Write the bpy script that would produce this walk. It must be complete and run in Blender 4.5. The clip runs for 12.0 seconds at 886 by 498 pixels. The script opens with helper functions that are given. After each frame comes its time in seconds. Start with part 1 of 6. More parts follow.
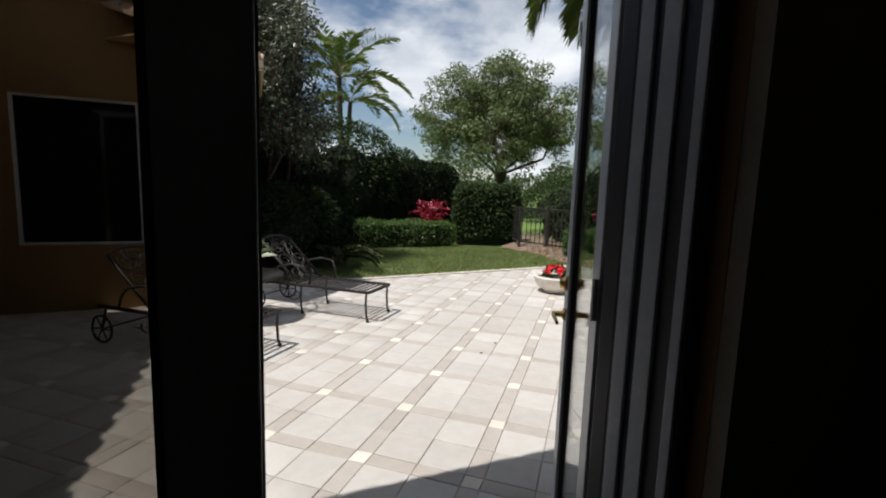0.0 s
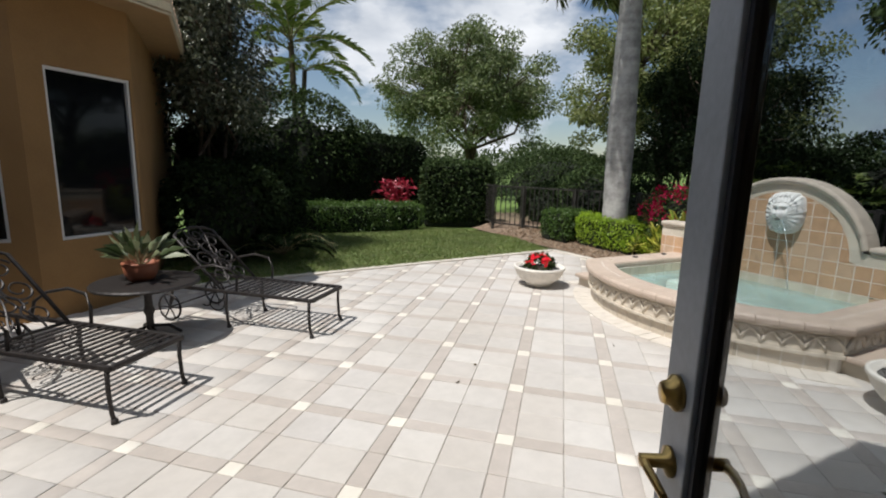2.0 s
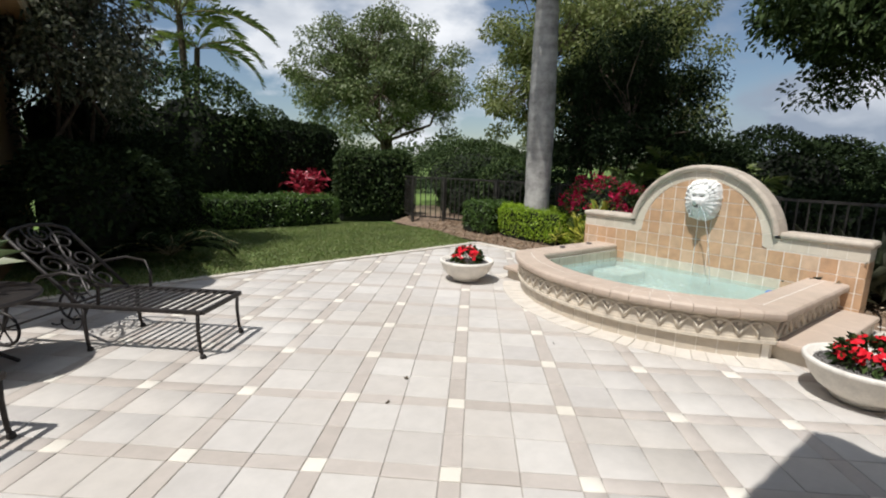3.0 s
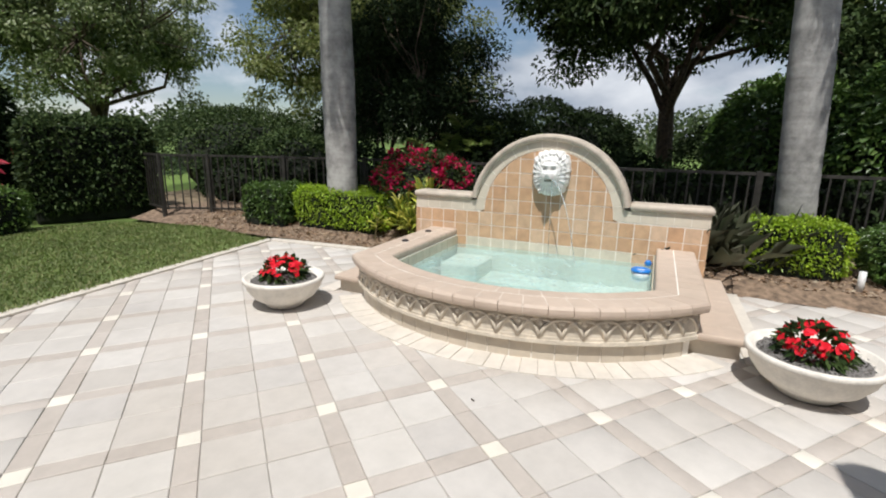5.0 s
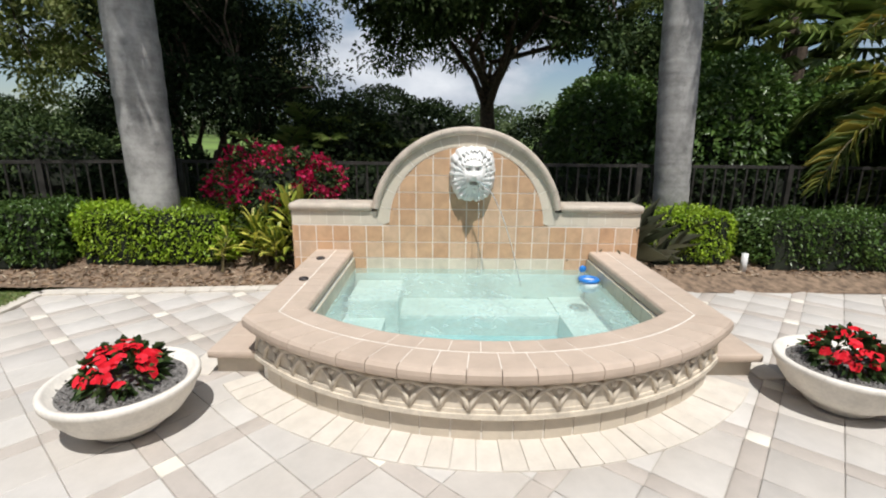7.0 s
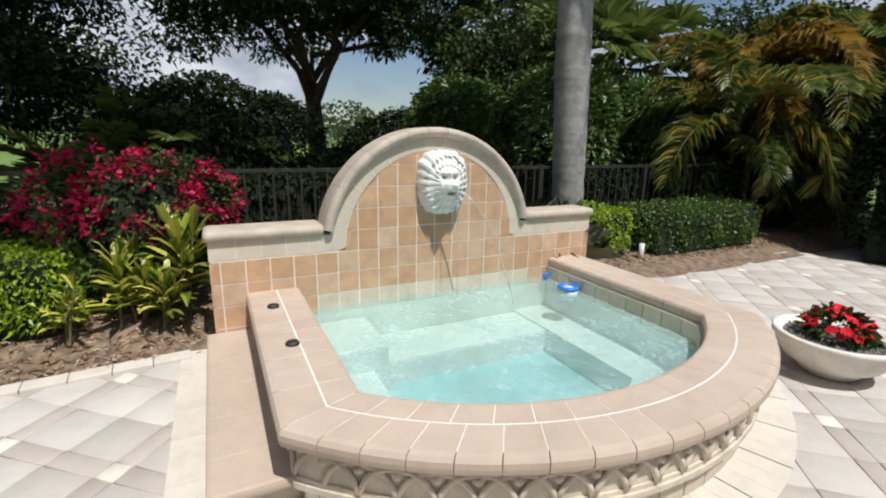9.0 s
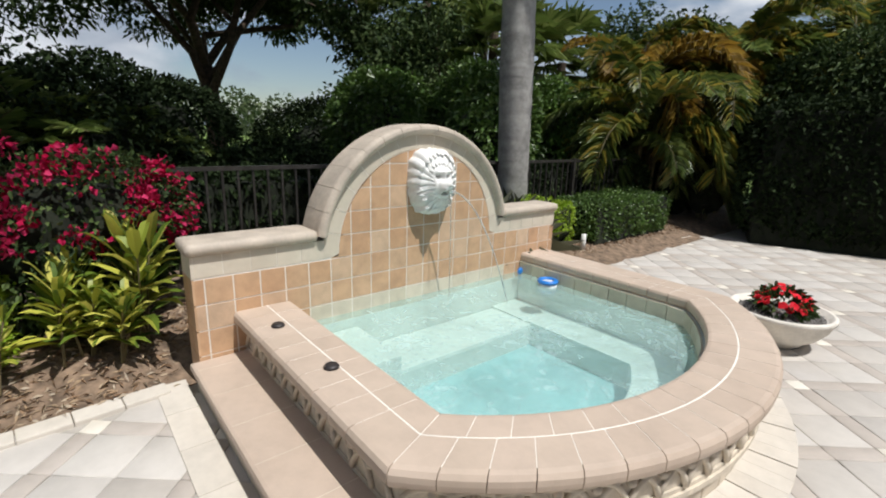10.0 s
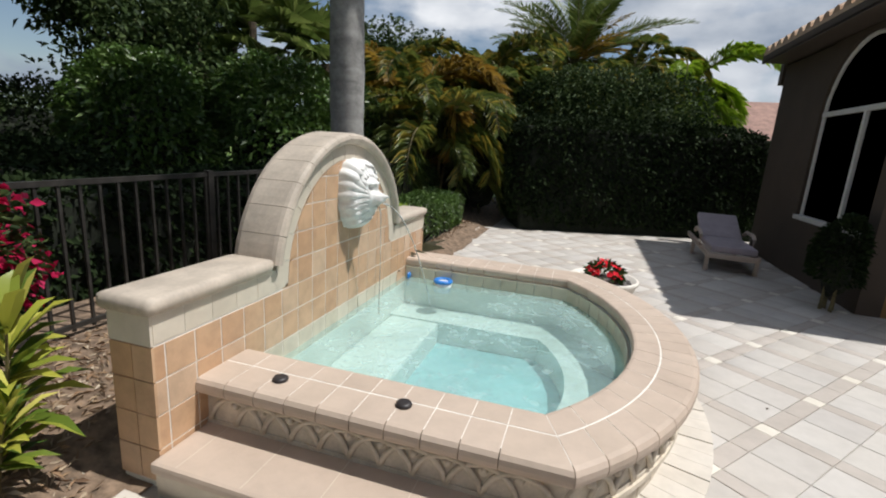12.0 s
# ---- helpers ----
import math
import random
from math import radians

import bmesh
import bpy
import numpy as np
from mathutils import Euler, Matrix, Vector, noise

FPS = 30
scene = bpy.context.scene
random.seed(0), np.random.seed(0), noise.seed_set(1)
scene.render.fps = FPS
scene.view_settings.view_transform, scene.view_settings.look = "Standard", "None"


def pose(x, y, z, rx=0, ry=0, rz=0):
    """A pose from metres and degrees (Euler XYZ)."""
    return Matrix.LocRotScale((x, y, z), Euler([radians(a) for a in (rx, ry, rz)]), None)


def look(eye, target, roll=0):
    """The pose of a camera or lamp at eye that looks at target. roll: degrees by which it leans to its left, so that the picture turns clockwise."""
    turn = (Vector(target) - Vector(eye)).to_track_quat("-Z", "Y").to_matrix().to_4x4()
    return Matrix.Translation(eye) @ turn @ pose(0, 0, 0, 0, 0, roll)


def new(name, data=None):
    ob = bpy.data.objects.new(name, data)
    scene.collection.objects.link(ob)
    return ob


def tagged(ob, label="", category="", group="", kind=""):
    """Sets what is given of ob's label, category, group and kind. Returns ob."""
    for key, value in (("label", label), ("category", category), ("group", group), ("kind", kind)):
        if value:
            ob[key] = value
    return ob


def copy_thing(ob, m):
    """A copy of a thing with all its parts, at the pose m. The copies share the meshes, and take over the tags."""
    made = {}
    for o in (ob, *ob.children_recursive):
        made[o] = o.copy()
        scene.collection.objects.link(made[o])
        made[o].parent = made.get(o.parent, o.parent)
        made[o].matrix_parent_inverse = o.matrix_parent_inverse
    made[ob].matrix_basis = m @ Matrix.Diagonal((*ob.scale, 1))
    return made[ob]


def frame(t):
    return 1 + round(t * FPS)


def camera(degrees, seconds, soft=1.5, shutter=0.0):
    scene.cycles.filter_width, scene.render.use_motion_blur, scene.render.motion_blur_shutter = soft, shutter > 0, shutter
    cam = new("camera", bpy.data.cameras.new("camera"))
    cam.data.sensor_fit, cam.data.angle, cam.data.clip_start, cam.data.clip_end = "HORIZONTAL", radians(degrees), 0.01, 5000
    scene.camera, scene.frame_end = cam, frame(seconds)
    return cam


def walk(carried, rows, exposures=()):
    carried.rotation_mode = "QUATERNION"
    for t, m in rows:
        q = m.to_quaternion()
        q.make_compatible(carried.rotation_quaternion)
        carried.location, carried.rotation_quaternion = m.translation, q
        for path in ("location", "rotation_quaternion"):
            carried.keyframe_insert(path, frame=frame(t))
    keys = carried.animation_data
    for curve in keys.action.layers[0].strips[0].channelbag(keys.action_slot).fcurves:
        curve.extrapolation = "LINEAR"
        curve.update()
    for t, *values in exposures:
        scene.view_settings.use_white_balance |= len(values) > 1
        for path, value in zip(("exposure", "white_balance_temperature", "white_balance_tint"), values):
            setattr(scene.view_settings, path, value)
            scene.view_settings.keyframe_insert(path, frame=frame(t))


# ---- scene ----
cam = camera(87.6, 12.0, soft=2.0)
PATH = [
    (0, (0.196, -0.91, 1.519), (0.948, 0.926, 1.265), 1.9),
    (0.5, (0.327, -0.667, 1.542), (1.064, 1.17, 1.258), 2.2),
    (1, (0.425, -0.387, 1.521), (1.178, 1.441, 1.218), 1.9),
    (1.5, (0.545, -0.157, 1.528), (1.328, 1.655, 1.204), 1.7),
    (2, (0.662, 0.094, 1.527), (1.531, 1.862, 1.179), 1.4),
    (2.5, (0.753, 0.318, 1.509), (1.752, 2.012, 1.143), 1.5),
    (3, (0.86, 0.578, 1.431), (2.034, 2.157, 1.069), 1.7),
    (3.2, (0.94, 0.709, 1.408), (2.187, 2.229, 1.04), 1.3),
    (4.8, (1.472, 1.979, 1.405), (3.215, 2.859, 0.97), 1.3),
    (5, (1.568, 2.115, 1.411), (3.342, 2.922, 0.958), 1.0),
    (5.5, (1.801, 2.46, 1.419), (3.644, 3.069, 0.937), 0.8),
    (6, (2.015, 2.822, 1.393), (3.919, 3.209, 0.916), 0.9),
    (6.5, (2.232, 3.126, 1.409), (4.165, 3.309, 0.929), 0.9),
    (7, (2.431, 3.401, 1.424), (4.374, 3.39, 0.951), 0.6),
    (7.2, (2.522, 3.546, 1.434), (4.465, 3.443, 0.968), 1.1),
    (9, (3.373, 4.67, 1.429), (5.115, 3.804, 0.964), 1.1),
    (9.5, (3.606, 4.939, 1.455), (5.239, 3.891, 0.967), 1.2),
    (10, (3.863, 5.23, 1.459), (5.346, 3.981, 0.969), 1.9),
    (10.5, (4.164, 5.484, 1.488), (5.444, 4.032, 0.984), 3.2),
    (11, (4.464, 5.695, 1.502), (5.525, 4.074, 1.007), 3.5),
    (11.5, (4.743, 5.87, 1.492), (5.562, 4.106, 1.023), 3.5),
    (12, (5.017, 6.005, 1.481), (5.568, 4.135, 1.037), 3.7),
]
walk(cam, [(t, look(eye, target, roll)) for t, eye, target, roll in PATH], exposures=[(0, 0.2), (2.5, 0.14), (6, 0.16), (12, 0.03)])

# ---- world and sun ----
SUN_OFF = Vector((0.47, 0.08, -1.0))          # way that the sunlight goes
SUN_TO = (-SUN_OFF).normalized()
world = bpy.data.worlds.new("sky_world")
scene.world = world
world.use_nodes = True
wn, wl = world.node_tree.nodes, world.node_tree.links
wn.clear()
w_out = wn.new("ShaderNodeOutputWorld")
w_bg = wn.new("ShaderNodeBackground")
w_sky = wn.new("ShaderNodeTexSky")
w_sky.sky_type, w_sky.sun_disc = "NISHITA", False
w_sky.sun_elevation = math.asin(SUN_TO.z)
w_sky.sun_rotation = math.atan2(SUN_TO.x, SUN_TO.y)
w_sky.air_density, w_sky.dust_density = 1.0, 0.6
w_co = wn.new("ShaderNodeTexCoord")
w_map = wn.new("ShaderNodeMapping")
w_map.inputs["Scale"].default_value = (1.0, 1.0, 2.1)
w_map.inputs["Location"].default_value = (0.35, 0.1, 0.2)
w_n1 = wn.new("ShaderNodeTexNoise")
w_n1.inputs["Scale"].default_value, w_n1.inputs["Detail"].default_value, w_n1.inputs["Roughness"].default_value = 2.6, 10, 0.52
w_r1 = wn.new("ShaderNodeValToRGB")
w_r1.color_ramp.elements[0].position, w_r1.color_ramp.elements[1].position = 0.475, 0.575
w_n2 = wn.new("ShaderNodeTexNoise")
w_n2.inputs["Scale"].default_value, w_n2.inputs["Detail"].default_value = 3.4, 6
w_r2 = wn.new("ShaderNodeValToRGB")
w_r2.color_ramp.elements[0].position, w_r2.color_ramp.elements[1].position = 0.36, 0.66
w_r2.color_ramp.elements[0].color, w_r2.color_ramp.elements[1].color = (3.6, 4.3, 5.4, 1), (10.6, 10.9, 11.4, 1)
w_mix = wn.new("ShaderNodeMix")
w_mix.data_type = "RGBA"
wl.new(w_co.outputs["Generated"], w_map.inputs["Vector"])
wl.new(w_map.outputs[0], w_n1.inputs["Vector"])
wl.new(w_map.outputs[0], w_n2.inputs["Vector"])
wl.new(w_n1.outputs["Fac"], w_r1.inputs["Fac"])
w_sep = wn.new("ShaderNodeSeparateXYZ")             # the clouds stand heavier to the east
wl.new(w_co.outputs["Generated"], w_sep.inputs[0])
w_east = wn.new("ShaderNodeMapRange")
w_east.inputs["From Min"].default_value, w_east.inputs["From Max"].default_value = 0.3, 0.95
w_east.inputs["To Min"].default_value, w_east.inputs["To Max"].default_value = 0.12, -0.1
wl.new(w_sep.outputs["X"], w_east.inputs["Value"])
w_add = wn.new("ShaderNodeMath")
wl.new(w_n2.outputs["Fac"], w_add.inputs[0])
wl.new(w_east.outputs[0], w_add.inputs[1])
w_south = wn.new("ShaderNodeMapRange")               # and thinner and greyer to the south
w_south.inputs["From Min"].default_value, w_south.inputs["From Max"].default_value = -0.9, -0.4
w_south.inputs["To Min"].default_value, w_south.inputs["To Max"].default_value = -0.17, 0.0
wl.new(w_sep.outputs["Y"], w_south.inputs["Value"])
w_add2 = wn.new("ShaderNodeMath")
wl.new(w_add.outputs[0], w_add2.inputs[0])
wl.new(w_south.outputs[0], w_add2.inputs[1])
wl.new(w_add2.outputs[0], w_r2.inputs["Fac"])
wl.new(w_r1.outputs["Color"], w_mix.inputs["Factor"])
wl.new(w_sky.outputs["Color"], w_mix.inputs["A"])
wl.new(w_r2.outputs["Color"], w_mix.inputs["B"])
wl.new(w_mix.outputs["Result"], w_bg.inputs["Color"])
w_bg.inputs["Strength"].default_value = 0.08
wl.new(w_bg.outputs[0], w_out.inputs[0])

sun_data = bpy.data.lights.new("sun", "SUN")
sun_data.energy, sun_data.angle, sun_data.color = 4.2, radians(0.53), (1.0, 0.975, 0.945)
sun = new("sun", sun_data)
sun.matrix_world = look((0, 0, 30), Vector((0, 0, 30)) + SUN_OFF)


# ---- materials ----
class Nodes:
    """A principled material with small helpers for its node tree."""

    def __init__(self, name, rough=0.6, metal=0.0, spec=0.5):
        self.mat = bpy.data.materials.new(name)
        self.mat.use_nodes = True
        self.tree = self.mat.node_tree
        self.n, self.l = self.tree.nodes, self.tree.links
        self.bsdf = self.n["Principled BSDF"]
        self.out = self.n["Material Output"]
        self.bsdf.inputs["Roughness"].default_value = rough
        self.bsdf.inputs["Metallic"].default_value = metal
        self.bsdf.inputs["Specular IOR Level"].default_value = spec
        self.co = self.n.new("ShaderNodeTexCoord").outputs["Object"]
        self.pos = self.n.new("ShaderNodeNewGeometry")

    def noise(self, scale, detail=4, rough=0.55, world_space=True, stretch=None):
        t = self.n.new("ShaderNodeTexNoise")
        t.inputs["Scale"].default_value, t.inputs["Detail"].default_value, t.inputs["Roughness"].default_value = scale, detail, rough
        src = self.pos.outputs["Position"] if world_space else self.co
        if stretch:
            m = self.n.new("ShaderNodeMapping")
            m.inputs["Scale"].default_value = stretch
            self.l.new(src, m.inputs["Vector"])
            src = m.outputs[0]
        self.l.new(src, t.inputs["Vector"])
        return t.outputs["Fac"]

    def ramp(self, fac, stops):
        r = self.n.new("ShaderNodeValToRGB")
        els = r.color_ramp.elements
        while len(els) < len(stops):
            els.new(0.5)
        for e, (p, c) in zip(els, stops):
            e.position, e.color = p, (*c, 1)
        self.l.new(fac, r.inputs["Fac"])
        return r.outputs["Color"]

    def mix(self, a, b, fac, mode="MIX"):
        m = self.n.new("ShaderNodeMix")
        m.data_type, m.blend_type = "RGBA", mode
        for sock, v in (("A", a), ("B", b), ("Factor", fac)):
            if isinstance(v, (int, float)):
                m.inputs[sock].default_value = v
            elif isinstance(v, tuple):
                m.inputs[sock].default_value = (*v, 1)
            else:
                self.l.new(v, m.inputs[sock])
        return m.outputs["Result"]

    def colour(self, socket):
        if isinstance(socket, tuple):
            self.bsdf.inputs["Base Color"].default_value = (*socket, 1)
        else:
            self.l.new(socket, self.bsdf.inputs["Base Color"])
        return self

    def bump(self, fac, strength=0.3, distance=0.01):
        b = self.n.new("ShaderNodeBump")
        b.inputs["Strength"].default_value, b.inputs["Distance"].default_value = strength, distance
        self.l.new(fac, b.inputs["Height"])
        self.l.new(b.outputs[0], self.bsdf.inputs["Normal"])
        return self

    def obj_random(self):
        return self.n.new("ShaderNodeObjectInfo").outputs["Random"]

    def island(self):
        return self.pos.outputs["Random Per Island"]


def plain(name, col, rough=0.6, metal=0.0, var=0.12, scale=6.0, bump=0.15, fine=60.0, spec=0.5):
    """Paint, stone or metal with blotches and a fine grain."""
    k = Nodes(name, rough, metal, spec)
    lo, hi = tuple(c * (1 - var) for c in col), tuple(min(1, c * (1 + var)) for c in col)
    big = k.ramp(k.noise(scale), [(0.35, lo), (0.65, hi)])
    grain = k.noise(fine, 3)
    k.colour(k.mix(big, k.ramp(grain, [(0.3, (0.8, 0.8, 0.8)), (0.7, (1, 1, 1))]), 0.6, "MULTIPLY"))
    if bump:
        k.bump(grain, bump, 0.004)
    return k.mat


def pieces(name, cols, rough=0.55, by="object", stain=0.25, bump=0.2):
    """Tiles, pavers or stones whose tone varies from piece to piece, with stains."""
    k = Nodes(name, rough)
    rnd = k.obj_random() if by == "object" else k.island()
    base = k.ramp(rnd, [(i / max(1, len(cols) - 1), c) for i, c in enumerate(cols)])
    blot = k.ramp(k.noise(9, 6, 0.65), [(0.3, (1 - stain,) * 3), (0.62, (1, 1, 1))])
    grain = k.noise(140, 3)
    wide = k.ramp(k.noise(0.9, 3), [(0.3, (0.9, 0.89, 0.87)), (0.7, (1, 1, 1))])
    k.colour(k.mix(k.mix(base, blot, 0.8, "MULTIPLY"), wide, 1.0, "MULTIPLY"))
    k.bump(grain, bump, 0.003)
    return k.mat


def leafy(name, cols, rough=0.45, glow=0.25, spec=0.4):
    """Leaves: tone varies leaf by leaf, some light passes through."""
    k = Nodes(name, rough, 0, spec)
    c = k.ramp(k.island(), [(i / max(1, len(cols) - 1), v) for i, v in enumerate(cols)])
    tone = k.ramp(k.noise(1.3, 3), [(0.3, (0.7, 0.72, 0.7)), (0.7, (1.1, 1.1, 1.05))])
    c = k.mix(c, tone, 1.0, "MULTIPLY")
    k.colour(c)
    tr = k.n.new("ShaderNodeBsdfTranslucent")
    k.l.new(c, tr.inputs["Color"])
    mx = k.n.new("ShaderNodeMixShader")
    mx.inputs[0].default_value = glow
    k.l.new(k.bsdf.outputs[0], mx.inputs[1])
    k.l.new(tr.outputs[0], mx.inputs[2])
    k.l.new(mx.outputs[0], k.out.inputs["Surface"])
    return k.mat


def pane_glass(name, tint, gloss_rough=0.0):
    """Flat window glass: light passes tinted, the surface mirrors by its angle."""
    k = Nodes(name)
    tr = k.n.new("ShaderNodeBsdfTransparent")
    tr.inputs["Color"].default_value = (*tint, 1)
    gl = k.n.new("ShaderNodeBsdfGlossy")
    gl.inputs["Roughness"].default_value = gloss_rough
    lw = k.n.new("ShaderNodeLayerWeight")
    lw.inputs["Blend"].default_value = 0.5
    pw = k.n.new("ShaderNodeMath")
    pw.operation = "POWER"
    pw.inputs[1].default_value = 5.0
    k.l.new(lw.outputs["Facing"], pw.inputs[0])
    fr = k.n.new("ShaderNodeMath")
    fr.operation = "MULTIPLY_ADD"
    fr.inputs[1].default_value, fr.inputs[2].default_value = 0.9, 0.035
    k.l.new(pw.outputs[0], fr.inputs[0])
    mx = k.n.new("ShaderNodeMixShader")
    k.l.new(fr.outputs[0], mx.inputs[0])
    k.l.new(tr.outputs[0], mx.inputs[1])
    k.l.new(gl.outputs[0], mx.inputs[2])
    k.l.new(mx.outputs[0], k.out.inputs["Surface"])
    return k.mat


M = {}
M["field"] = pieces("paver_field", [(0.5, 0.465, 0.425), (0.56, 0.53, 0.495), (0.53, 0.49, 0.445), (0.6, 0.57, 0.53), (0.51, 0.48, 0.45)], 0.7, stain=0.12)
M["field_all"] = pieces("paver_field_far", [(0.5, 0.465, 0.425), (0.56, 0.53, 0.495), (0.53, 0.49, 0.445), (0.6, 0.57, 0.53), (0.51, 0.48, 0.45)], 0.7, by="island", stain=0.12)
M["band"] = pieces("paver_band", [(0.46, 0.41, 0.365), (0.49, 0.44, 0.395), (0.52, 0.47, 0.425)], 0.7, stain=0.14)
M["band_all"] = pieces("paver_band_far", [(0.46, 0.41, 0.365), (0.49, 0.44, 0.395), (0.52, 0.47, 0.425)], 0.7, by="island", stain=0.14)
M["accent"] = pieces("paver_accent", [(0.7, 0.655, 0.57), (0.75, 0.71, 0.63)], 0.65, stain=0.1)
M["accent_all"] = pieces("paver_accent_far", [(0.7, 0.655, 0.57), (0.75, 0.71, 0.63)], 0.65, by="island", stain=0.1)
M["joint"] = plain("joint_sand", (0.4, 0.37, 0.33), 0.9)
M["border"] = pieces("border_stone", [(0.63, 0.58, 0.51), (0.68, 0.63, 0.56), (0.65, 0.595, 0.52)], 0.7, stain=0.18)
M["terracotta"] = pieces("wall_tile", [(0.57, 0.345, 0.2), (0.64, 0.42, 0.26), (0.6, 0.375, 0.22), (0.67, 0.48, 0.33)], 0.42, stain=0.3)
M["cream_tile"] = pieces("cream_tile", [(0.62, 0.555, 0.45), (0.68, 0.61, 0.5), (0.65, 0.58, 0.47)], 0.5, stain=0.15)
M["base_tile"] = pieces("base_tile", [(0.56, 0.49, 0.4), (0.64, 0.57, 0.47), (0.6, 0.52, 0.42)], 0.5, stain=0.2)
M["water_tile"] = pieces("waterline_tile", [(0.6, 0.54, 0.42), (0.66, 0.6, 0.48), (0.55, 0.5, 0.38)], 0.4, stain=0.25)
M["coping"] = pieces("coping_stone", [(0.53, 0.425, 0.345), (0.58, 0.47, 0.385), (0.55, 0.445, 0.36)], 0.6, stain=0.15)
M["grout"] = plain("grout", (0.83, 0.79, 0.72), 0.85, var=0.08)
M["cast"] = plain("cast_stone", (0.62, 0.55, 0.45), 0.7, var=0.14, scale=10)
M["moulding"] = plain("moulding_stone", (0.51, 0.44, 0.36), 0.65, var=0.12, scale=8)
M["lion"] = plain("white_painted_stone", (0.8, 0.8, 0.77), 0.5, var=0.05, scale=20)
# the deeper water's turquoise is put into the floor's colour
M["plaster"] = plain("pool_floor_water_tint", (0.3, 0.55, 0.56), 0.6, var=0.08, scale=3)
M["step_plaster"] = plain("pool_step_plaster", (0.66, 0.72, 0.67), 0.6, var=0.08, scale=3)
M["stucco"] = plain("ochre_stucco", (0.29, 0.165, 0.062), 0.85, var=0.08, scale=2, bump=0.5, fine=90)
# house stucco in a much darker copy: the shade is put into its colour
M["shade_stucco"] = plain("shade_darkened_stucco", (0.075, 0.056, 0.042), 0.85, var=0.08, scale=2, bump=0.5, fine=90)
M["fascia"] = plain("cream_paint", (0.62, 0.53, 0.37), 0.6, var=0.06)
M["soffit"] = plain("soffit_paint", (0.36, 0.23, 0.11), 0.8, var=0.06)
M["rooftile"] = pieces("roof_tile", [(0.42, 0.28, 0.18), (0.55, 0.4, 0.28), (0.5, 0.33, 0.22), (0.6, 0.5, 0.4)], 0.8, by="island", stain=0.35)
M["pink_roof"] = plain("pinkish_roof_tile", (0.3, 0.175, 0.135), 0.8, var=0.2, scale=3, bump=0.4, fine=12)
M["white"] = plain("white_frame_paint", (0.68, 0.68, 0.66), 0.45, var=0.05)
M["doorpaint"] = plain("grey_door_paint", (0.4, 0.43, 0.47), 0.45, var=0.06)
# glazing gaskets, and the door frame's shade painted as a dark colour
M["gasketshade"] = plain("dark_gasket_and_shade", (0.03, 0.035, 0.045), 0.5, var=0.1)
M["darkglass"] = plain("dark_window_glass", (0.006, 0.007, 0.008), 0.05, var=0.1, bump=0, spec=0.3)
M["brass"] = plain("aged_brass", (0.5, 0.34, 0.12), 0.3, 1.0, var=0.15, scale=40)
M["steel"] = plain("hinge_steel", (0.4, 0.4, 0.42), 0.4, 1.0)
M["iron"] = plain("bronze_cast_aluminium", (0.035, 0.03, 0.028), 0.5, 0.4, var=0.3, scale=30)
M["fence"] = plain("black_fence_paint", (0.05, 0.046, 0.041), 0.42, 0.2, var=0.3, scale=10)
M["interior"] = plain("interior_wall_paint", (0.3, 0.27, 0.21), 0.8, var=0.05)
M["ceilpaint"] = plain("ceiling_paint", (0.55, 0.53, 0.48), 0.9, var=0.04)
M["woodfloor"] = plain("dark_interior_floor", (0.12, 0.09, 0.06), 0.4, var=0.2)
M["curtain"] = plain("dark_drape", (0.03, 0.025, 0.02), 0.9, var=0.2)
M["pot"] = plain("cast_stone_bowl", (0.76, 0.715, 0.64), 0.7, var=0.1, scale=7)
M["soil"] = plain("dark_potting_grit", (0.17, 0.16, 0.15), 0.95, var=0.5, scale=60, bump=1.0, fine=120)
M["clay"] = plain("terracotta_pot", (0.3, 0.1, 0.05), 0.6, var=0.15)
M["blue"] = plain("blue_plastic", (0.02, 0.2, 0.62), 0.3, var=0.05, bump=0)
M["whiteplastic"] = plain("white_plastic", (0.75, 0.78, 0.8), 0.35, var=0.04, bump=0)
M["black"] = plain("black_plastic", (0.03, 0.025, 0.025), 0.5, var=0.1)
M["mulch"] = plain("mulch_soil", (0.2, 0.14, 0.095), 0.95, var=0.45, scale=14, bump=1.0, fine=70)
M["chips"] = pieces("mulch_chips", [(0.14, 0.08, 0.045), (0.3, 0.19, 0.11), (0.42, 0.31, 0.2), (0.52, 0.44, 0.34)], 0.9, by="island")
M["grassground"] = plain("grass_ground", (0.11, 0.15, 0.045), 0.9, var=0.35, scale=2.5, bump=0.6, fine=40)
M["course"] = plain("golf_course_turf", (0.12, 0.19, 0.035), 0.9, var=0.25, scale=0.15, bump=0.3, fine=8)
M["grass"] = leafy("grass_blades", [(0.11, 0.17, 0.035), (0.17, 0.24, 0.06), (0.24, 0.29, 0.1), (0.34, 0.32, 0.16)], 0.6, 0.2)
M["bark"] = plain("dark_bark", (0.09, 0.065, 0.045), 0.95, var=0.35, scale=12, bump=1.0, fine=40)
M["twig"] = plain("green_brown_stems", (0.16, 0.13, 0.06), 0.8, var=0.3, scale=20)
# near-black filler: the shade inside bushes and hedges is put into its colour
M["core"] = plain("shade_core", (0.012, 0.016, 0.008), 1.0, var=0.5, scale=8)
M["litter"] = plain("leaf_litter", (0.19, 0.145, 0.09), 0.95, var=0.5, scale=5, bump=0.8, fine=30)
M["cloth"] = plain("grey_mauve_cushion", (0.38, 0.33, 0.36), 0.9, var=0.08)
M["resin"] = plain("beige_resin_frame", (0.5, 0.4, 0.33), 0.5, var=0.08)
M["pipe"] = plain("white_pvc", (0.7, 0.7, 0.68), 0.4, var=0.05)
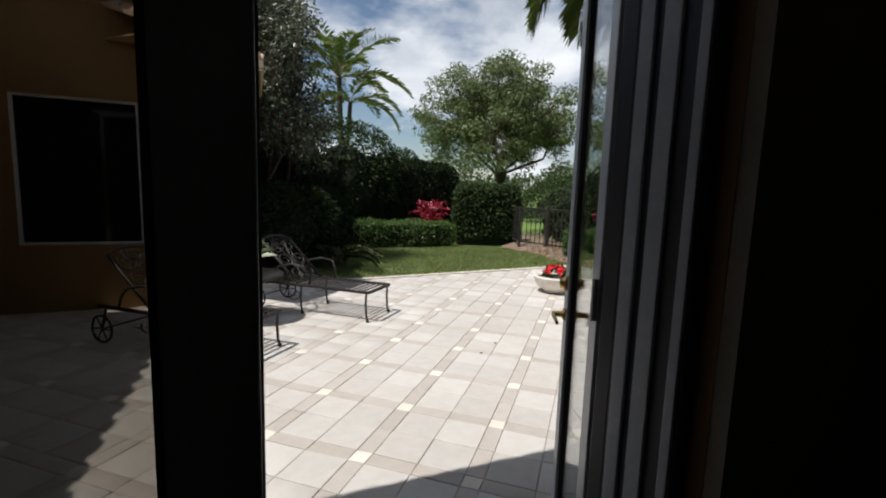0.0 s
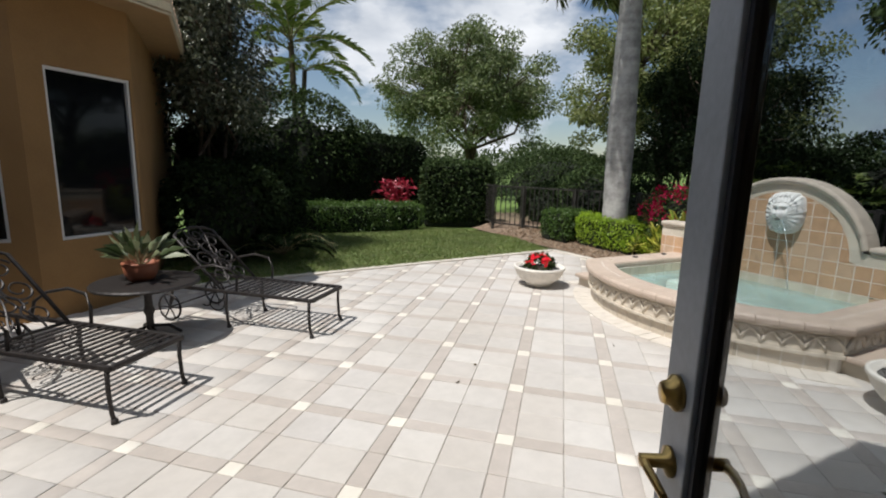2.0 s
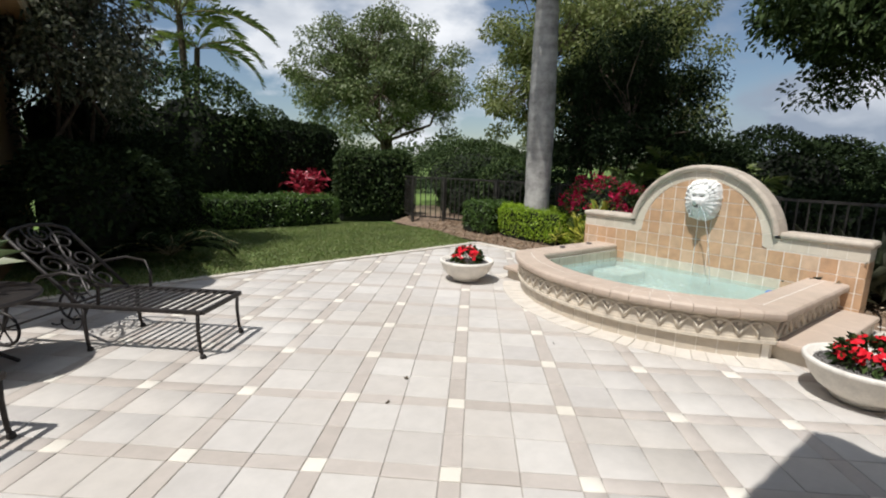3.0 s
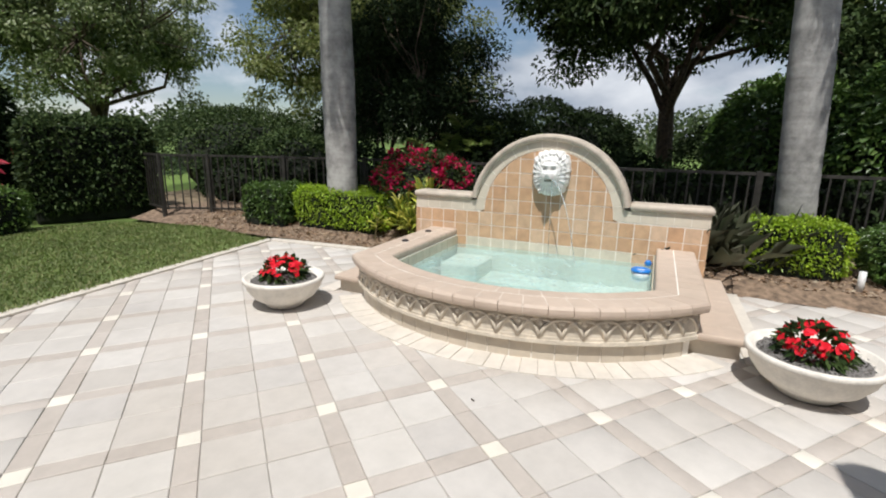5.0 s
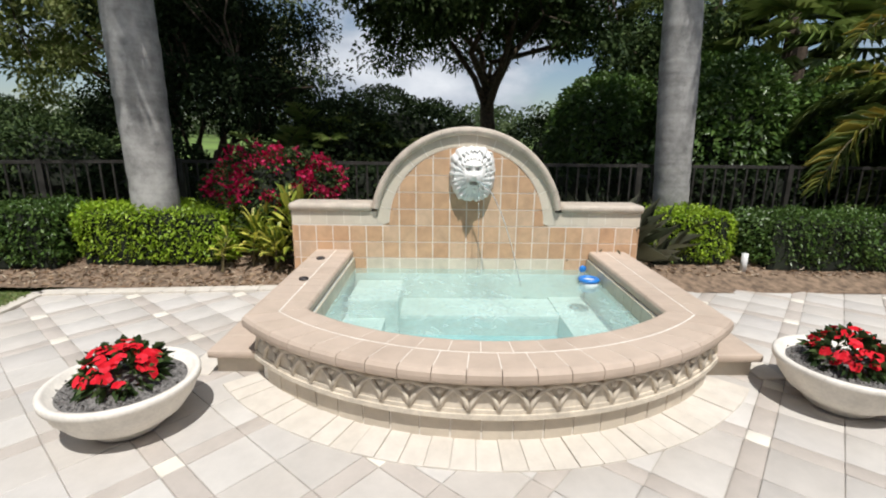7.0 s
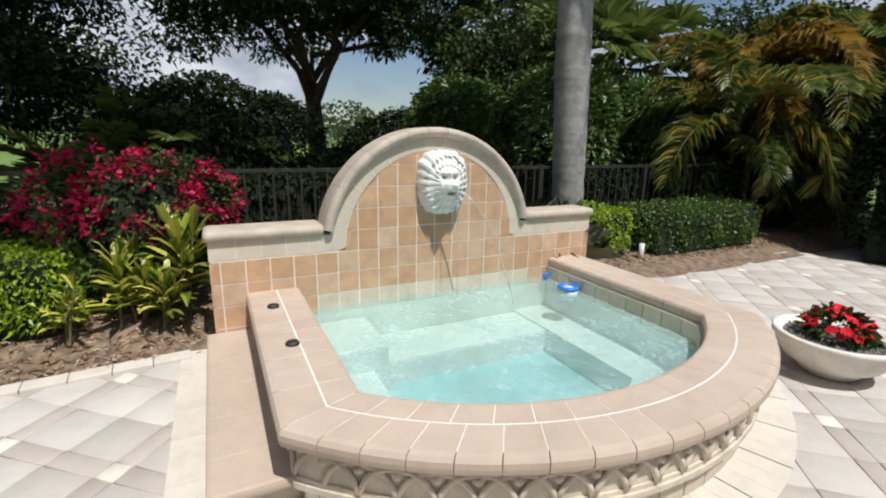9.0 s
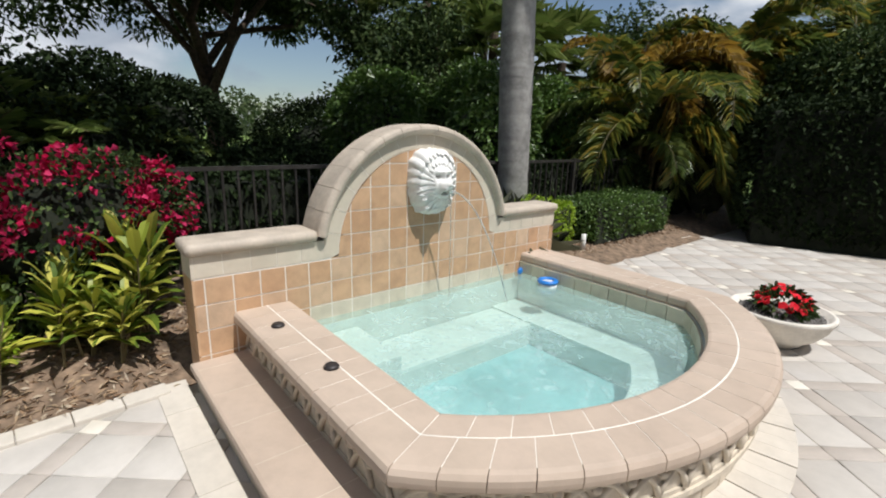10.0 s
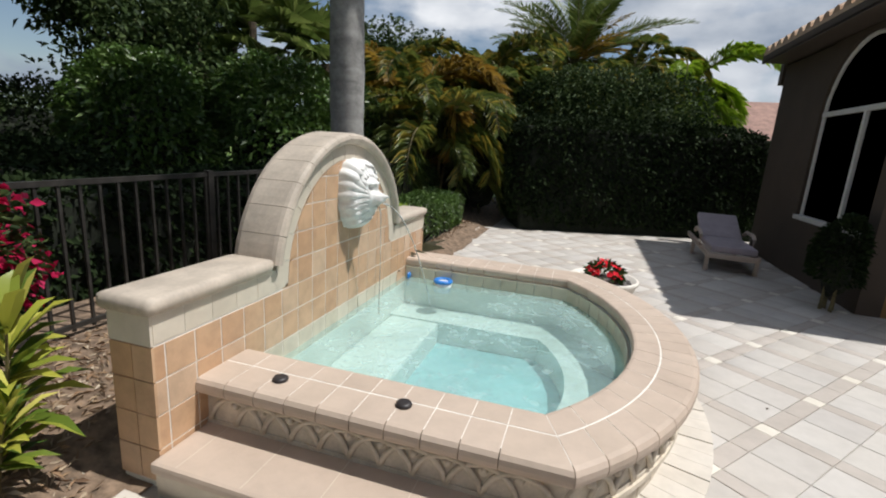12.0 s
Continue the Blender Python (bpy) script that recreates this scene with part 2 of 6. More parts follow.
M["oak_leaf"] = leafy("oak_leaves", [(0.075, 0.11, 0.036), (0.125, 0.17, 0.055), (0.19, 0.235, 0.095), (0.26, 0.29, 0.14)])
M["olive_leaf"] = leafy("silvery_leaves", [(0.045, 0.06, 0.03), (0.08, 0.095, 0.055), (0.15, 0.16, 0.105), (0.26, 0.26, 0.2)], 0.35)
M["dark_leaf"] = leafy("dark_glossy_leaves", [(0.02, 0.037, 0.013), (0.035, 0.062, 0.02), (0.06, 0.095, 0.03), (0.11, 0.15, 0.055)], 0.6, 0.18, 0.15)
# darker leaf copy for plants in shade, with that shade put into the tones
M["shade_leaf"] = leafy("shade_darkened_leaves", [(0.012, 0.022, 0.009), (0.02, 0.034, 0.012), (0.035, 0.055, 0.02)], 0.7, 0.12, 0.1)
M["hedge_leaf"] = leafy("clipped_hedge_leaves", [(0.05, 0.1, 0.02), (0.08, 0.15, 0.03), (0.13, 0.2, 0.05)], 0.35, 0.2)
M["lime_leaf"] = leafy("lime_hedge_leaves", [(0.2, 0.33, 0.02), (0.31, 0.46, 0.03), (0.42, 0.55, 0.06)], 0.4, 0.3)
M["yellow_leaf"] = leafy("yellowish_tree_leaves", [(0.12, 0.16, 0.04), (0.2, 0.24, 0.07), (0.3, 0.31, 0.12)], 0.5, 0.35)
M["far_leaf"] = leafy("far_foliage", [(0.04, 0.07, 0.025), (0.07, 0.1, 0.035), (0.1, 0.13, 0.05)], 0.6, 0.2)
M["palm_leaf"] = leafy("palm_leaflets", [(0.08, 0.125, 0.03), (0.16, 0.22, 0.055), (0.27, 0.32, 0.1)], 0.35, 0.25)
M["areca_leaf"] = leafy("areca_leaflets", [(0.06, 0.1, 0.025), (0.13, 0.18, 0.04), (0.27, 0.29, 0.06), (0.46, 0.34, 0.06)], 0.4, 0.3)
M["dry_leaf"] = leafy("dry_golden_leaflets", [(0.2, 0.13, 0.03), (0.4, 0.25, 0.04), (0.5, 0.36, 0.08)], 0.5, 0.3)
M["red_petal"] = leafy("red_petals", [(0.66, 0.012, 0.025), (0.8, 0.022, 0.04), (0.85, 0.05, 0.08)], 0.7, 0.25, 0.1)
M["magenta_petal"] = leafy("magenta_bracts", [(0.45, 0.005, 0.05), (0.6, 0.02, 0.1), (0.72, 0.06, 0.18)], 0.75, 0.35, 0.1)
M["croton_leaf"] = leafy("yellow_green_striped_leaves", [(0.06, 0.12, 0.02), (0.2, 0.27, 0.04), (0.5, 0.5, 0.08), (0.74, 0.67, 0.18)], 0.35, 0.25)
M["pink_leaf"] = leafy("pink_red_ti_leaves", [(0.25, 0.01, 0.03), (0.5, 0.03, 0.07), (0.6, 0.1, 0.14)], 0.4, 0.3)
M["pale_leaf"] = leafy("pale_variegated_leaves", [(0.05, 0.08, 0.03), (0.11, 0.15, 0.06), (0.32, 0.34, 0.2)], 0.4, 0.2)
M["dry_brown"] = leafy("dry_brown_leaf", [(0.06, 0.04, 0.02), (0.1, 0.07, 0.03)], 0.7, 0.1)
M["doorglass"] = pane_glass("door_glass", (0.78, 0.8, 0.81))
M["sideglass"] = pane_glass("tinted_door_glass", (0.5, 0.49, 0.47))

# palm trunk: pale grey with ring scars and lichen streaks
k = Nodes("royal_palm_trunk", 0.85)
rings = k.noise(1.0, 2, world_space=True, stretch=(0.6, 0.6, 9.0))
spots = k.noise(5.0, 6, 0.7)
k.colour(k.mix(k.ramp(spots, [(0.3, (0.2, 0.195, 0.185)), (0.52, (0.38, 0.37, 0.35)), (0.75, (0.55, 0.54, 0.51))]),
               k.ramp(rings, [(0.35, (0.78, 0.78, 0.78)), (0.6, (1, 1, 1))]), 0.8, "MULTIPLY"))
k.bump(rings, 0.5, 0.02)
M["palm_trunk"] = k.mat

# moving pool water: clear aqua with a broken, glossy surface
k = Nodes("pool_water")
w_tr = k.n.new("ShaderNodeBsdfTransparent")
w_tr.inputs["Color"].default_value = (0.88, 0.975, 0.965, 1)
w_gl = k.n.new("ShaderNodeBsdfGlossy")
w_gl.inputs["Roughness"].default_value = 0.03
w_fr = k.n.new("ShaderNodeFresnel")
w_fr.inputs["IOR"].default_value = 1.33
w_bp = k.n.new("ShaderNodeBump")
w_bp.inputs["Strength"].default_value, w_bp.inputs["Distance"].default_value = 0.3, 0.02
k.l.new(k.noise(9, 3, 0.6), w_bp.inputs["Height"])
k.l.new(w_bp.outputs[0], w_gl.inputs["Normal"])
k.l.new(w_bp.outputs[0], w_fr.inputs["Normal"])
w_mx = k.n.new("ShaderNodeMixShader")
k.l.new(w_fr.outputs[0], w_mx.inputs[0])
k.l.new(w_tr.outputs[0], w_mx.inputs[1])
k.l.new(w_gl.outputs[0], w_mx.inputs[2])
# pale streaks: bubbles, and caustics and ripple highlights painted in as diffuse colour
froth_caustics = k.n.new("ShaderNodeBsdfDiffuse")
froth_caustics.inputs["Color"].default_value = (0.5, 0.69, 0.68, 1)
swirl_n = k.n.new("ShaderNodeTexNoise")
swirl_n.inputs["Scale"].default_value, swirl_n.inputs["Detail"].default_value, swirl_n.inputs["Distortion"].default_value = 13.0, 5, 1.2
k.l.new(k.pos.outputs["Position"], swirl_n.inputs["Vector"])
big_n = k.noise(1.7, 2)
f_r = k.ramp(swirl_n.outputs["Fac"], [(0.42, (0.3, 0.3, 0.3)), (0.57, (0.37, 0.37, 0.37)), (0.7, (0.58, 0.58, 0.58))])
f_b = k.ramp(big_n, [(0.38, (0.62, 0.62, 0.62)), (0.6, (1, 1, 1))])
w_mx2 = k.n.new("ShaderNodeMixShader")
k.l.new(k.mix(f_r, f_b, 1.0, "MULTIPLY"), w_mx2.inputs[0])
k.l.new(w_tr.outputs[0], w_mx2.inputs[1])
k.l.new(froth_caustics.outputs[0], w_mx2.inputs[2])
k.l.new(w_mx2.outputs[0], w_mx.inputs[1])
k.l.new(w_mx.outputs[0], k.out.inputs["Surface"])
M["water"] = k.mat


# ---- mesh helpers ----
def part(name, bm, mat, parent=None, label="", smooth=False):
    """Links a bmesh as one mesh object, under a thing or a part if one is given."""
    me = bpy.data.meshes.new(name)
    bm.to_mesh(me)
    bm.free()
    me.materials.append(M[mat])
    if smooth:
        me.polygons.foreach_set("use_smooth", [True] * len(me.polygons))
    ob = new(name, me)
    if parent:
        ob.parent = parent
    if label:
        ob["label"] = label
    return ob


def rawmesh(name, verts, faces, mat, parent=None, label="", smooth=False):
    me = bpy.data.meshes.new(name)
    verts = np.asarray(verts, dtype=np.float32).reshape(-1, 3)
    faces = np.asarray(faces, dtype=np.int32)
    n, w = faces.shape
    me.vertices.add(len(verts))
    me.vertices.foreach_set("co", verts.ravel())
    me.loops.add(n * w)
    me.loops.foreach_set("vertex_index", faces.ravel())
    me.polygons.add(n)
    me.polygons.foreach_set("loop_start", np.arange(0, n * w, w, dtype=np.int32))
    me.polygons.foreach_set("loop_total", np.full(n, w, dtype=np.int32))
    me.update(calc_edges=True)
    me.validate()
    me.materials.append(M[mat])
    if smooth:
        me.polygons.foreach_set("use_smooth", [True] * len(me.polygons))
    ob = new(name, me)
    if parent:
        ob.parent = parent
    if label:
        ob["label"] = label
    return ob


def empty(name, m=None):
    ob = new(name)
    if m is not None:
        ob.matrix_world = m
    return ob


def box(bm, x0, y0, z0, x1, y1, z1, bevel=0.0, m=None):
    vs = [bm.verts.new(p) for p in ((x0, y0, z0), (x1, y0, z0), (x1, y1, z0), (x0, y1, z0), (x0, y0, z1), (x1, y0, z1), (x1, y1, z1), (x0, y1, z1))]
    fs = [bm.faces.new([vs[i] for i in f]) for f in ((0, 3, 2, 1), (4, 5, 6, 7), (0, 1, 5, 4), (1, 2, 6, 5), (2, 3, 7, 6), (3, 0, 4, 7))]
    if m is not None:
        for v in vs:
            v.co = m @ v.co
    if bevel:
        es = list({e for f in fs for e in f.edges})
        bmesh.ops.bevel(bm, geom=es, offset=bevel, segments=2, affect="EDGES", profile=0.6)
    return bm


def boxbm(*a, **kw):
    return box(bmesh.new(), *a, **kw)


def prism(bm, pts, z0, z1, bevel=0.0):
    """An upright prism over a plan outline (counter-clockwise)."""
    lo, hi = [bm.verts.new((x, y, z0)) for x, y in pts], [bm.verts.new((x, y, z1)) for x, y in pts]
    top = bm.faces.new(hi)
    bm.faces.new(lo[::-1])
    n = len(pts)
    for i in range(n):
        bm.faces.new((lo[i], lo[(i + 1) % n], hi[(i + 1) % n], hi[i]))
    if bevel:
        bmesh.ops.bevel(bm, geom=list(top.edges), offset=bevel, segments=3, affect="EDGES", profile=0.5)
    return bm


def tube(bm, pts, r, seg=8, r1=None, cap=True):
    """A round bar along a line of points, with radius r to r1."""
    pts = [Vector(p) for p in pts]
    r1 = r if r1 is None else r1
    rows, n = [], len(pts)
    up = Vector((0, 0, 1))
    for i, p in enumerate(pts):
        d = (pts[min(i + 1, n - 1)] - pts[max(i - 1, 0)]).normalized()
        a = d.cross(up if abs(d.z) < 0.95 else Vector((1, 0, 0))).normalized()
        b = d.cross(a)
        rad = r + (r1 - r) * i / max(1, n - 1)
        rows.append([bm.verts.new(p + (a * math.cos(2 * math.pi * j / seg) + b * math.sin(2 * math.pi * j / seg)) * rad) for j in range(seg)])
    for i in range(n - 1):
        for j in range(seg):
            bm.faces.new((rows[i][j], rows[i][(j + 1) % seg], rows[i + 1][(j + 1) % seg], rows[i + 1][j]))
    if cap:
        bm.faces.new(rows[0][::-1])
        bm.faces.new(rows[-1])
    return bm


def lathe(bm, prof, seg=32, m=None):
    """A turned shape: profile of (radius, z)."""
    rows = []
    for r, z in prof:
        if r < 1e-4:
            rows.append([bm.verts.new((0, 0, z))])
        else:
            rows.append([bm.verts.new((r * math.cos(2 * math.pi * j / seg), r * math.sin(2 * math.pi * j / seg), z)) for j in range(seg)])
    for a, b in zip(rows, rows[1:]):
        for j in range(seg):
            k2 = (j + 1) % seg
            if len(a) == 1 and len(b) > 1:
                bm.faces.new((a[0], b[k2], b[j]))
            elif len(b) == 1 and len(a) > 1:
                bm.faces.new((a[j], a[k2], b[0]))
            elif len(a) > 1:
                bm.faces.new((a[j], a[k2], b[k2], b[j]))
    if m is not None:
        for row in rows:
            for v in row:
                v.co = m @ v.co
    return bm


def rng(seed):
    return np.random.default_rng(seed)


def unit(a):
    return a / np.maximum(np.linalg.norm(a, axis=-1, keepdims=True), 1e-6)


def leaf_arrays(p, d, length, width, g, droop=0.25):
    """Folded leaves at points p along directions d."""
    n = len(p)
    side = unit(np.cross(d, g.normal(size=(n, 3))))
    nor = np.cross(side, d)
    ln = length * g.uniform(0.6, 1.25, (n, 1))
    wd = width * g.uniform(0.7, 1.2, (n, 1))
    v0 = p
    v2 = p + d * ln - np.array([0, 0, 1.0]) * ln * droop
    mid = p + d * ln * 0.5 + nor * ln * 0.06
    v1, v3 = mid + side * wd * 0.5 + nor * wd * 0.18, mid - side * wd * 0.5 + nor * wd * 0.18
    v = np.stack([v0, v1, v2, v3], 1).reshape(-1, 3)
    b = np.arange(n)[:, None] * 4
    f = np.concatenate([b + np.array([0, 1, 2]), b + np.array([0, 2, 3])], 1).reshape(-1, 3)
    return v, f


def leaf_mesh(name, p, d, length, width, mat, parent, seed=0, droop=0.25, label=""):
    v, f = leaf_arrays(np.asarray(p, float), unit(np.asarray(d, float)), length, width, rng(seed), droop)
    return rawmesh(name, v, f, mat, parent, label)


def blob_points(g, n, c, r, inner=0.72, lumps=9, lump=0.28, flat_bottom=False):
    """Points and outward ways in the outer shell of a lumpy mass."""
    d = unit(g.normal(size=(n, 3)))
    if flat_bottom:
        d[:, 2] = np.where(d[:, 2] < -0.25, -d[:, 2], d[:, 2])
    ls = unit(g.normal(size=(lumps, 3)))
    amp = 1 + lump * (np.maximum(0, (d @ ls.T) - 0.6).max(1) / 0.4 - 0.5)
    rad = g.uniform(inner, 1.0, n) ** 0.6 * amp
    p = np.array(c) + d * rad[:, None] * np.array(r)
    return p, unit(d / np.array(r) + 0.7 * g.normal(size=(n, 3)))


def box_points(g, n, x0, y0, z0, x1, y1, z1, jit=0.04):
    """Points on the faces of a clipped hedge (no underside)."""
    lx, ly, lz = x1 - x0, y1 - y0, z1 - z0
    areas = np.array([lx * ly, lx * lz, lx * lz, ly * lz, ly * lz])
    k2 = g.choice(5, n, p=areas / areas.sum())
    u, v = g.uniform(size=n), g.uniform(size=n)
    p, d = np.zeros((n, 3)), np.zeros((n, 3))
    for i, (o, a, b, nn) in enumerate((((x0, y0, z1), (lx, 0, 0), (0, ly, 0), (0, 0, 1)), ((x0, y0, z0), (lx, 0, 0), (0, 0, lz), (0, -1, 0)), ((x0, y1, z0), (lx, 0, 0), (0, 0, lz), (0, 1, 0)),
                                       ((x0, y0, z0), (0, ly, 0), (0, 0, lz), (-1, 0, 0)), ((x1, y0, z0), (0, ly, 0), (0, 0, lz), (1, 0, 0)))):
        s = k2 == i
        p[s] = np.array(o) + u[s, None] * np.array(a) + v[s, None] * np.array(b)
        d[s] = nn
    c = np.array([(x0 + x1) / 2, (y0 + y1) / 2, (z0 + z1) / 2])
    h = np.array([lx, ly, lz]) / 2
    q = (p - c) / h                                   # round the corners off
    q = q / np.maximum(1, (np.abs(q) ** 6).sum(1) ** (1 / 6))[:, None]
    p = c + q * h
    w = np.sin(p[:, 0] * 5.1 + p[:, 1] * 4.3) * np.sin(p[:, 1] * 6.7 - p[:, 2] * 5.0)
    p = p + d * (w * jit + g.normal(0, jit * 0.7, n) - jit)[:, None]
    return p, unit(d + 0.75 * g.normal(size=(n, 3)))


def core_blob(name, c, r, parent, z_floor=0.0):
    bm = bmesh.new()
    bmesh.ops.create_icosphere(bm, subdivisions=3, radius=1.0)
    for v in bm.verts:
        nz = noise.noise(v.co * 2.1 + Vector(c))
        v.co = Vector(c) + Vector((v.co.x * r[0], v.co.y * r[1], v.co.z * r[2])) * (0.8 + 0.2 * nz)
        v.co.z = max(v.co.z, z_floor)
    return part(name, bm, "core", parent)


def bush(name, c, r, n, leaf, mat, label, category="bush", seed=0, core=True, group="", lumps=9, lump=0.3, z_floor=0.02):
    """A rounded shrub that stands on the ground: stems, solid core coloured as dark inner shade, leaves."""
    top = empty(name, pose(c[0], c[1], z_floor))
    top_inv = Vector((c[0], c[1], z_floor))
    g = rng(seed)
    cc = (0, 0, c[2] - z_floor)
    p, d = blob_points(g, n, cc, r, lumps=lumps, lump=lump, flat_bottom=c[2] - r[2] < z_floor)
    p[:, 2] = np.maximum(p[:, 2], 0.03)
    leaf_mesh("foliage", p, d, leaf, leaf * 0.5, mat, top, seed)
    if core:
        core_blob("shade_core", cc, tuple(a * 0.78 for a in r), top, 0.0)
    bm = bmesh.new()
    for i in range(4):
        a = i * 1.7 + seed
        tube(bm, [(0.06 * math.cos(a), 0.06 * math.sin(a), -0.04), (0.3 * r[0] * math.cos(a), 0.3 * r[1] * math.sin(a), cc[2])], 0.02, 5, 0.008)
    part("stem", bm, "twig", top)
    return tagged(top, label, category, group)


def hedge(name, x0, y0, x1, y1, z1, n, leaf, mat, label, seed=0, z0=0.0, turn=None, group="", category="hedge"):
    """A clipped hedge, boxy with rounded edges."""
    cx, cy = (x0 + x1) / 2, (y0 + y1) / 2
    top = empty(name, pose(cx, cy, z0) if turn is None else pose(cx, cy, z0, 0, 0, turn))
    g = rng(seed)
    hx, hy = (x1 - x0) / 2, (y1 - y0) / 2
    p, d = box_points(g, n, -hx, -hy, 0.02, hx, hy, z1 - z0)
    leaf_mesh("foliage", p, d, leaf, leaf * 0.55, mat, top, seed)
    # solid filler that blocks light, its inner shade given by colour
    part("shade_core", boxbm(-hx * 0.9, -hy * 0.86, -0.05, hx * 0.9, hy * 0.86, (z1 - z0) * 0.9, bevel=0.06), "core", top)
    return tagged(top, label, category, group)


def tree(name, base, height, crown_c, crown_r, n, leaf, mat, label, seed=0, trunk_r=0.2, clumps=26, spread=0.75, fork=0.35, bark="bark", tuft=(0.3, 0.5), under=0.55):
    """A tree: tapered trunk, forking limbs, and leaf clumps at the limbs' ends."""
    g = rng(seed)
    top = empty(name, pose(*base))
    cc, cr = np.array(crown_c) - np.array(base), np.array(crown_r)
    fz = height * fork
    f = Vector((0.1 * g.normal(), 0.1 * g.normal(), fz))
    bm = bmesh.new()
    tube(bm, [(0, 0, -0.1), (0.03, 0, fz * 0.4), f], trunk_r, 10, trunk_r * 0.72)
    part("trunk", bm, bark, top)
    centres = []
    for i in range(clumps):
        d = unit(g.normal(size=3))
        if d[2] < -under:
            d[2] *= -1
        centres.append(cc + d * cr * g.uniform(0.3, 0.92) * spread / 0.75)
    limbs = [Vector(cc + np.array([math.cos(a), math.sin(a), -0.35 + 0.5 * (i % 3) / 2]) * cr * g.uniform(0.35, 0.55)) for i, a in enumerate(np.linspace(0, 2 * math.pi, 9)[:-1] + seed)]
    meshes = []
    for i, e in enumerate(limbs):
        bm = bmesh.new()
        sway = Vector((g.normal(), g.normal(), 0.4 * g.normal())) * 0.05 * height
        st0 = Vector((f.x, f.y, fz * (0.72 + 0.28 * (i % 4) / 3)))
        tube(bm, [st0, st0.lerp(e, 0.35) + sway, st0.lerp(e, 0.7) - sway * 0.6, e], trunk_r * 0.42, 7, trunk_r * 0.13)
        meshes.append(bm)
    for c in centres:
        c = Vector(c)
        i = min(range(len(limbs)), key=lambda q: (limbs[q] - c).length)
        e = limbs[i]
        sway = Vector((g.normal(), g.normal(), g.normal())) * 0.02 * height
        tube(meshes[i], [e, e.lerp(c, 0.5) + sway, c], trunk_r * 0.14, 5, 0.012)
    for bm in meshes:
        part("limb", bm, bark, top)
    ps, ds = [], []
    per = n // clumps
    for c in centres:
        s = g.uniform(*tuft) * cr * np.array([1, 1, 0.8])
        q = unit(g.normal(size=(per, 3))) * (g.uniform(0, 1, (per, 1)) ** 0.42)
        ps.append(c + q * s)
        ds.append(unit(q + 0.9 * g.normal(size=(per, 3))))
    leaf_mesh("crown", np.concatenate(ps), np.concatenate(ds), leaf, leaf * 0.5, mat, top, seed)
    return tagged(top, label, "tree")


def frond_arrays(g, origin, az, el, length, arch, leaflet, pairs, width, vee=0.5, droop=0.5):
    """One feather frond: rachis points, and leaflets as narrow bent strips."""
    ts = np.linspace(0, 1, 12)
    h = np.array([math.cos(az), math.sin(az), 0])
    ang = el - arch * ts
    step = length / 11
    pts = [np.array(origin, float)]
    for a in ang[:-1]:
        pts.append(pts[-1] + step * (h * math.cos(a) + np.array([0, 0, math.sin(a)])))
    pts = np.array(pts)
    v, f = [], []
    side = np.array([-h[1], h[0], 0])
    for i in range(pairs):
        t = 0.16 + 0.84 * i / pairs
        j = min(10, int(t * 11))
        p = pts[j] + (pts[j + 1] - pts[j]) * (t * 11 - j)
        along = unit(pts[j + 1] - pts[j])
        up = np.cross(side, along) * (1 if np.cross(side, along)[2] > 0 else -1)
        ll = leaflet * math.sin(math.pi * (0.12 + 0.8 * t)) * g.uniform(0.8, 1.1)
        for sgn in (-1, 1):
            d = unit(sgn * side * 0.9 + along * 0.75 + up * vee * g.uniform(0.3, 1) + 0.1 * g.normal(size=3))
            m1 = p + d * ll * 0.5
            e = p + d * ll - np.array([0, 0, ll * droop * g.uniform(0.5, 1.2)])
            wv = np.cross(d, up)
            wv = unit(wv) * width
            b = len(v)
            v += [p, m1 + wv, e, m1 - wv]
            f += [(b, b + 1, b + 2), (b, b + 2, b + 3)]
    return pts, v, f


def palm_crown(top, origin, n, length, leaflet, pairs, width, mat, seed, el=(0.2, 1.3), arch=1.4, droop=0.5, az0=0.0, az1=6.283, rach="twig", vee=0.5):
    g = rng(seed)
    for i in range(n):
        az = az0 + (az1 - az0) * (i + g.uniform(-0.3, 0.3)) / n
        e = el[0] + (el[1] - el[0]) * g.uniform()
        pts, v, f = frond_arrays(g, origin, az, e, length * g.uniform(0.8, 1.1), arch * g.uniform(0.8, 1.2), leaflet, pairs, width, vee, droop)
        fr = rawmesh("frond", v, f, mat, top)
        bm = bmesh.new()
        tube(bm, pts, 0.018 * length / 2.5, 4, 0.004, cap=False)
        part("rachis", bm, rach, fr)


# ---- ground ----
def ground_height(x, y):
    far = max(0.0, (x * 0.45 + y * 0.9) - 16) / 30
    return -0.06 + min(1.0, far) * 1.5


bm = bmesh.new()
xs = sorted([-900, -300, -120, -60] + list(range(-40, 61, 4)) + [80, 140, 320, 900, 4.3, 6.7])
ys = sorted([-900, -300, -120, -60] + list(range(-40, 61, 4)) + [80, 140, 320, 900, 1.7, 4.5])
grid = [[bm.verts.new((x, y, ground_height(x, y))) for y in ys] for x in xs]
for i in range(len(xs) - 1):
    for j in range(len(ys) - 1):
        if 4.2 < xs[i] < 6.6 and 1.6 < ys[j] < 4.4:      # the pool's pit
            continue
        bm.faces.new((grid[i][j], grid[i + 1][j], grid[i + 1][j + 1], grid[i][j + 1]))
tagged(part("ground", bm, "course", smooth=True), "rolling green golf course turf reaching to the horizon", "ground", kind="structure")


def edge_y(x):
    return 6.40 + 0.10 * x                    # kerb between the paving and the lawn


LAWN = [(-0.2, 6.36), (6.35, 7.03), (6.6, 8.6), (6.2, 10.2), (4.2, 11.2), (-0.2, 11.4)]
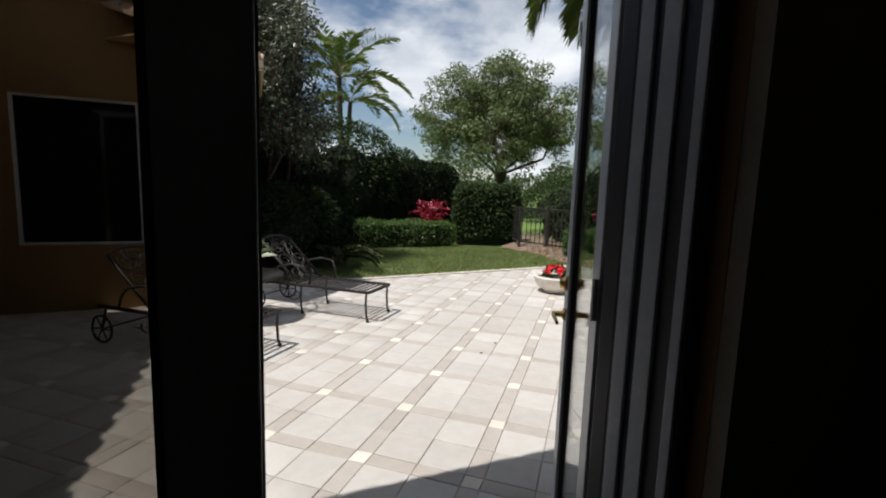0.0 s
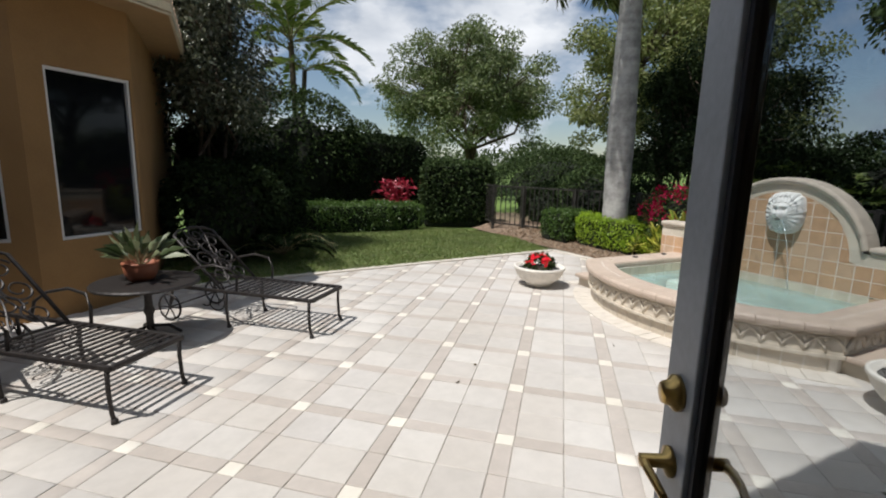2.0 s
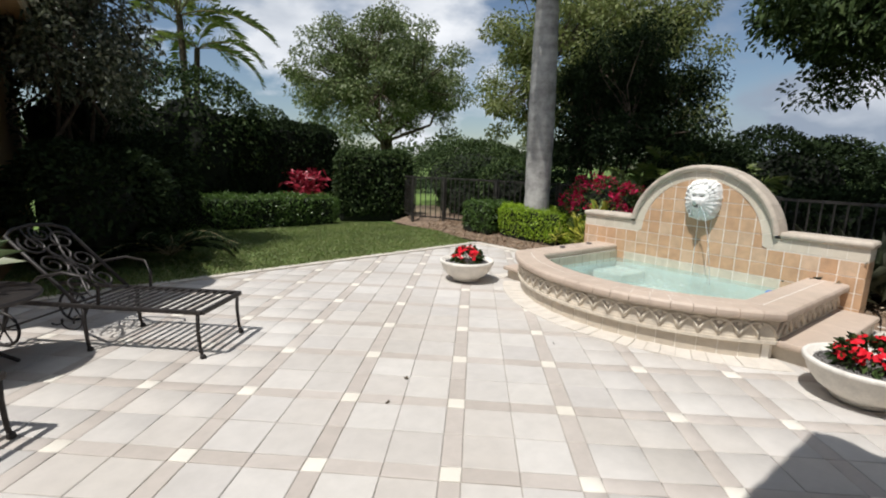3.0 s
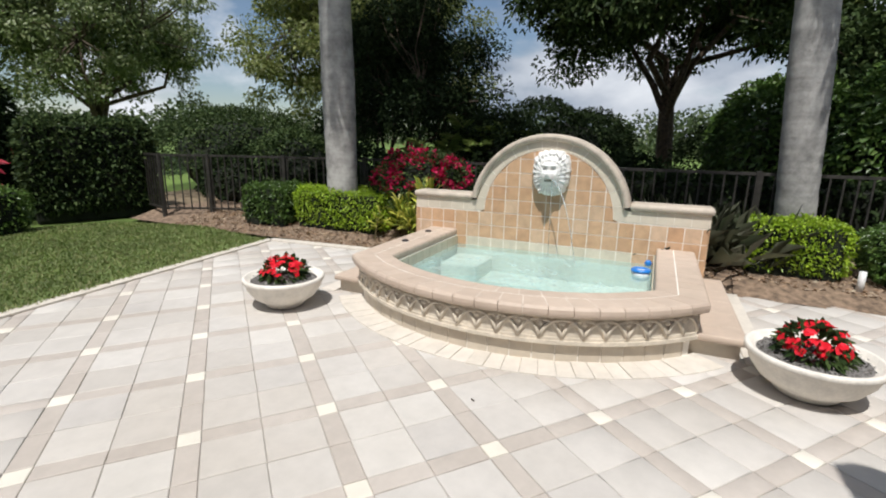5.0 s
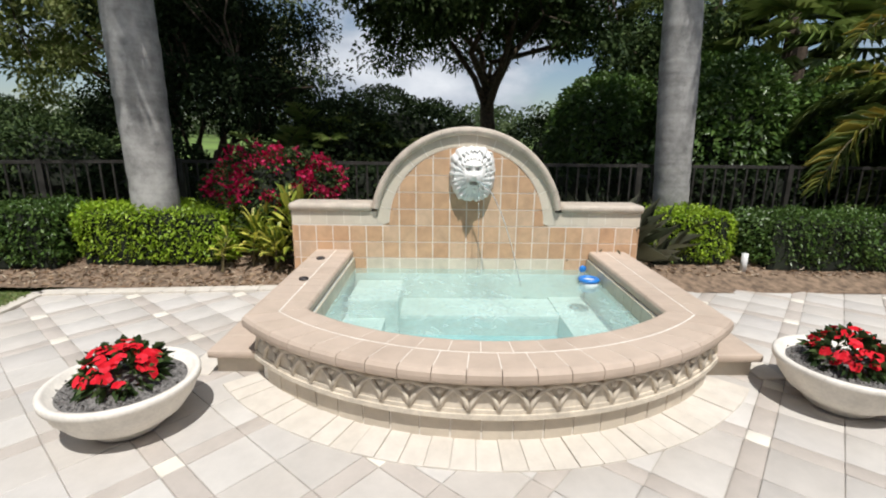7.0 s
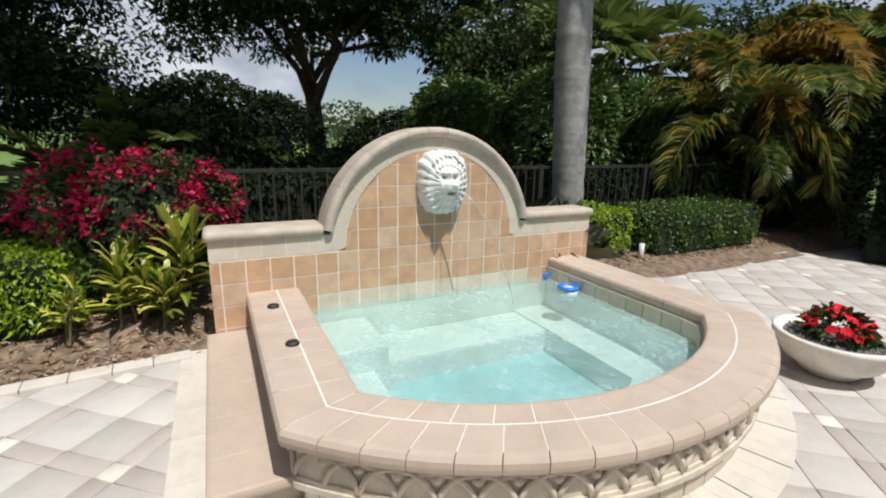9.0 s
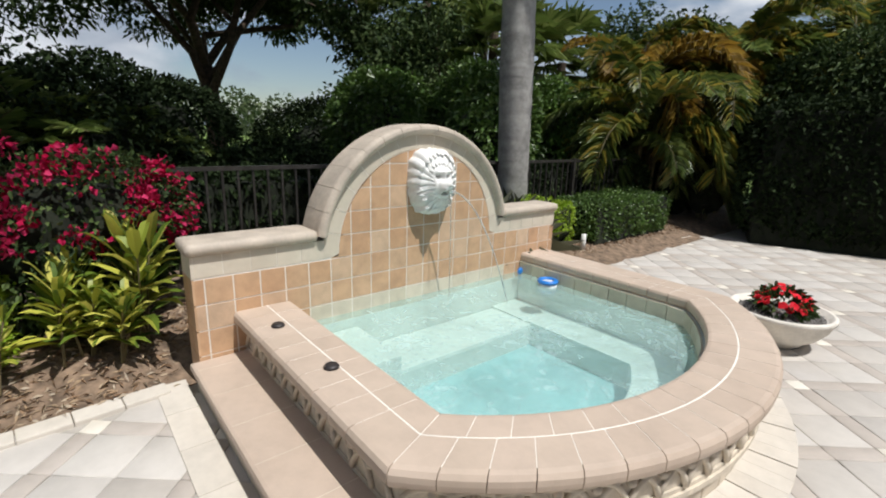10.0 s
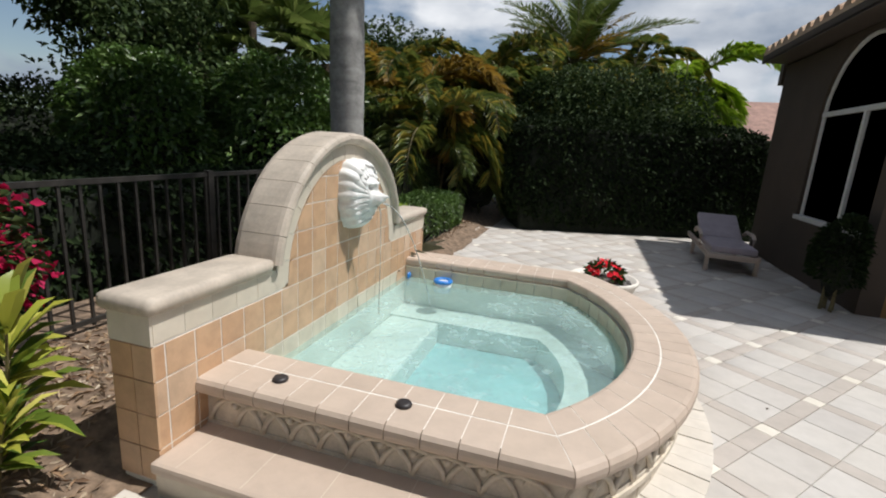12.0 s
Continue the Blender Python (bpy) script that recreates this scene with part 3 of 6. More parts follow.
bm = prism(bmesh.new(), LAWN, -0.1, 0.02)
lawn = tagged(part("lawn", bm, "grassground"), "mown green lawn with dry patches beside the paving", "lawn", kind="structure")

# bed of mulch behind the kerb, gently mounded
bm = bmesh.new()
gx, gy = np.linspace(6.60, 8.6, 22), np.linspace(-6.5, 10.5, 110)


def bed_height(x, y):
    t = min(1.0, max(0.0, (x - 6.6) / 0.7))
    return 0.0 + 0.13 * t * t * (3 - 2 * t) + 0.02 * noise.noise(Vector((x * 3, y * 3, 0)))


vv = [[bm.verts.new((x, y, bed_height(x, y))) for y in gy] for x in gx]
for i in range(len(gx) - 1):
    for j in range(len(gy) - 1):
        bm.faces.new((vv[i][j], vv[i + 1][j], vv[i + 1][j + 1], vv[i][j + 1]))
bed = tagged(part("planting_bed", bm, "mulch", smooth=True), "planting bed of brown bark mulch between kerb and fence", "planting bed", kind="structure")

# base under the pavers
bm = boxbm(-4.0, -4.2, -0.12, 4.3, 6.95, -0.008)
box(bm, 4.3, -4.2, -0.12, 6.75, 1.7, -0.008)
box(bm, 4.3, 4.5, -0.12, 6.75, 6.95, -0.008)
arc_pts = [(6.2 - 1.85 * math.cos(t), 3.12 + 1.85 * math.sin(t)) for t in np.linspace(-0.84, 0.84, 24)]
prism(bm, ([(4.3, 1.7)] + arc_pts + [(4.3, 4.5)]), -0.12, -0.0085)
part_floor = part("patio", bm, "joint")
tagged(part_floor, "tumbled beige stone paving with pale accent squares", "paving", kind="structure")

# ---- house round the court ----
def wall_with_hole(name, length, height, thick, holes, mat, m, label, category="wall"):
    """A wall along local x, outer face at local y = 0, thickness to +y, with rectangular openings (x0, x1, z0, z1)."""
    bm = bmesh.new()
    cuts = sorted({0.0, length, *[h2 for h in holes for h2 in h[:2]]})
    for a, b in zip(cuts, cuts[1:]):
        hs = [h for h in holes if h[0] <= a + 1e-6 and h[1] >= b - 1e-6]
        if hs:
            z0, z1 = hs[0][2], hs[0][3]
            if z0 > 0.01:
                box(bm, a, 0, -0.1, b, thick, z0)
            box(bm, a, 0, z1, b, thick, height)
        else:
            box(bm, a, 0, -0.1, b, thick, height)
    bmesh.ops.remove_doubles(bm, verts=bm.verts, dist=0.0005)
    ob = part(name, bm, mat)
    ob.matrix_world = m
    return tagged(ob, label, category, kind="structure")


def window(name, w, z0, z1, m, label, frame_w=0.028):
    """A fixed window with a white frame and dark glass, in local x 0..w, set 4 cm into the wall."""
    top = empty(name, m)
    for nm, b in (("window_frame", (0, 0.01, z0, w, 0.07, z0 + frame_w)), ("window_frame", (0, 0.01, z1 - frame_w, w, 0.07, z1)),
                  ("window_frame", (0, 0.012, z0 + frame_w, frame_w, 0.068, z1 - frame_w)), ("window_frame", (w - frame_w, 0.012, z0 + frame_w, w, 0.068, z1 - frame_w))):
        part(nm, boxbm(*b, bevel=0.006), "white", top)
    part("pane", boxbm(frame_w, 0.05, z0 + frame_w, w - frame_w, 0.06, z1 - frame_w), "darkglass", top, "dark reflecting glass pane")
    return tagged(top, label, "window", kind="structure")


EAVE = 2.84
wall_with_hole("wall_bay_front", 3.6, 3.68, 0.2, [(2.24, 3.42, 0.76, 2.40)], "stucco", pose(-4.45, 5.5, 0), "ochre stucco house wall with a large dark window")
window("window_1", 1.18, 0.76, 2.40, pose(-2.21, 5.5, 0), "large dark fixed window in a white frame")
S = math.sqrt(0.5)
wall_with_hole("wall_bay_angled", 1.075, 3.1, 0.2, [(0.22, 1.045, 0.74, 2.36)], "stucco", pose(-0.85, 5.5, 0, 0, 0, 45), "ochre stucco angled bay wall with a dark window")
window("window_2", 0.825, 0.74, 2.36, pose(-0.85 + 0.22 * S, 5.5 + 0.22 * S, 0, 0, 0, 45), "dark fixed window in a white frame on the angled bay")
wall_with_hole("wall_bay_side", 4.5, 3.1, 0.2, [], "stucco", pose(-0.09, 6.26, 0, 0, 0, 90), "ochre stucco side wall of the bay")


def hip_roof(name, eave_line, ridge_line, label, board=0.12, board_mat="fascia", soffit_mat="soffit"):
    """A tiled roof slope by slope: eave points in order and the ridge point above each one."""
    top = empty(name)
    for (a, b), (ra, rb) in zip(zip(eave_line, eave_line[1:]), zip(ridge_line, ridge_line[1:])):
        a, b, ra, rb = Vector(a), Vector(b), Vector(ra), Vector(rb)
        along = (b - a).normalized()
        out = Vector((along.y, -along.x, 0))
        bm = bmesh.new()                                             # fascia board
        lo = [a, b, b - Vector((0, 0, board)), a - Vector((0, 0, board))]
        vs = [bm.verts.new(p) for p in lo] + [bm.verts.new(p - out * 0.03) for p in lo]
        for q in ((0, 3, 2, 1), (4, 5, 6, 7), (0, 1, 5, 4), (1, 2, 6, 5), (2, 3, 7, 6), (3, 0, 4, 7)):
            bm.faces.new([vs[i] for i in q])
        part("fascia", bm, board_mat, top)
        bm = bmesh.new()                                             # deck
        vs = [bm.verts.new(p) for p in (a, b, rb, ra)]
        vs2 = [bm.verts.new(p + Vector((0, 0, 0.05))) for p in (a, b, rb, ra)]
        bm.faces.new(vs[::-1])
        bm.faces.new(vs2)
        for i in range(4):
            bm.faces.new((vs[i], vs[(i + 1) % 4], vs2[(i + 1) % 4], vs2[i]))
        part("roof_deck", bm, "rooftile", top)
        bm = bmesh.new()
        n = max(1, int((b - a).length / 0.24))
        for i in range(n):
            t = (i + 0.5) / n
            p, q = a.lerp(b, t) + Vector((0, 0, 0.05)), ra.lerp(rb, t) + Vector((0, 0, 0.05))
            w0, w1 = (b - a).length / n * 0.36, max(0.01, (rb - ra).length / n * 0.36)
            rows, steps = [], 10
            for s2 in range(steps):
                for e in (0, 1):
                    c = p.lerp(q, (s2 + e * 0.98) / steps) - (p - q).normalized() * 0.0
                    rad = (w0 + (w1 - w0) * (s2 + e) / steps) * (1.0 if e == 0 else 0.86)
                    rows.append([bm.verts.new(c + along * rad * math.cos(math.pi * k3 / 6) + Vector((0, 0, 1)) * max(rad, 0.03) * 0.9 * math.sin(math.pi * k3 / 6)) for k3 in range(7)])
                r0, r1 = rows[-2], rows[-1]
                for k3 in range(6):
                    bm.faces.new((r0[k3], r0[k3 + 1], r1[k3 + 1], r1[k3]))
                bm.faces.new(r0)
        tagged(part("roof_tiles", bm, "rooftile", top), kind="stuff")
    zs0 = eave_line[0][2] - board + 0.015
    inner = [Vector(e).lerp(Vector(r), 0.5) for e, r in zip(eave_line, ridge_line)]
    bm = bmesh.new()
    for i in range(len(eave_line) - 1):
        quad = [(p[0], p[1]) for p in (eave_line[i], eave_line[i + 1], inner[i + 1], inner[i])]
        area = sum(a2[0] * b2[1] - b2[0] * a2[1] for a2, b2 in zip(quad, quad[1:] + quad[:1]))
        prism(bm, quad if area > 0 else quad[::-1], zs0, zs0 + 0.02)
    part("soffit", bm, soffit_mat, top)
    return tagged(top, label, "roof", kind="structure")


hip_roof("roof_bay", [(-0.78, 4.95, 3.15), (0.34, 6.05, 3.15), (0.34, 10.8, 3.15)],
         [(-2.6, 6.8, 4.0), (-2.6, 8.0, 4.2), (-2.6, 10.8, 4.2)], "barrel-tiled roof over the bay with cream fascia")
hip_roof("roof_gable", [(-4.6, 5.2, 3.95), (-0.75, 5.2, 3.95)], [(-4.6, 8.0, 4.6), (-0.75, 8.0, 4.6)], "tiled roof above the tall bay wall")
# the wing at the court's other end, whose eave shades the paving by the bay
wall_with_hole("wall_wing", 5.3, EAVE, 0.2, [], "stucco", pose(-2.75, 0.2, 0, 0, 0, 90), "ochre stucco wall of the shading wing")
# back wall with the door opening, and the wall with the arched window
wall_with_hole("wall_door", 4.60, EAVE, 0.25, [(1.95, 3.79, 0.0, 2.5)], "stucco", pose(-2.75, -0.30, 0), "ochre stucco wall with the garden door opening")
tagged(part("wall_corner", boxbm(1.85, -0.3, -0.1, 1.92, 0.3, EAVE), "stucco"), "ochre stucco return wall at the house corner", "wall", kind="structure")
# fascia and soffit here also take the stucco colour with shade darkened in
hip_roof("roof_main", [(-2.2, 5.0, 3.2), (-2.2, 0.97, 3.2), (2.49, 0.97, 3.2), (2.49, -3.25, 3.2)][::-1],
         [(-4.6, 5.0, 4.3), (-4.6, -3.7, 5.0), (-0.4, -3.7, 5.0), (-0.4, -3.7, 5.0)][::-1], "tiled roof of the main house with deep eaves", board_mat="shade_stucco", soffit_mat="shade_stucco")

# wall with the arched window, facing the spa's end of the court
WY0, WY1, WZ0, WZT, WX = -1.62, 0.10, 0.82, 2.17, 2.14
bm = bmesh.new()
ac, ar = (WY0 + WY1) / 2, (WY1 - WY0) / 2
outer = [(-3.2, -0.1), (-3.2, 3.05), (0.3, 3.05), (0.3, -0.1)]
arch = [(ac + ar * math.cos(a), WZT + ar * math.sin(a)) for a in np.linspace(0, math.pi, 17)]
for x in (WX, WX - 0.22):
    def vert(y, z):
        return bm.verts.new((x, y, z))
    for quad in ([(-3.2, -0.1), (WY0, -0.1), (WY0, 3.05), (-3.2, 3.05)], [(WY1, -0.1), (0.3, -0.1), (0.3, 3.05), (WY1, 3.05)], [(WY0, -0.1), (WY1, -0.1), (WY1, WZ0), (WY0, WZ0)]):
        bm.faces.new([vert(*q) for q in quad])
    for p, q in zip(arch, arch[1:]):
        bm.faces.new([vert(*p), vert(p[0], 3.08), vert(q[0], 3.08), vert(*q)])
loop = [(WY0, WZ0), (WY1, WZ0)] + arch
for p, q in zip(loop, loop[1:] + loop[:1]):
    bm.faces.new([bm.verts.new((WX, *p)), bm.verts.new((WX, *q)), bm.verts.new((WX - 0.22, *q)), bm.verts.new((WX - 0.22, *p))])
for p, q in zip(outer, outer[1:]):
    bm.faces.new([bm.verts.new((WX, *p)), bm.verts.new((WX, *q)), bm.verts.new((WX - 0.22, *q)), bm.verts.new((WX - 0.22, *p))])
bmesh.ops.remove_doubles(bm, verts=bm.verts, dist=0.0005)
bmesh.ops.recalc_face_normals(bm, faces=bm.faces)
tagged(part("wall_arched_window", bm, "shade_stucco"), "stucco wall with an arched window, shade darkened into its colour", "wall", kind="structure")
win3 = empty("window_3", pose(WX, 0, 0))
bm = bmesh.new()
tube(bm, [(-0.06, WY0 + 0.02, WZ0), (-0.06, WY0 + 0.02, WZT)] + [(-0.06, ac - (ar - 0.02) * math.cos(a), WZT + (ar - 0.02) * math.sin(a)) for a in np.linspace(0, math.pi, 17)] + [(-0.06, WY1 - 0.02, WZ0)], 0.026, 6)
part("window_frame", bm, "white", win3)
part("transom", boxbm(-0.09, WY0, WZT - 0.03, -0.03, WY1, WZT + 0.03, bevel=0.006), "white", win3)
part("mullion", boxbm(-0.088, -0.60, WZ0, -0.032, -0.55, WZT - 0.03, bevel=0.006), "white", win3)
part("window_sill", boxbm(-0.1, WY0 - 0.03, WZ0 - 0.05, 0.03, WY1 + 0.03, WZ0 + 0.01, bevel=0.008), "white", win3)
bm = bmesh.new()
bm.faces.new([bm.verts.new((-0.07, y, z)) for y, z in loop])
bmesh.ops.solidify(bm, geom=list(bm.faces), thickness=0.008)
part("pane", bm, "darkglass", win3)
tagged(win3, "tall arched window with white frame and dark glass", "window", kind="structure")
tagged(part("wall_gable", boxbm(-2.75, -3.45, -0.1, 1.92, -3.2, EAVE), "shade_stucco"), "stucco end wall of the house, shade darkened into its colour", "wall", kind="structure")

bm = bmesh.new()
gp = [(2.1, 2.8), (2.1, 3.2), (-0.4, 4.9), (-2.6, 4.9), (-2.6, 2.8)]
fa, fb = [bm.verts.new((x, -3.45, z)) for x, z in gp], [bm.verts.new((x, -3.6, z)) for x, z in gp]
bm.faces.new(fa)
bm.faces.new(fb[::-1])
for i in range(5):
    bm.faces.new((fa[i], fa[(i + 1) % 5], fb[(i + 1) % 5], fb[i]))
tagged(part("wall_gable_top", bm, "shade_stucco"), "stucco gable under the roof, shade darkened into its colour", "wall", kind="structure")

# ---- the dark room behind the door ----
tagged(part("floor", boxbm(-2.6, -3.2, -0.05, 1.92, -0.30, 0.0), "woodfloor"), "dark interior floor of the unlit room", "floor", kind="structure")
tagged(part("ceiling", boxbm(-2.75, -3.2, 2.6, 1.92, -0.30, 2.7), "ceilpaint"), "plain interior ceiling", "ceiling", kind="structure")
tagged(part("wall_room_west", boxbm(-2.75, -3.2, 0, -2.6, -0.3, 2.6), "interior"), "plain interior wall", "wall", kind="structure")
tagged(part("wall_room_inside", boxbm(1.04, -0.34, 0, 1.9, -0.302, 2.6), "interior"), "grey-beige interior wall beside the door", "wall", kind="structure")
bm = bmesh.new()
cols = 60
rowsv = []
for z in (0.02, 1.0, 1.25, 2.5):
    sq = 0.55 if 0.9 < z < 1.3 else 1.0
    rowsv.append([bm.verts.new((1.62 + (i / cols - 0.5) * 0.62 * sq, -0.46 + 0.035 * math.sin(i * 1.05) + 0.015 * math.sin(i * 2.3), z)) for i in range(cols + 1)])
for a, b in zip(rowsv, rowsv[1:]):
    for i in range(cols):
        bm.faces.new((a[i], a[i + 1], b[i + 1], b[i]))
bmesh.ops.solidify(bm, geom=list(bm.faces), thickness=0.006)
tagged(part("curtain", bm, "curtain", smooth=True), "dark heavy curtain tied back beside the door", "curtain")

# ---- garden door: fixed leaf, open leaf and frame ----
frame_ob = empty("door_frame", pose(0, 0, 0))
DY = -0.20
# jamb body is coloured near black to give the reveal's shade
part("jamb", boxbm(1.0, DY - 0.06, 0, 1.04, DY + 0.14, 2.46, bevel=0.004), "gasketshade", frame_ob, "jamb body with its shade put into a dark colour")
for y0, y1 in ((0.085, 0.125), (0.015, 0.06), (-0.055, -0.03)):
    part("jamb_strip", boxbm(0.99, DY + y0, 0.018, 1.0, DY + y1, 2.455, bevel=0.003), "doorpaint", frame_ob, "grey painted strip of the jamb")
part("jamb", boxbm(-0.80, DY - 0.05, 0, -0.755, DY + 0.10, 2.46, bevel=0.004), "doorpaint", frame_ob)
part("head", boxbm(-0.80, DY - 0.05, 2.46, 1.04, DY + 0.10, 2.5, bevel=0.004), "doorpaint", frame_ob)
# dark strip added where the gap between leaf and frame lies in shade
part("gap_shade_strip", boxbm(1.0, DY + 0.14, 0.01, 1.04, DY + 0.19, 2.455, bevel=0.004), "gasketshade", frame_ob, "dark strip added for the shaded gap at the hinge side")
part("threshold", boxbm(-0.755, DY - 0.05, -0.005, 0.965, DY + 0.1, 0.018, bevel=0.004), "steel", frame_ob)
tagged(frame_ob, "grey painted frame of the garden door", "door frame", kind="structure")


def door_leaf(name, m, width, glass, label, stile=0.10, handle=True, flip=1):
    """A glazed leaf: hinged at local x = 0, along +x, 45 mm thick."""
    top = empty(name, m)
    h = 2.44
    for nm, b in (("stile", (0, -0.022, 0.02, stile, 0.022, h)), ("stile", (width - stile, -0.022, 0.02, width, 0.022, h)),
                  ("bottom_rail", (stile, -0.0215, 0.02, width - stile, 0.0215, 0.17)), ("top_rail", (stile, -0.0215, h - 0.11, width - stile, 0.0215, h))):
        part(nm, boxbm(*b, bevel=0.004), "doorpaint", top)
    for x in (stile, width - stile - 0.012):
        part("gasket", boxbm(x, -0.013, 0.17, x + 0.012, 0.013, h - 0.11), "gasketshade", top, "dark glazing gasket")
    part("edge_strip", boxbm(width - 0.001, -0.012, 0.03, width + 0.004, 0.012, h - 0.01), "gasketshade", top)
    pane = part("pane", boxbm(stile + 0.012, -0.004, 0.17, width - stile - 0.012, 0.004, h - 0.11), glass, top)
    pane.visible_shadow = False
    if handle:
        x = width - stile / 2
        for s2 in (-1, 1):
            bm = bmesh.new()
            lathe(bm, [(0, 0), (0.026, 0), (0.026, 0.006), (0.012, 0.012), (0.011, 0.05), (0, 0.052)], 16, pose(x, s2 * 0.022, 1.045, -90 * s2))
            rose = part("handle_rose", bm, "brass", top, "aged brass handle rose", True)
            bm = bmesh.new()
            tube(bm, [(x, s2 * 0.066, 1.045), (x - 0.025, s2 * 0.068, 1.046), (x - 0.055, s2 * 0.066, 1.043), (x - 0.075, s2 * 0.062, 1.036), (x - 0.082, s2 * 0.058, 1.026)], 0.0085, 8, 0.006)
            part("lever", bm, "brass", rose)
            bm = bmesh.new()
            lathe(bm, [(0, 0), (0.03, 0), (0.03, 0.008), (0.022, 0.014), (0.018, 0.026), (0, 0.028)], 18, pose(x, s2 * 0.022, 1.17, -90 * s2))
            part("deadbolt", bm, "brass", top, "round aged brass deadbolt", True)
    return tagged(top, label, "door", kind="structure")


door_leaf("door_1", pose(0.20, DY - 0.028, 0, 0, 0, 180) @ pose(0.95, 0, 0, 0, 0, 180), 0.95, "sideglass", "closed glazed garden door leaf with tinted glass", 0.12, handle=False)
HINGE = (1.032, 0.008)
leaf2 = door_leaf("door_2", pose(HINGE[0], HINGE[1], 0, 0, 0, 59.6), 0.675, "doorglass", "open glazed garden door leaf in grey paint", 0.10)
for z in (0.3, 1.25, 2.15):
    bm = boxbm(-0.004, -0.03, z - 0.05, 0.0, 0.02, z + 0.05, bevel=0.001)
    tube(bm, [(0.0, 0.03, z - 0.055), (0.0, 0.03, z + 0.055)], 0.008, 8)
    part("hinge", bm, "steel", leaf2, "steel butt hinge").location = (0, 0, 0)

# ---- spa and fountain wall ----
CX, CY, RO, HW = 6.20, 3.12, 1.91, 1.42        # centre and outer radius of the coping's front, half the width
XW = 6.54                                       # face of the fountain wall


def spa_line(inset, n=40):
    """Plan line of the rim, moved in by inset: from the wall on the +y side round the front to the wall on the -y side."""
    r, hw = RO - inset, HW - inset
    a = math.asin(min(0.999, hw / r))
    front = [(CX - r * math.cos(t), CY + r * math.sin(t)) for t in np.linspace(a, -a, n)]
    return [(XW, CY + hw)] + front + [(XW, CY - hw)]


def spa_solid(bm, outer, inner, z0, z1):
    o, i = spa_line(outer), spa_line(inner)
    vs = [[bm.verts.new((x, y, z)) for x, y in ln] for ln, z in ((o, z0), (o, z1), (i, z1), (i, z0))]
    for a, b in zip(vs, vs[1:] + vs[:1]):
        for j in range(len(o) - 1):
            bm.faces.new((a[j], a[j + 1], b[j + 1], b[j]))
    for e in (0, -1):
        bm.faces.new([v[e] for v in vs][:: 1 if e else -1])
    bmesh.ops.recalc_face_normals(bm, faces=bm.faces)
    return bm


spa = empty("spa", pose(0, 0, 0))
part("basin_wall", spa_solid(bmesh.new(), 0.0885, 0.335, -0.1, 0.335), "grout", spa)
part("rib_moulding", spa_solid(bmesh.new(), 0.044, 0.2, 0.138, 0.164), "cast", spa)
part("rib_moulding", spa_solid(bmesh.new(), 0.054, 0.2, 0.164, 0.185), "cast", spa)
part("cornice", spa_solid(bmesh.new(), 0.038, 0.2, 0.32, 0.337), "cast", spa)
part("frieze_ground", spa_solid(bmesh.new(), 0.062, 0.2, 0.184, 0.321), "cast", spa)
part("coping_bed", spa_solid(bmesh.new(), 0.034, 0.318, 0.345, 0.4107), "grout", spa)
part("pool_lining", spa_solid(bmesh.new(), 0.3, 0.345, -0.75, 0.336), "step_plaster", spa)
IN = spa_line(0.352)
bm = bmesh.new()
bm.faces.new([bm.verts.new((x, y, -0.22)) for x, y in IN])
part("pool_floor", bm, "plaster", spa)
bm = spa_solid(bmesh.new(), 0.353, 0.69, -0.51, -0.03)
part("bench", bm, "step_plaster", spa)
part("wall_bench", boxbm(6.08, CY - 0.74, -0.51, XW - 0.009, CY + 0.74, -0.038, bevel=0.03), "step_plaster", spa)
part("back_lining", boxbm(XW - 0.004, CY - 1.07, -0.75, XW + 0.0015, CY + 1.07, 0.188), "step_plaster", spa)
part("entry_step", boxbm(5.98, CY + 0.62, -0.5, XW - 0.012, CY + 1.035, 0.13, bevel=0.02), "step_plaster", spa)
tagged(spa, "raised curved spa pool with carved frieze and stone coping", "spa")
bm = bmesh.new()
ring = spa_line(0.353, 60)
cxw = 5.6
for a, b in zip(ring, ring[1:] + ring[:1]):          # fan of narrow strips, gently waved
    prev = None
    for t in np.linspace(0, 1, 26):
        pa, pb = [(cxw + (q[0] - cxw) * t, CY + (q[1] - CY) * t) for q in (a, b)]
        row = [bm.verts.new((*q, 0.235 + 0.007 * math.sin(t * 9) * noise.noise(Vector((q[0] * 6, q[1] * 6, 0))) + 0.006 * noise.noise(Vector((q[0] * 13, q[1] * 13, 3))))) for q in (pa, pb)]
        if prev:
            bm.faces.new((prev[0], row[0], row[1], prev[1]))
        prev = row
bmesh.ops.remove_doubles(bm, verts=bm.verts, dist=0.0004)
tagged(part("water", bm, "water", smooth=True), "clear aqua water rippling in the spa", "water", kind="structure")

# steps at both sides
for s2, nm in ((1, "stone_step"), (-1, "stone_step")):
    y0, y1 = CY + s2 * (HW - 0.13), CY + s2 * (HW + 0.255)
    st = empty(nm, pose(0, 0, 0))
    part("riser", boxbm(5.03, min(y0, y1 - s2 * 0.03), -0.05, XW, max(y0, y1 - s2 * 0.03), 0.115), "base_tile", st)
    part("tread", boxbm(4.97, min(y0, y1), 0.115, XW, max(y0, y1), 0.165, bevel=0.018), "coping", st)
    for x in np.arange(5.2, 6.5, 0.305):
        part("grout_line", boxbm(x, min(y0, y1) + 0.02, 0.16, x + 0.003, max(y0, y1) - 0.02, 0.1654), "cream_tile", st)
    tagged(st, "low stone step along the side of the spa", "step", group="spa side steps")

# fountain wall with arched head
YW0, YW1 = 1.61, 4.73
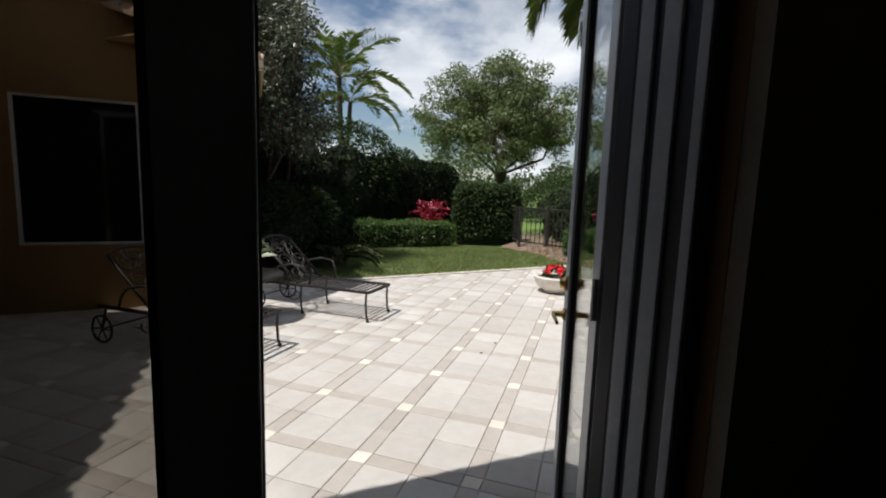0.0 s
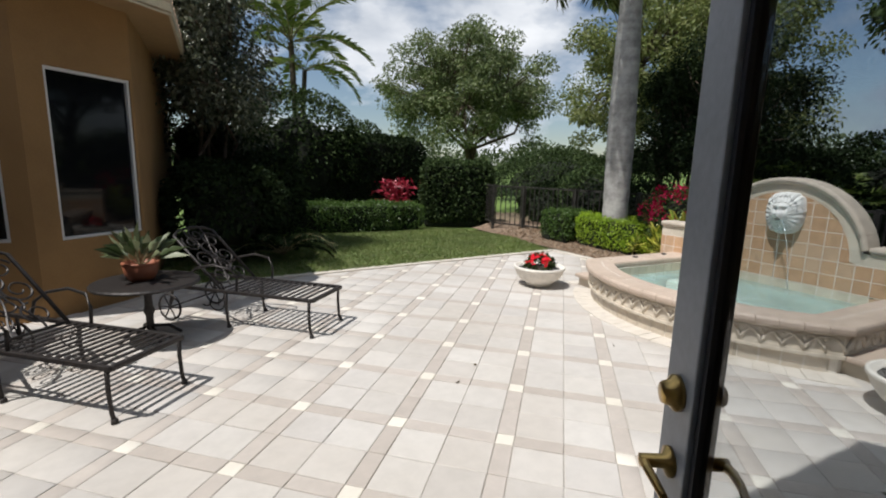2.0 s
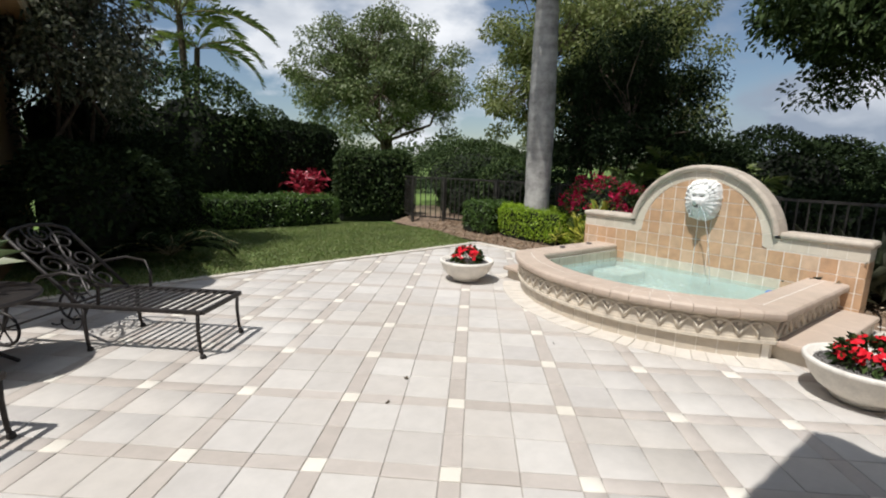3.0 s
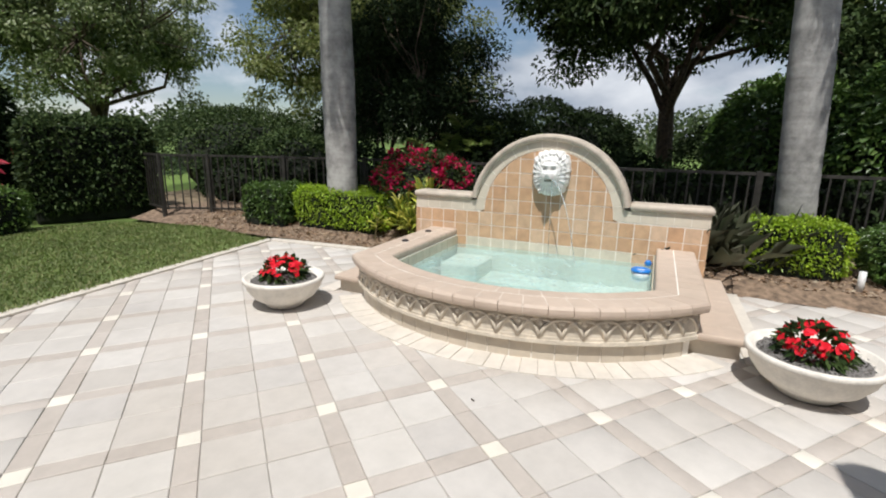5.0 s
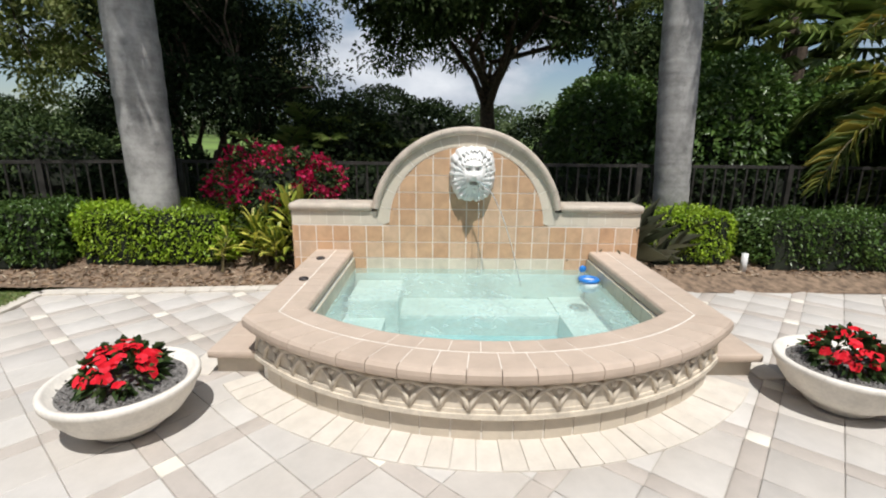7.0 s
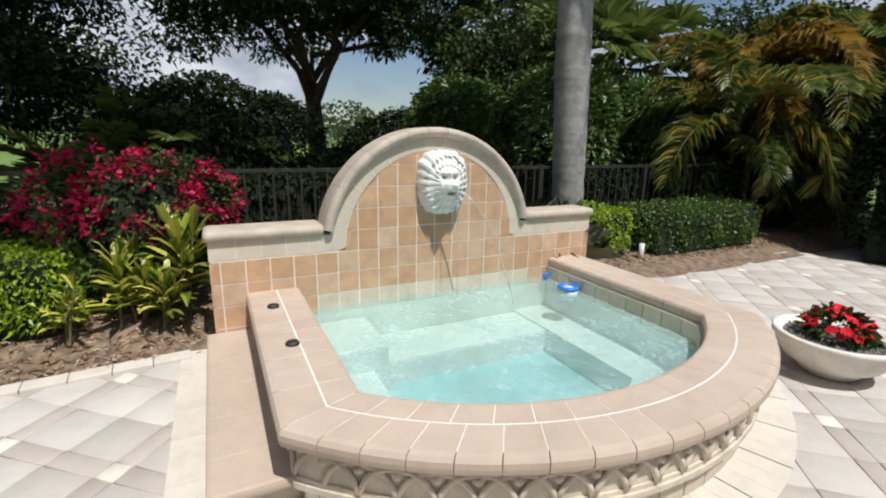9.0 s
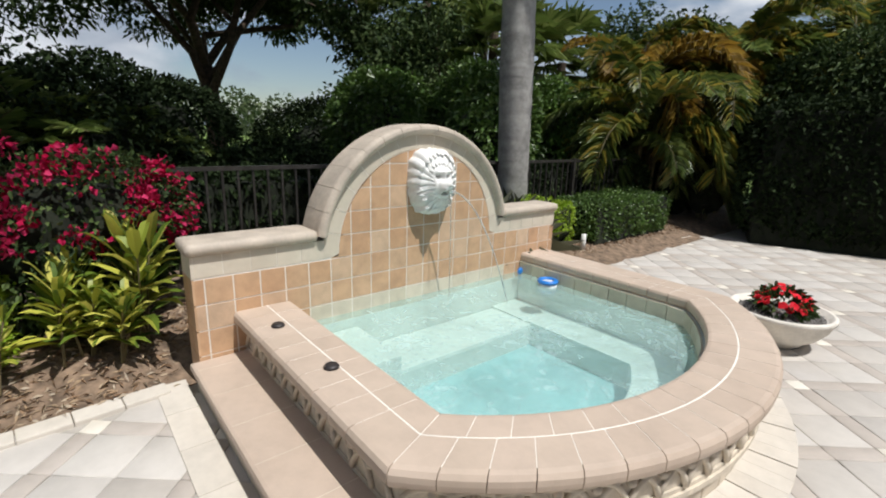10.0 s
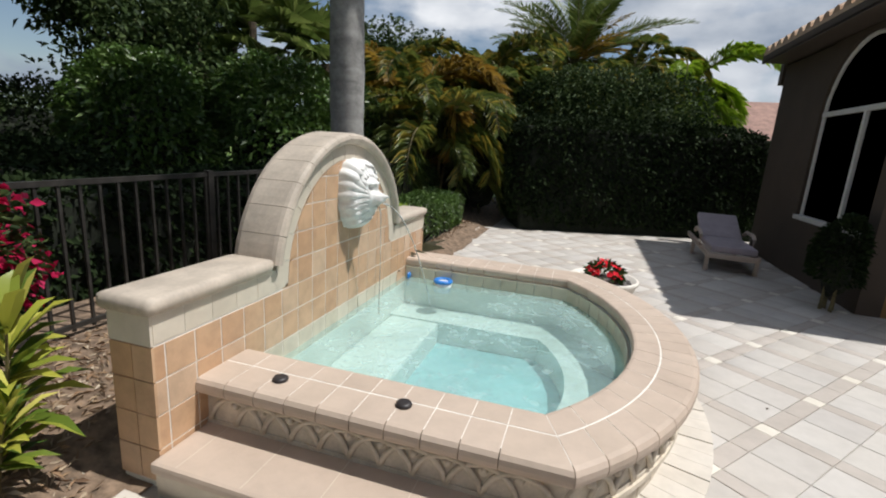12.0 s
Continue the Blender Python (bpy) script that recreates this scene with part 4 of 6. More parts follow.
AC, AZ, AR = 3.17, 0.645, 0.855
fw = empty("fountain_wall", pose(XW, AC, 0))


def arch_profile(r, z_base, half, n=28):
    a0 = math.asin((z_base - AZ) / r)
    return [(-half, 0.0), (half, 0.0), (half, z_base)] + [(r * math.cos(t), AZ + r * math.sin(t)) for t in np.linspace(a0, math.pi - a0, n)] + [(-half, z_base)]


bm = bmesh.new()
pr = arch_profile(AR - 0.045, 0.765, (YW1 - YW0) / 2)
f0, f1 = [bm.verts.new((0.0025, y, z - 0.1 if z == 0 else z)) for y, z in pr], [bm.verts.new((0.215, y, z - 0.1 if z == 0 else z)) for y, z in pr]
bm.faces.new(f0)
bm.faces.new(f1[::-1])
for i in range(len(pr)):
    j = (i + 1) % len(pr)
    bm.faces.new((f0[j], f0[i], f1[i], f1[j]))
bmesh.ops.recalc_face_normals(bm, faces=bm.faces)
part("wall_body", bm, "grout", fw)
tagged(fw, "arched fountain wall of terracotta tiles with cream stone trim", "fountain wall")
# arch coping: a bullnose course of voussoir stones
a0 = math.asin((0.80 - AZ) / AR)
NV = 15
for i in range(NV):
    t0, t1 = a0 + (math.pi - 2 * a0) * i / NV + 0.0016, a0 + (math.pi - 2 * a0) * (i + 1) / NV - 0.0016
    bm = bmesh.new()
    rows = []
    prof = [(-0.004, -0.062), (-0.028, -0.056), (-0.042, -0.042), (-0.048, -0.024), (-0.042, -0.006), (-0.026, 0.007), (-0.004, 0.011), (0.21, 0.01), (0.24, 0.0), (0.245, -0.03), (0.235, -0.055)]
    for t in np.linspace(t0, t1, 4):
        rows.append([bm.verts.new((x, (AR + r) * math.cos(t), AZ + (AR + r) * math.sin(t))) for x, r in prof])
    for ra, rb in zip(rows, rows[1:]):
        for q in range(len(prof)):
            w = (q + 1) % len(prof)
            bm.faces.new((ra[q], ra[w], rb[w], rb[q]))
    bm.faces.new(rows[0])
    bm.faces.new(rows[-1][::-1])
    bmesh.ops.recalc_face_normals(bm, faces=bm.faces)
    part("coping_stone", bm, "moulding", fw)
# flat band of cream stones under the arch coping
RI = 0.70
NB = 15
for i in range(NB):
    t0, t1 = math.pi * i / NB + 0.004, math.pi * (i + 1) / NB - 0.004
    bm = bmesh.new()
    rows = [[bm.verts.new((x, r * math.cos(t), AZ + r * math.sin(t))) for x, r in ((0.0, RI), (0.0, AR - 0.05), (0.02, AR - 0.05), (0.02, RI))] for t in np.linspace(t0, t1, 4)]
    for ra, rb in zip(rows, rows[1:]):
        for q in range(4):
            bm.faces.new((ra[q], ra[(q + 1) % 4], rb[(q + 1) % 4], rb[q]))
    bm.faces.new(rows[0])
    bm.faces.new(rows[-1][::-1])
    bmesh.ops.recalc_face_normals(bm, faces=bm.faces)
    part("band_stone", bm, "cream_tile", fw)
# shoulders: cream course and bullnose cap
for s2 in (-1, 1):
    half = (YW1 - YW0) / 2
    for i in range(5):
        ya, yb = 0.80 + (half - 0.80) * i / 5, 0.80 + (half - 0.80) * (i + 1) / 5
        ya, yb = sorted((s2 * ya, s2 * yb))
        part("cream_course", boxbm(0.0, ya + 0.002, 0.645, 0.02, yb - 0.002, 0.765), "cream_tile", fw)
    ya, yb = sorted((s2 * 0.845, s2 * (half + 0.035)))
    part("shoulder_cap", boxbm(-0.03, ya, 0.765, 0.25, yb, 0.84, bevel=0.034), "moulding", fw, smooth=True)
TP = 0.151


def wall_tile(u0, u1, z0, z1, mat, x=0.0, clip=None):
    """A wall tile; where it meets the arch its upper outer corner is cut to the curve."""
    bm = bmesh.new()
    pts = [(u0, z0), (u1, z0), (u1, z1), (u0, z1)]
    if clip:
        dens = []
        for (ya, za), (yb, zb) in zip(pts, pts[1:] + pts[:1]):
            dens += [(ya + (yb - ya) * t, za + (zb - za) * t) for t in np.linspace(0, 1, 6)[:-1]]
        out = []
        for y, z in dens:
            d = math.hypot(y, z - AZ)
            if z > AZ and d > clip:
                y, z = y * clip / d, AZ + (z - AZ) * clip / d
            if not out or math.hypot(out[-1][0] - y, out[-1][1] - z) > 0.004:
                out.append((y, z))
        pts = out
        ys, zs = [p[0] for p in pts], [p[1] for p in pts]
        if len(pts) < 3 or max(ys) - min(ys) < 0.02 or max(zs) - min(zs) < 0.02:
            bm.free()
            return
    lo = [bm.verts.new((x, y, z)) for y, z in pts]
    hi = [bm.verts.new((x + 0.006, y, z)) for y, z in pts]
    bm.faces.new(lo[::-1])
    for i in range(len(pts)):
        bm.faces.new((lo[i], lo[(i + 1) % len(pts)], hi[(i + 1) % len(pts)], hi[i]))
    bmesh.ops.recalc_face_normals(bm, faces=bm.faces)
    part("tile", bm, mat, fw)


n_half = int(((YW1 - YW0) / 2) / TP)
for r in range(-2, 7):
    z0, z1 = 0.335 + r * TP + 0.004, 0.335 + (r + 1) * TP - 0.004
    if z1 < 0.05:
        z0 = max(z0, 0.0)
    for c in range(-n_half - 1, n_half + 1):
        u0, u1 = max(c * TP + 0.004, -(YW1 - YW0) / 2), min((c + 1) * TP - 0.004, (YW1 - YW0) / 2)
        if u1 - u0 < 0.02:
            continue
        if z1 > 0.66:
            if min(abs(u0), abs(u1)) > RI - 0.02:
                continue
            wall_tile(u0, u1, z0, z1, "terracotta", clip=RI - 0.005)
        elif z0 > 0.3:
            wall_tile(u0, u1, z0, z1, "terracotta")
        elif abs(u0) < 1.05 and abs(u1) < 1.05:
            if r == -1:
                wall_tile(u0, u1, 0.19, z1, "water_tile")
        elif z1 > 0.02:
            wall_tile(u0, u1, max(z0, 0.0), z1, "terracotta")
# tiles on the wall's ends
for s2 in (-1, 1):
    ye = s2 * (YW1 - YW0) / 2
    for r in range(-2, 2):
        z0, z1 = max(0.0, 0.335 + r * TP + 0.003), 0.335 + (r + 1) * TP - 0.003
        for xa, xb in ((0.0, 0.1), (0.105, 0.215)):
            ya, yb = sorted((ye, ye + s2 * 0.012))
            part("end_tile", boxbm(xa, ya, z0, xb, yb, z1), "terracotta", fw)
    ya, yb = sorted((ye, ye + s2 * 0.012))
    part("end_course", boxbm(0.0, ya, 0.64, 0.215, yb, 0.765), "cream_tile", fw)



# ---- spa: coping stones, frieze, base tiles, ring ----
def along_spa(inset, pitch, start=0.0):
    """Points and ways along the rim's plan line at even spacing: (x, y, tangent angle, arc flag)."""
    ln = [Vector((*p, 0)) for p in spa_line(inset, 80)]
    cum = [0.0]
    for a, b in zip(ln, ln[1:]):
        cum.append(cum[-1] + (b - a).length)
    n = max(1, round((cum[-1] - 2 * start) / pitch))
    out, step = [], (cum[-1] - 2 * start) / n
    for i in range(n + 1):
        s3 = start + i * step
        j = max(q for q in range(len(cum)) if cum[q] <= s3 + 1e-9)
        j = min(j, len(ln) - 2)
        p = ln[j].lerp(ln[j + 1], (s3 - cum[j]) / max(1e-9, cum[j + 1] - cum[j]))
        d = (ln[j + 1] - ln[j]).normalized()
        out.append((p, d))
    return out


def coping_row(inset0, inset1, pitch, prof):
    """A row of coping stones between two insets, with narrow joints. prof: (way across the stone from 0 to 1, height)."""
    r0, r1, h0, h1 = RO - inset0, RO - inset1, HW - inset0, HW - inset1
    a0, a1 = math.asin(h0 / r0), math.asin(h1 / r1)
    n = round(2 * (a0 + a1) / 2 * (r0 + r1) / 2 / pitch)
    gp = 0.002
    stones = []
    for i in range(n):
        f = [-1 + 2 * (i + t) / n for t in (0, 0.5, 1)]
        off = (gp, 0, -gp)
        stones.append([((CX - r0 * math.cos(t * a0 + o / r0), CY + r0 * math.sin(t * a0 + o / r0)), (CX - r1 * math.cos(t * a1 + o / r1), CY + r1 * math.sin(t * a1 + o / r1))) for t, o in zip(f, off)])
    for s3 in (-1, 1):
        xc0, xc1 = CX - r0 * math.cos(a0), CX - r1 * math.cos(a1)
        m2 = round((XW - max(xc0, xc1)) / pitch)
        for i in range(m2):
            e0, e1 = [(xc0, xc1) if q == 0 else (XW - pitch * (m2 - q),) * 2 for q in (i, i + 1)]
            stones.append([((e[0] + o, CY + s3 * h0), (e[1] + o, CY + s3 * h1)) for e, o in ((e0, gp), (e1, -gp))])
    for st in stones:
        bm = bmesh.new()
        dz = random.uniform(-0.0004, 0.0004)
        rows = [[bm.verts.new((o[0] + (q[0] - o[0]) * t, o[1] + (q[1] - o[1]) * t, z + (dz if z > 0.4 else 0))) for t, z in prof] for o, q in st]
        for ra, rb in zip(rows, rows[1:]):
            for q in range(len(prof)):
                w = (q + 1) % len(prof)
                bm.faces.new((ra[q], ra[w], rb[w], rb[q]))
        bm.faces.new(rows[0])
        bm.faces.new(rows[-1][::-1])
        bmesh.ops.recalc_face_normals(bm, faces=bm.faces)
        part("coping_stone", bm, "coping", spa)


coping_row(0.0, 0.185, 0.15, [(0.03, 0.34), (-0.01, 0.352), (-0.025, 0.37), (-0.015, 0.392), (0.05, 0.408), (0.16, 0.412), (1.0, 0.412), (1.0, 0.345)])
coping_row(0.1935, 0.338, 0.15, [(0.0, 0.345), (0.0, 0.412), (0.84, 0.412), (0.95, 0.408), (1.015, 0.392), (1.02, 0.37), (1.0, 0.352), (0.96, 0.34)])

# base course of tiles
pts = along_spa(0.085, 0.152)
for (p, d), (q, _) in zip(pts, pts[1:]):
    dd = (q - p).normalized()
    n2 = Vector((-dd.y, dd.x, 0))
    w = (q - p).length - 0.006
    m = Matrix(((dd.x, -n2.x, 0, p.x), (dd.y, -n2.y, 0, p.y), (0, 0, 1, 0), (0, 0, 0, 1)))
    part("base_tile", boxbm(0.003, -0.02, 0.0, w, 0.003, 0.13, m=m), "base_tile", spa)

# waterline tiles inside
pts = along_spa(0.347, 0.152)
for (p, d), (q, _) in zip(pts, pts[1:]):
    dd = (q - p).normalized()
    n2 = Vector((-dd.y, dd.x, 0))
    m = Matrix(((dd.x, -n2.x, 0, p.x), (dd.y, -n2.y, 0, p.y), (0, 0, 1, 0), (0, 0, 0, 1)))
    part("waterline_tile", boxbm(0.003, -0.01, 0.19, (q - p).length - 0.003, 0.0, 0.336, m=m), "water_tile", spa)

# carved frieze: interlaced pointed arches with a bead in each crossing
pts = along_spa(0.058, 0.142, 0.02)
fr_h0, fr_h1 = 0.187, 0.318
for i, (p, d) in enumerate(pts):
    if i + 2 >= len(pts):
        break
    q = pts[i + 2][0]
    mid = pts[i + 1][0]
    if (q - p).length < 0.265:
        continue
    bm = bmesh.new()
    line = []
    for t in np.linspace(0, 1, 17):
        base = p.lerp(mid, t * 2) if t < 0.5 else mid.lerp(q, t * 2 - 1)
        dd = (q - p).normalized()
        outw = Vector((dd.y, -dd.x, 0))
        if (base - Vector((CX, CY, 0))).dot(outw) < 0:
            outw = -outw
        z = fr_h0 + (fr_h1 - fr_h0 - 0.012) * (1 - abs(2 * t - 1) ** 2.6) ** 0.8
        line.append(base + outw * (0.006 if i % 2 else 0.004) + Vector((0, 0, z)))
    tube(bm, line, 0.0125, 7)
    part("frieze_arch", bm, "cast", spa, smooth=True)
    bm = bmesh.new()
    bmesh.ops.create_icosphere(bm, subdivisions=2, radius=0.02)
    for v in bm.verts:
        v.co += mid + outw * 0.006 + Vector((0, 0, fr_h0 + 0.098))
    part("frieze_bead", bm, "cast", spa, smooth=True)

# pale paving ring round the spa's foot
ring_ob = empty("paving_ring", pose(0, 0, 0))
rr0, rr1 = RO - 0.10, RO + 0.13
NR = 30
for i in range(NR):
    t0, t1 = -0.86 + 1.72 * i / NR + 0.0009, -0.86 + 1.72 * (i + 1) / NR - 0.0009
    q = [(CX - r * math.cos(t), CY + r * math.sin(t)) for r, t in ((rr1, t0), (rr1, t1), (rr0, t1), (rr0, t0))][::-1]
    part("ring_stone", prism(bmesh.new(), q, -0.02, 0.006 + 0.002 * (i % 3), bevel=0.003), "border", ring_ob)
for s3 in (-1, 1):
    ya, yb = sorted((CY + s3 * (HW + 0.26), CY + s3 * (HW + 0.42)))
    for i in range(5):
        x0 = 4.98 + i * 0.34
        part("ring_stone", boxbm(x0, ya, -0.02, x0 + 0.337, yb, 0.007, bevel=0.003), "border", ring_ob)
tagged(ring_ob, "ring of pale cream stones round the foot of the spa", "paving edge", kind="structure")

# drain caps on the coping
for x, y in ((6.20, 4.41), (5.62, 4.385)):
    bm = lathe(bmesh.new(), [(0, 0), (0.034, 0), (0.036, 0.006), (0.03, 0.016), (0.02, 0.019), (0, 0.017)], 20)
    tagged(part("drain_cap", bm, "black", smooth=True), "round black cap on the spa coping", "cap", group="caps on the coping").matrix_world = pose(x, y, 0.412)

# lion mask: shield outline, mane in long locks that sweep down and out, carved face
NA, NRr = 300, 110
lv, lf = [], []
for j in range(NRr + 1):
    r = j / NRr
    for i in range(NA):
        a = 2 * math.pi * i / NA
        s_y, s_z = math.sin(a), math.cos(a)
        sup = (abs(s_y) ** 3.2 + abs(s_z) ** 3.2) ** (-1 / 3.2)                   # rounded square, narrower at the chin
        wob = sup * (1 + 0.018 * math.sin(21 * a) + 0.014 * math.sin(13 * a + 1))
        taper = 1 - 0.2 * max(0, -s_z) ** 1.5
        y, z = 0.198 * r * s_y * wob * taper, 0.238 * r * s_z * wob
        dome = 0.12 * math.sqrt(max(0, 1 - r ** 5.0))
        face = 1 / (1 + math.exp(11 * (math.hypot(y / 0.1, (z + 0.005) / 0.135) - 1.0)))
        chin = math.exp(-((y / 0.075) ** 4 + ((z + 0.2) / 0.06) ** 4))
        warp = noise.noise(Vector((y * 10, z * 10, 1.3)))
        sgn = 1 if s_y > 0 else -1
        ph = 25 * a + sgn * 8.0 * r + 3.4 * warp                                   # locks sweep outwards and down
        lock = abs(math.cos(ph / 2)) ** 0.7
        tier = (3.6 * r + 0.3 * math.cos(ph / 2) ** 2 + 0.5 * warp) % 1.0        # rows of locks lie over one another
        mane = (1 - face) * (1 - 0.75 * chin) * min(1, r * 2.4) * (0.018 * (lock - 0.6) - 0.022 * (tier - 0.5))
        h = dome + mane + 0.036 * face
        h += 0.07 * math.exp(-((y / 0.05) ** 4 + ((z + 0.028) / 0.05) ** 4))               # muzzle
        h += 0.034 * math.exp(-((y / 0.02) ** 2 + ((z - 0.04) / 0.06) ** 4))                # nose bridge
        h += 0.02 * math.exp(-((y / 0.026) ** 2 + ((z - 0.0) / 0.014) ** 2))                # nose tip
        for e in (-1, 1):
            h -= 0.03 * math.exp(-(((y - e * 0.043) / 0.018) ** 2 + ((z - 0.05) / 0.012) ** 2))
            h += 0.026 * math.exp(-(((y - e * 0.045) / 0.032) ** 2 + ((z - 0.083) / 0.014) ** 2))
            h += 0.014 * math.exp(-(((y - e * 0.028) / 0.018) ** 2 + ((z + 0.028) / 0.017) ** 2))
            h += 0.016 * math.exp(-(((y - e * 0.07) / 0.02) ** 2 + ((z + 0.01) / 0.045) ** 2))
        h -= 0.075 * math.exp(-((y / 0.03) ** 4 + ((z + 0.062) / 0.013) ** 4))               # open mouth
        h += 0.022 * math.exp(-((y / 0.034) ** 2 + ((z + 0.094) / 0.014) ** 2))             # lower lip
        lv.append((-h if r < 1 else 0.02, y, z))
for j in range(NRr):
    for i in range(NA):
        k2 = (i + 1) % NA
        lf.append((j * NA + i, j * NA + k2, (j + 1) * NA + k2, (j + 1) * NA + i))
lion = rawmesh("lion_mask", lv, lf, "lion", smooth=True)
lion.matrix_world = pose(XW - 0.002, 3.127, 1.107)
tagged(lion, "white lion-head mask spouting water from the fountain wall", "lion mask")

# water jet from the mouth
bm = bmesh.new()
jet = [Vector((6.35, 3.10, 1.055)).lerp(Vector((5.98, 2.62, 0)), 0) + Vector((-0.3 * t, -0.36 * t, 0.02 * t - 0.84 * t * t)) for t in np.linspace(0, 1, 22)]
tube(bm, jet, 0.0065, 8, 0.004)
tube(bm, [(6.36, 3.085, 1.04), (6.345, 3.08, 0.98), (6.34, 3.075, 0.7), (6.34, 3.07, 0.24)], 0.004, 8, 0.003)
k = Nodes("water_jet", 0.05, 0, 0.6)
k.colour((0.8, 0.88, 0.9))
k.bsdf.inputs["Transmission Weight"].default_value = 0.75
k.bsdf.inputs["IOR"].default_value = 1.33
M["jet"] = k.mat
tagged(part("water_jet", bm, "jet", smooth=True), "thin jet of water falling from the lion's mouth", "water")

# floating dispenser
fl = empty("pool_float", pose(6.13, 2.155, 0.238))
bm = bmesh.new()
tor = [(0.068 + 0.02 * math.cos(t), 0.034 + 0.017 * math.sin(t)) for t in np.linspace(0, 2 * math.pi, 13)]
lathe(bm, tor, 28)
part("float_ring", bm, "blue", fl, "blue floating ring", True)
part("float_body", lathe(bmesh.new(), [(0, -0.06), (0.06, -0.06), (0.076, -0.02), (0.08, 0.018), (0.055, 0.026), (0.05, 0.034), (0, 0.032)], 28), "whiteplastic", fl, "", True)
tagged(fl, "blue and white floating chlorine dispenser on the water", "pool float")
sk = empty("water_return", pose(6.49, 2.1, 0.262))
part("cap", lathe(bmesh.new(), [(0, 0), (0.03, 0), (0.034, 0.008), (0.02, 0.02), (0, 0.02)], 18, pose(0, 0, 0, 0, -90)), "blue", sk, "", True)
tagged(sk, "small blue plastic fitting at the waterline", "pool fitting")


# ---- flower bowls ----
def flower_bowl(x, y, seed):
    top = empty("flower_bowl", pose(x, y, 0.006))
    part("bowl", lathe(bmesh.new(), [(0, 0), (0.15, 0), (0.165, 0.012), (0.17, 0.03), (0.25, 0.085), (0.305, 0.16), (0.322, 0.215), (0.338, 0.225), (0.34, 0.252), (0.33, 0.262), (0.308, 0.258), (0.296, 0.225), (0, 0.215)], 48), "pot", top, "", True)
    part("soil", lathe(bmesh.new(), [(0, 0.236), (0.15, 0.236), (0.299, 0.222)], 36), "soil", top, "dark gravelly potting soil", True)
    g = rng(seed)
    n = 900
    a, r = g.uniform(0, 6.283, n), 0.27 * np.sqrt(g.uniform(0, 1, n))
    q = np.stack([r * np.cos(a), r * np.sin(a), 0.225 + g.uniform(0, 0.018, n)], 1)
    tagged(leaf_mesh("gravel", q, unit(g.normal(size=(n, 3))), 0.016, 0.014, "soil", top, seed), kind="stuff")
    tagged(top, "wide cream stone bowl planted with red flowers", "flower bowl", "bowls beside the spa")
    fl2 = empty("red_flowers", pose(x, y, 0.22))
    p, d = blob_points(g, 520, (0, 0, 0.055), (0.165, 0.165, 0.125), 0.4, lump=0.2)
    p[:, 2] = np.maximum(p[:, 2], 0.012)
    leaf_mesh("foliage", p, d, 0.075, 0.036, "dark_leaf", fl2, seed)
    hv, hf = [], []
    for i in range(54):
        dd = unit(np.array([g.normal(), g.normal(), abs(g.normal()) * 0.9 + 0.12]))
        c = np.array([0, 0, 0.07]) + dd * np.array([0.18, 0.18, 0.14]) * g.uniform(0.86, 1.08)
        up = unit(dd + np.array([0, 0, 0.4]) + 0.3 * g.normal(size=3))
        u = unit(np.cross(up, g.normal(size=3)))
        w = np.cross(up, u)
        for kx in range(5):
            t = 2 * math.pi * kx / 5
            dr = u * math.cos(t) + w * math.sin(t)
            sd = np.cross(up, dr)
            s4 = g.uniform(0.02, 0.028)
            b = len(hv)
            hv += [c, c + dr * s4 * 0.8 + sd * s4 * 0.62 + up * 0.004, c + dr * s4 * 1.25 + up * 0.001, c + dr * s4 * 0.8 - sd * s4 * 0.62 + up * 0.004]
            hf += [(b, b + 1, b + 2), (b, b + 2, b + 3)]
    rawmesh("blossoms", hv, hf, "red_petal", fl2, "red five-petalled blossoms")
    tagged(fl2, "red impatiens in bloom with dark green leaves", "flowers", "flowers in the bowls")


flower_bowl(4.49, 4.95, 11)
flower_bowl(4.72, 1.18, 12)


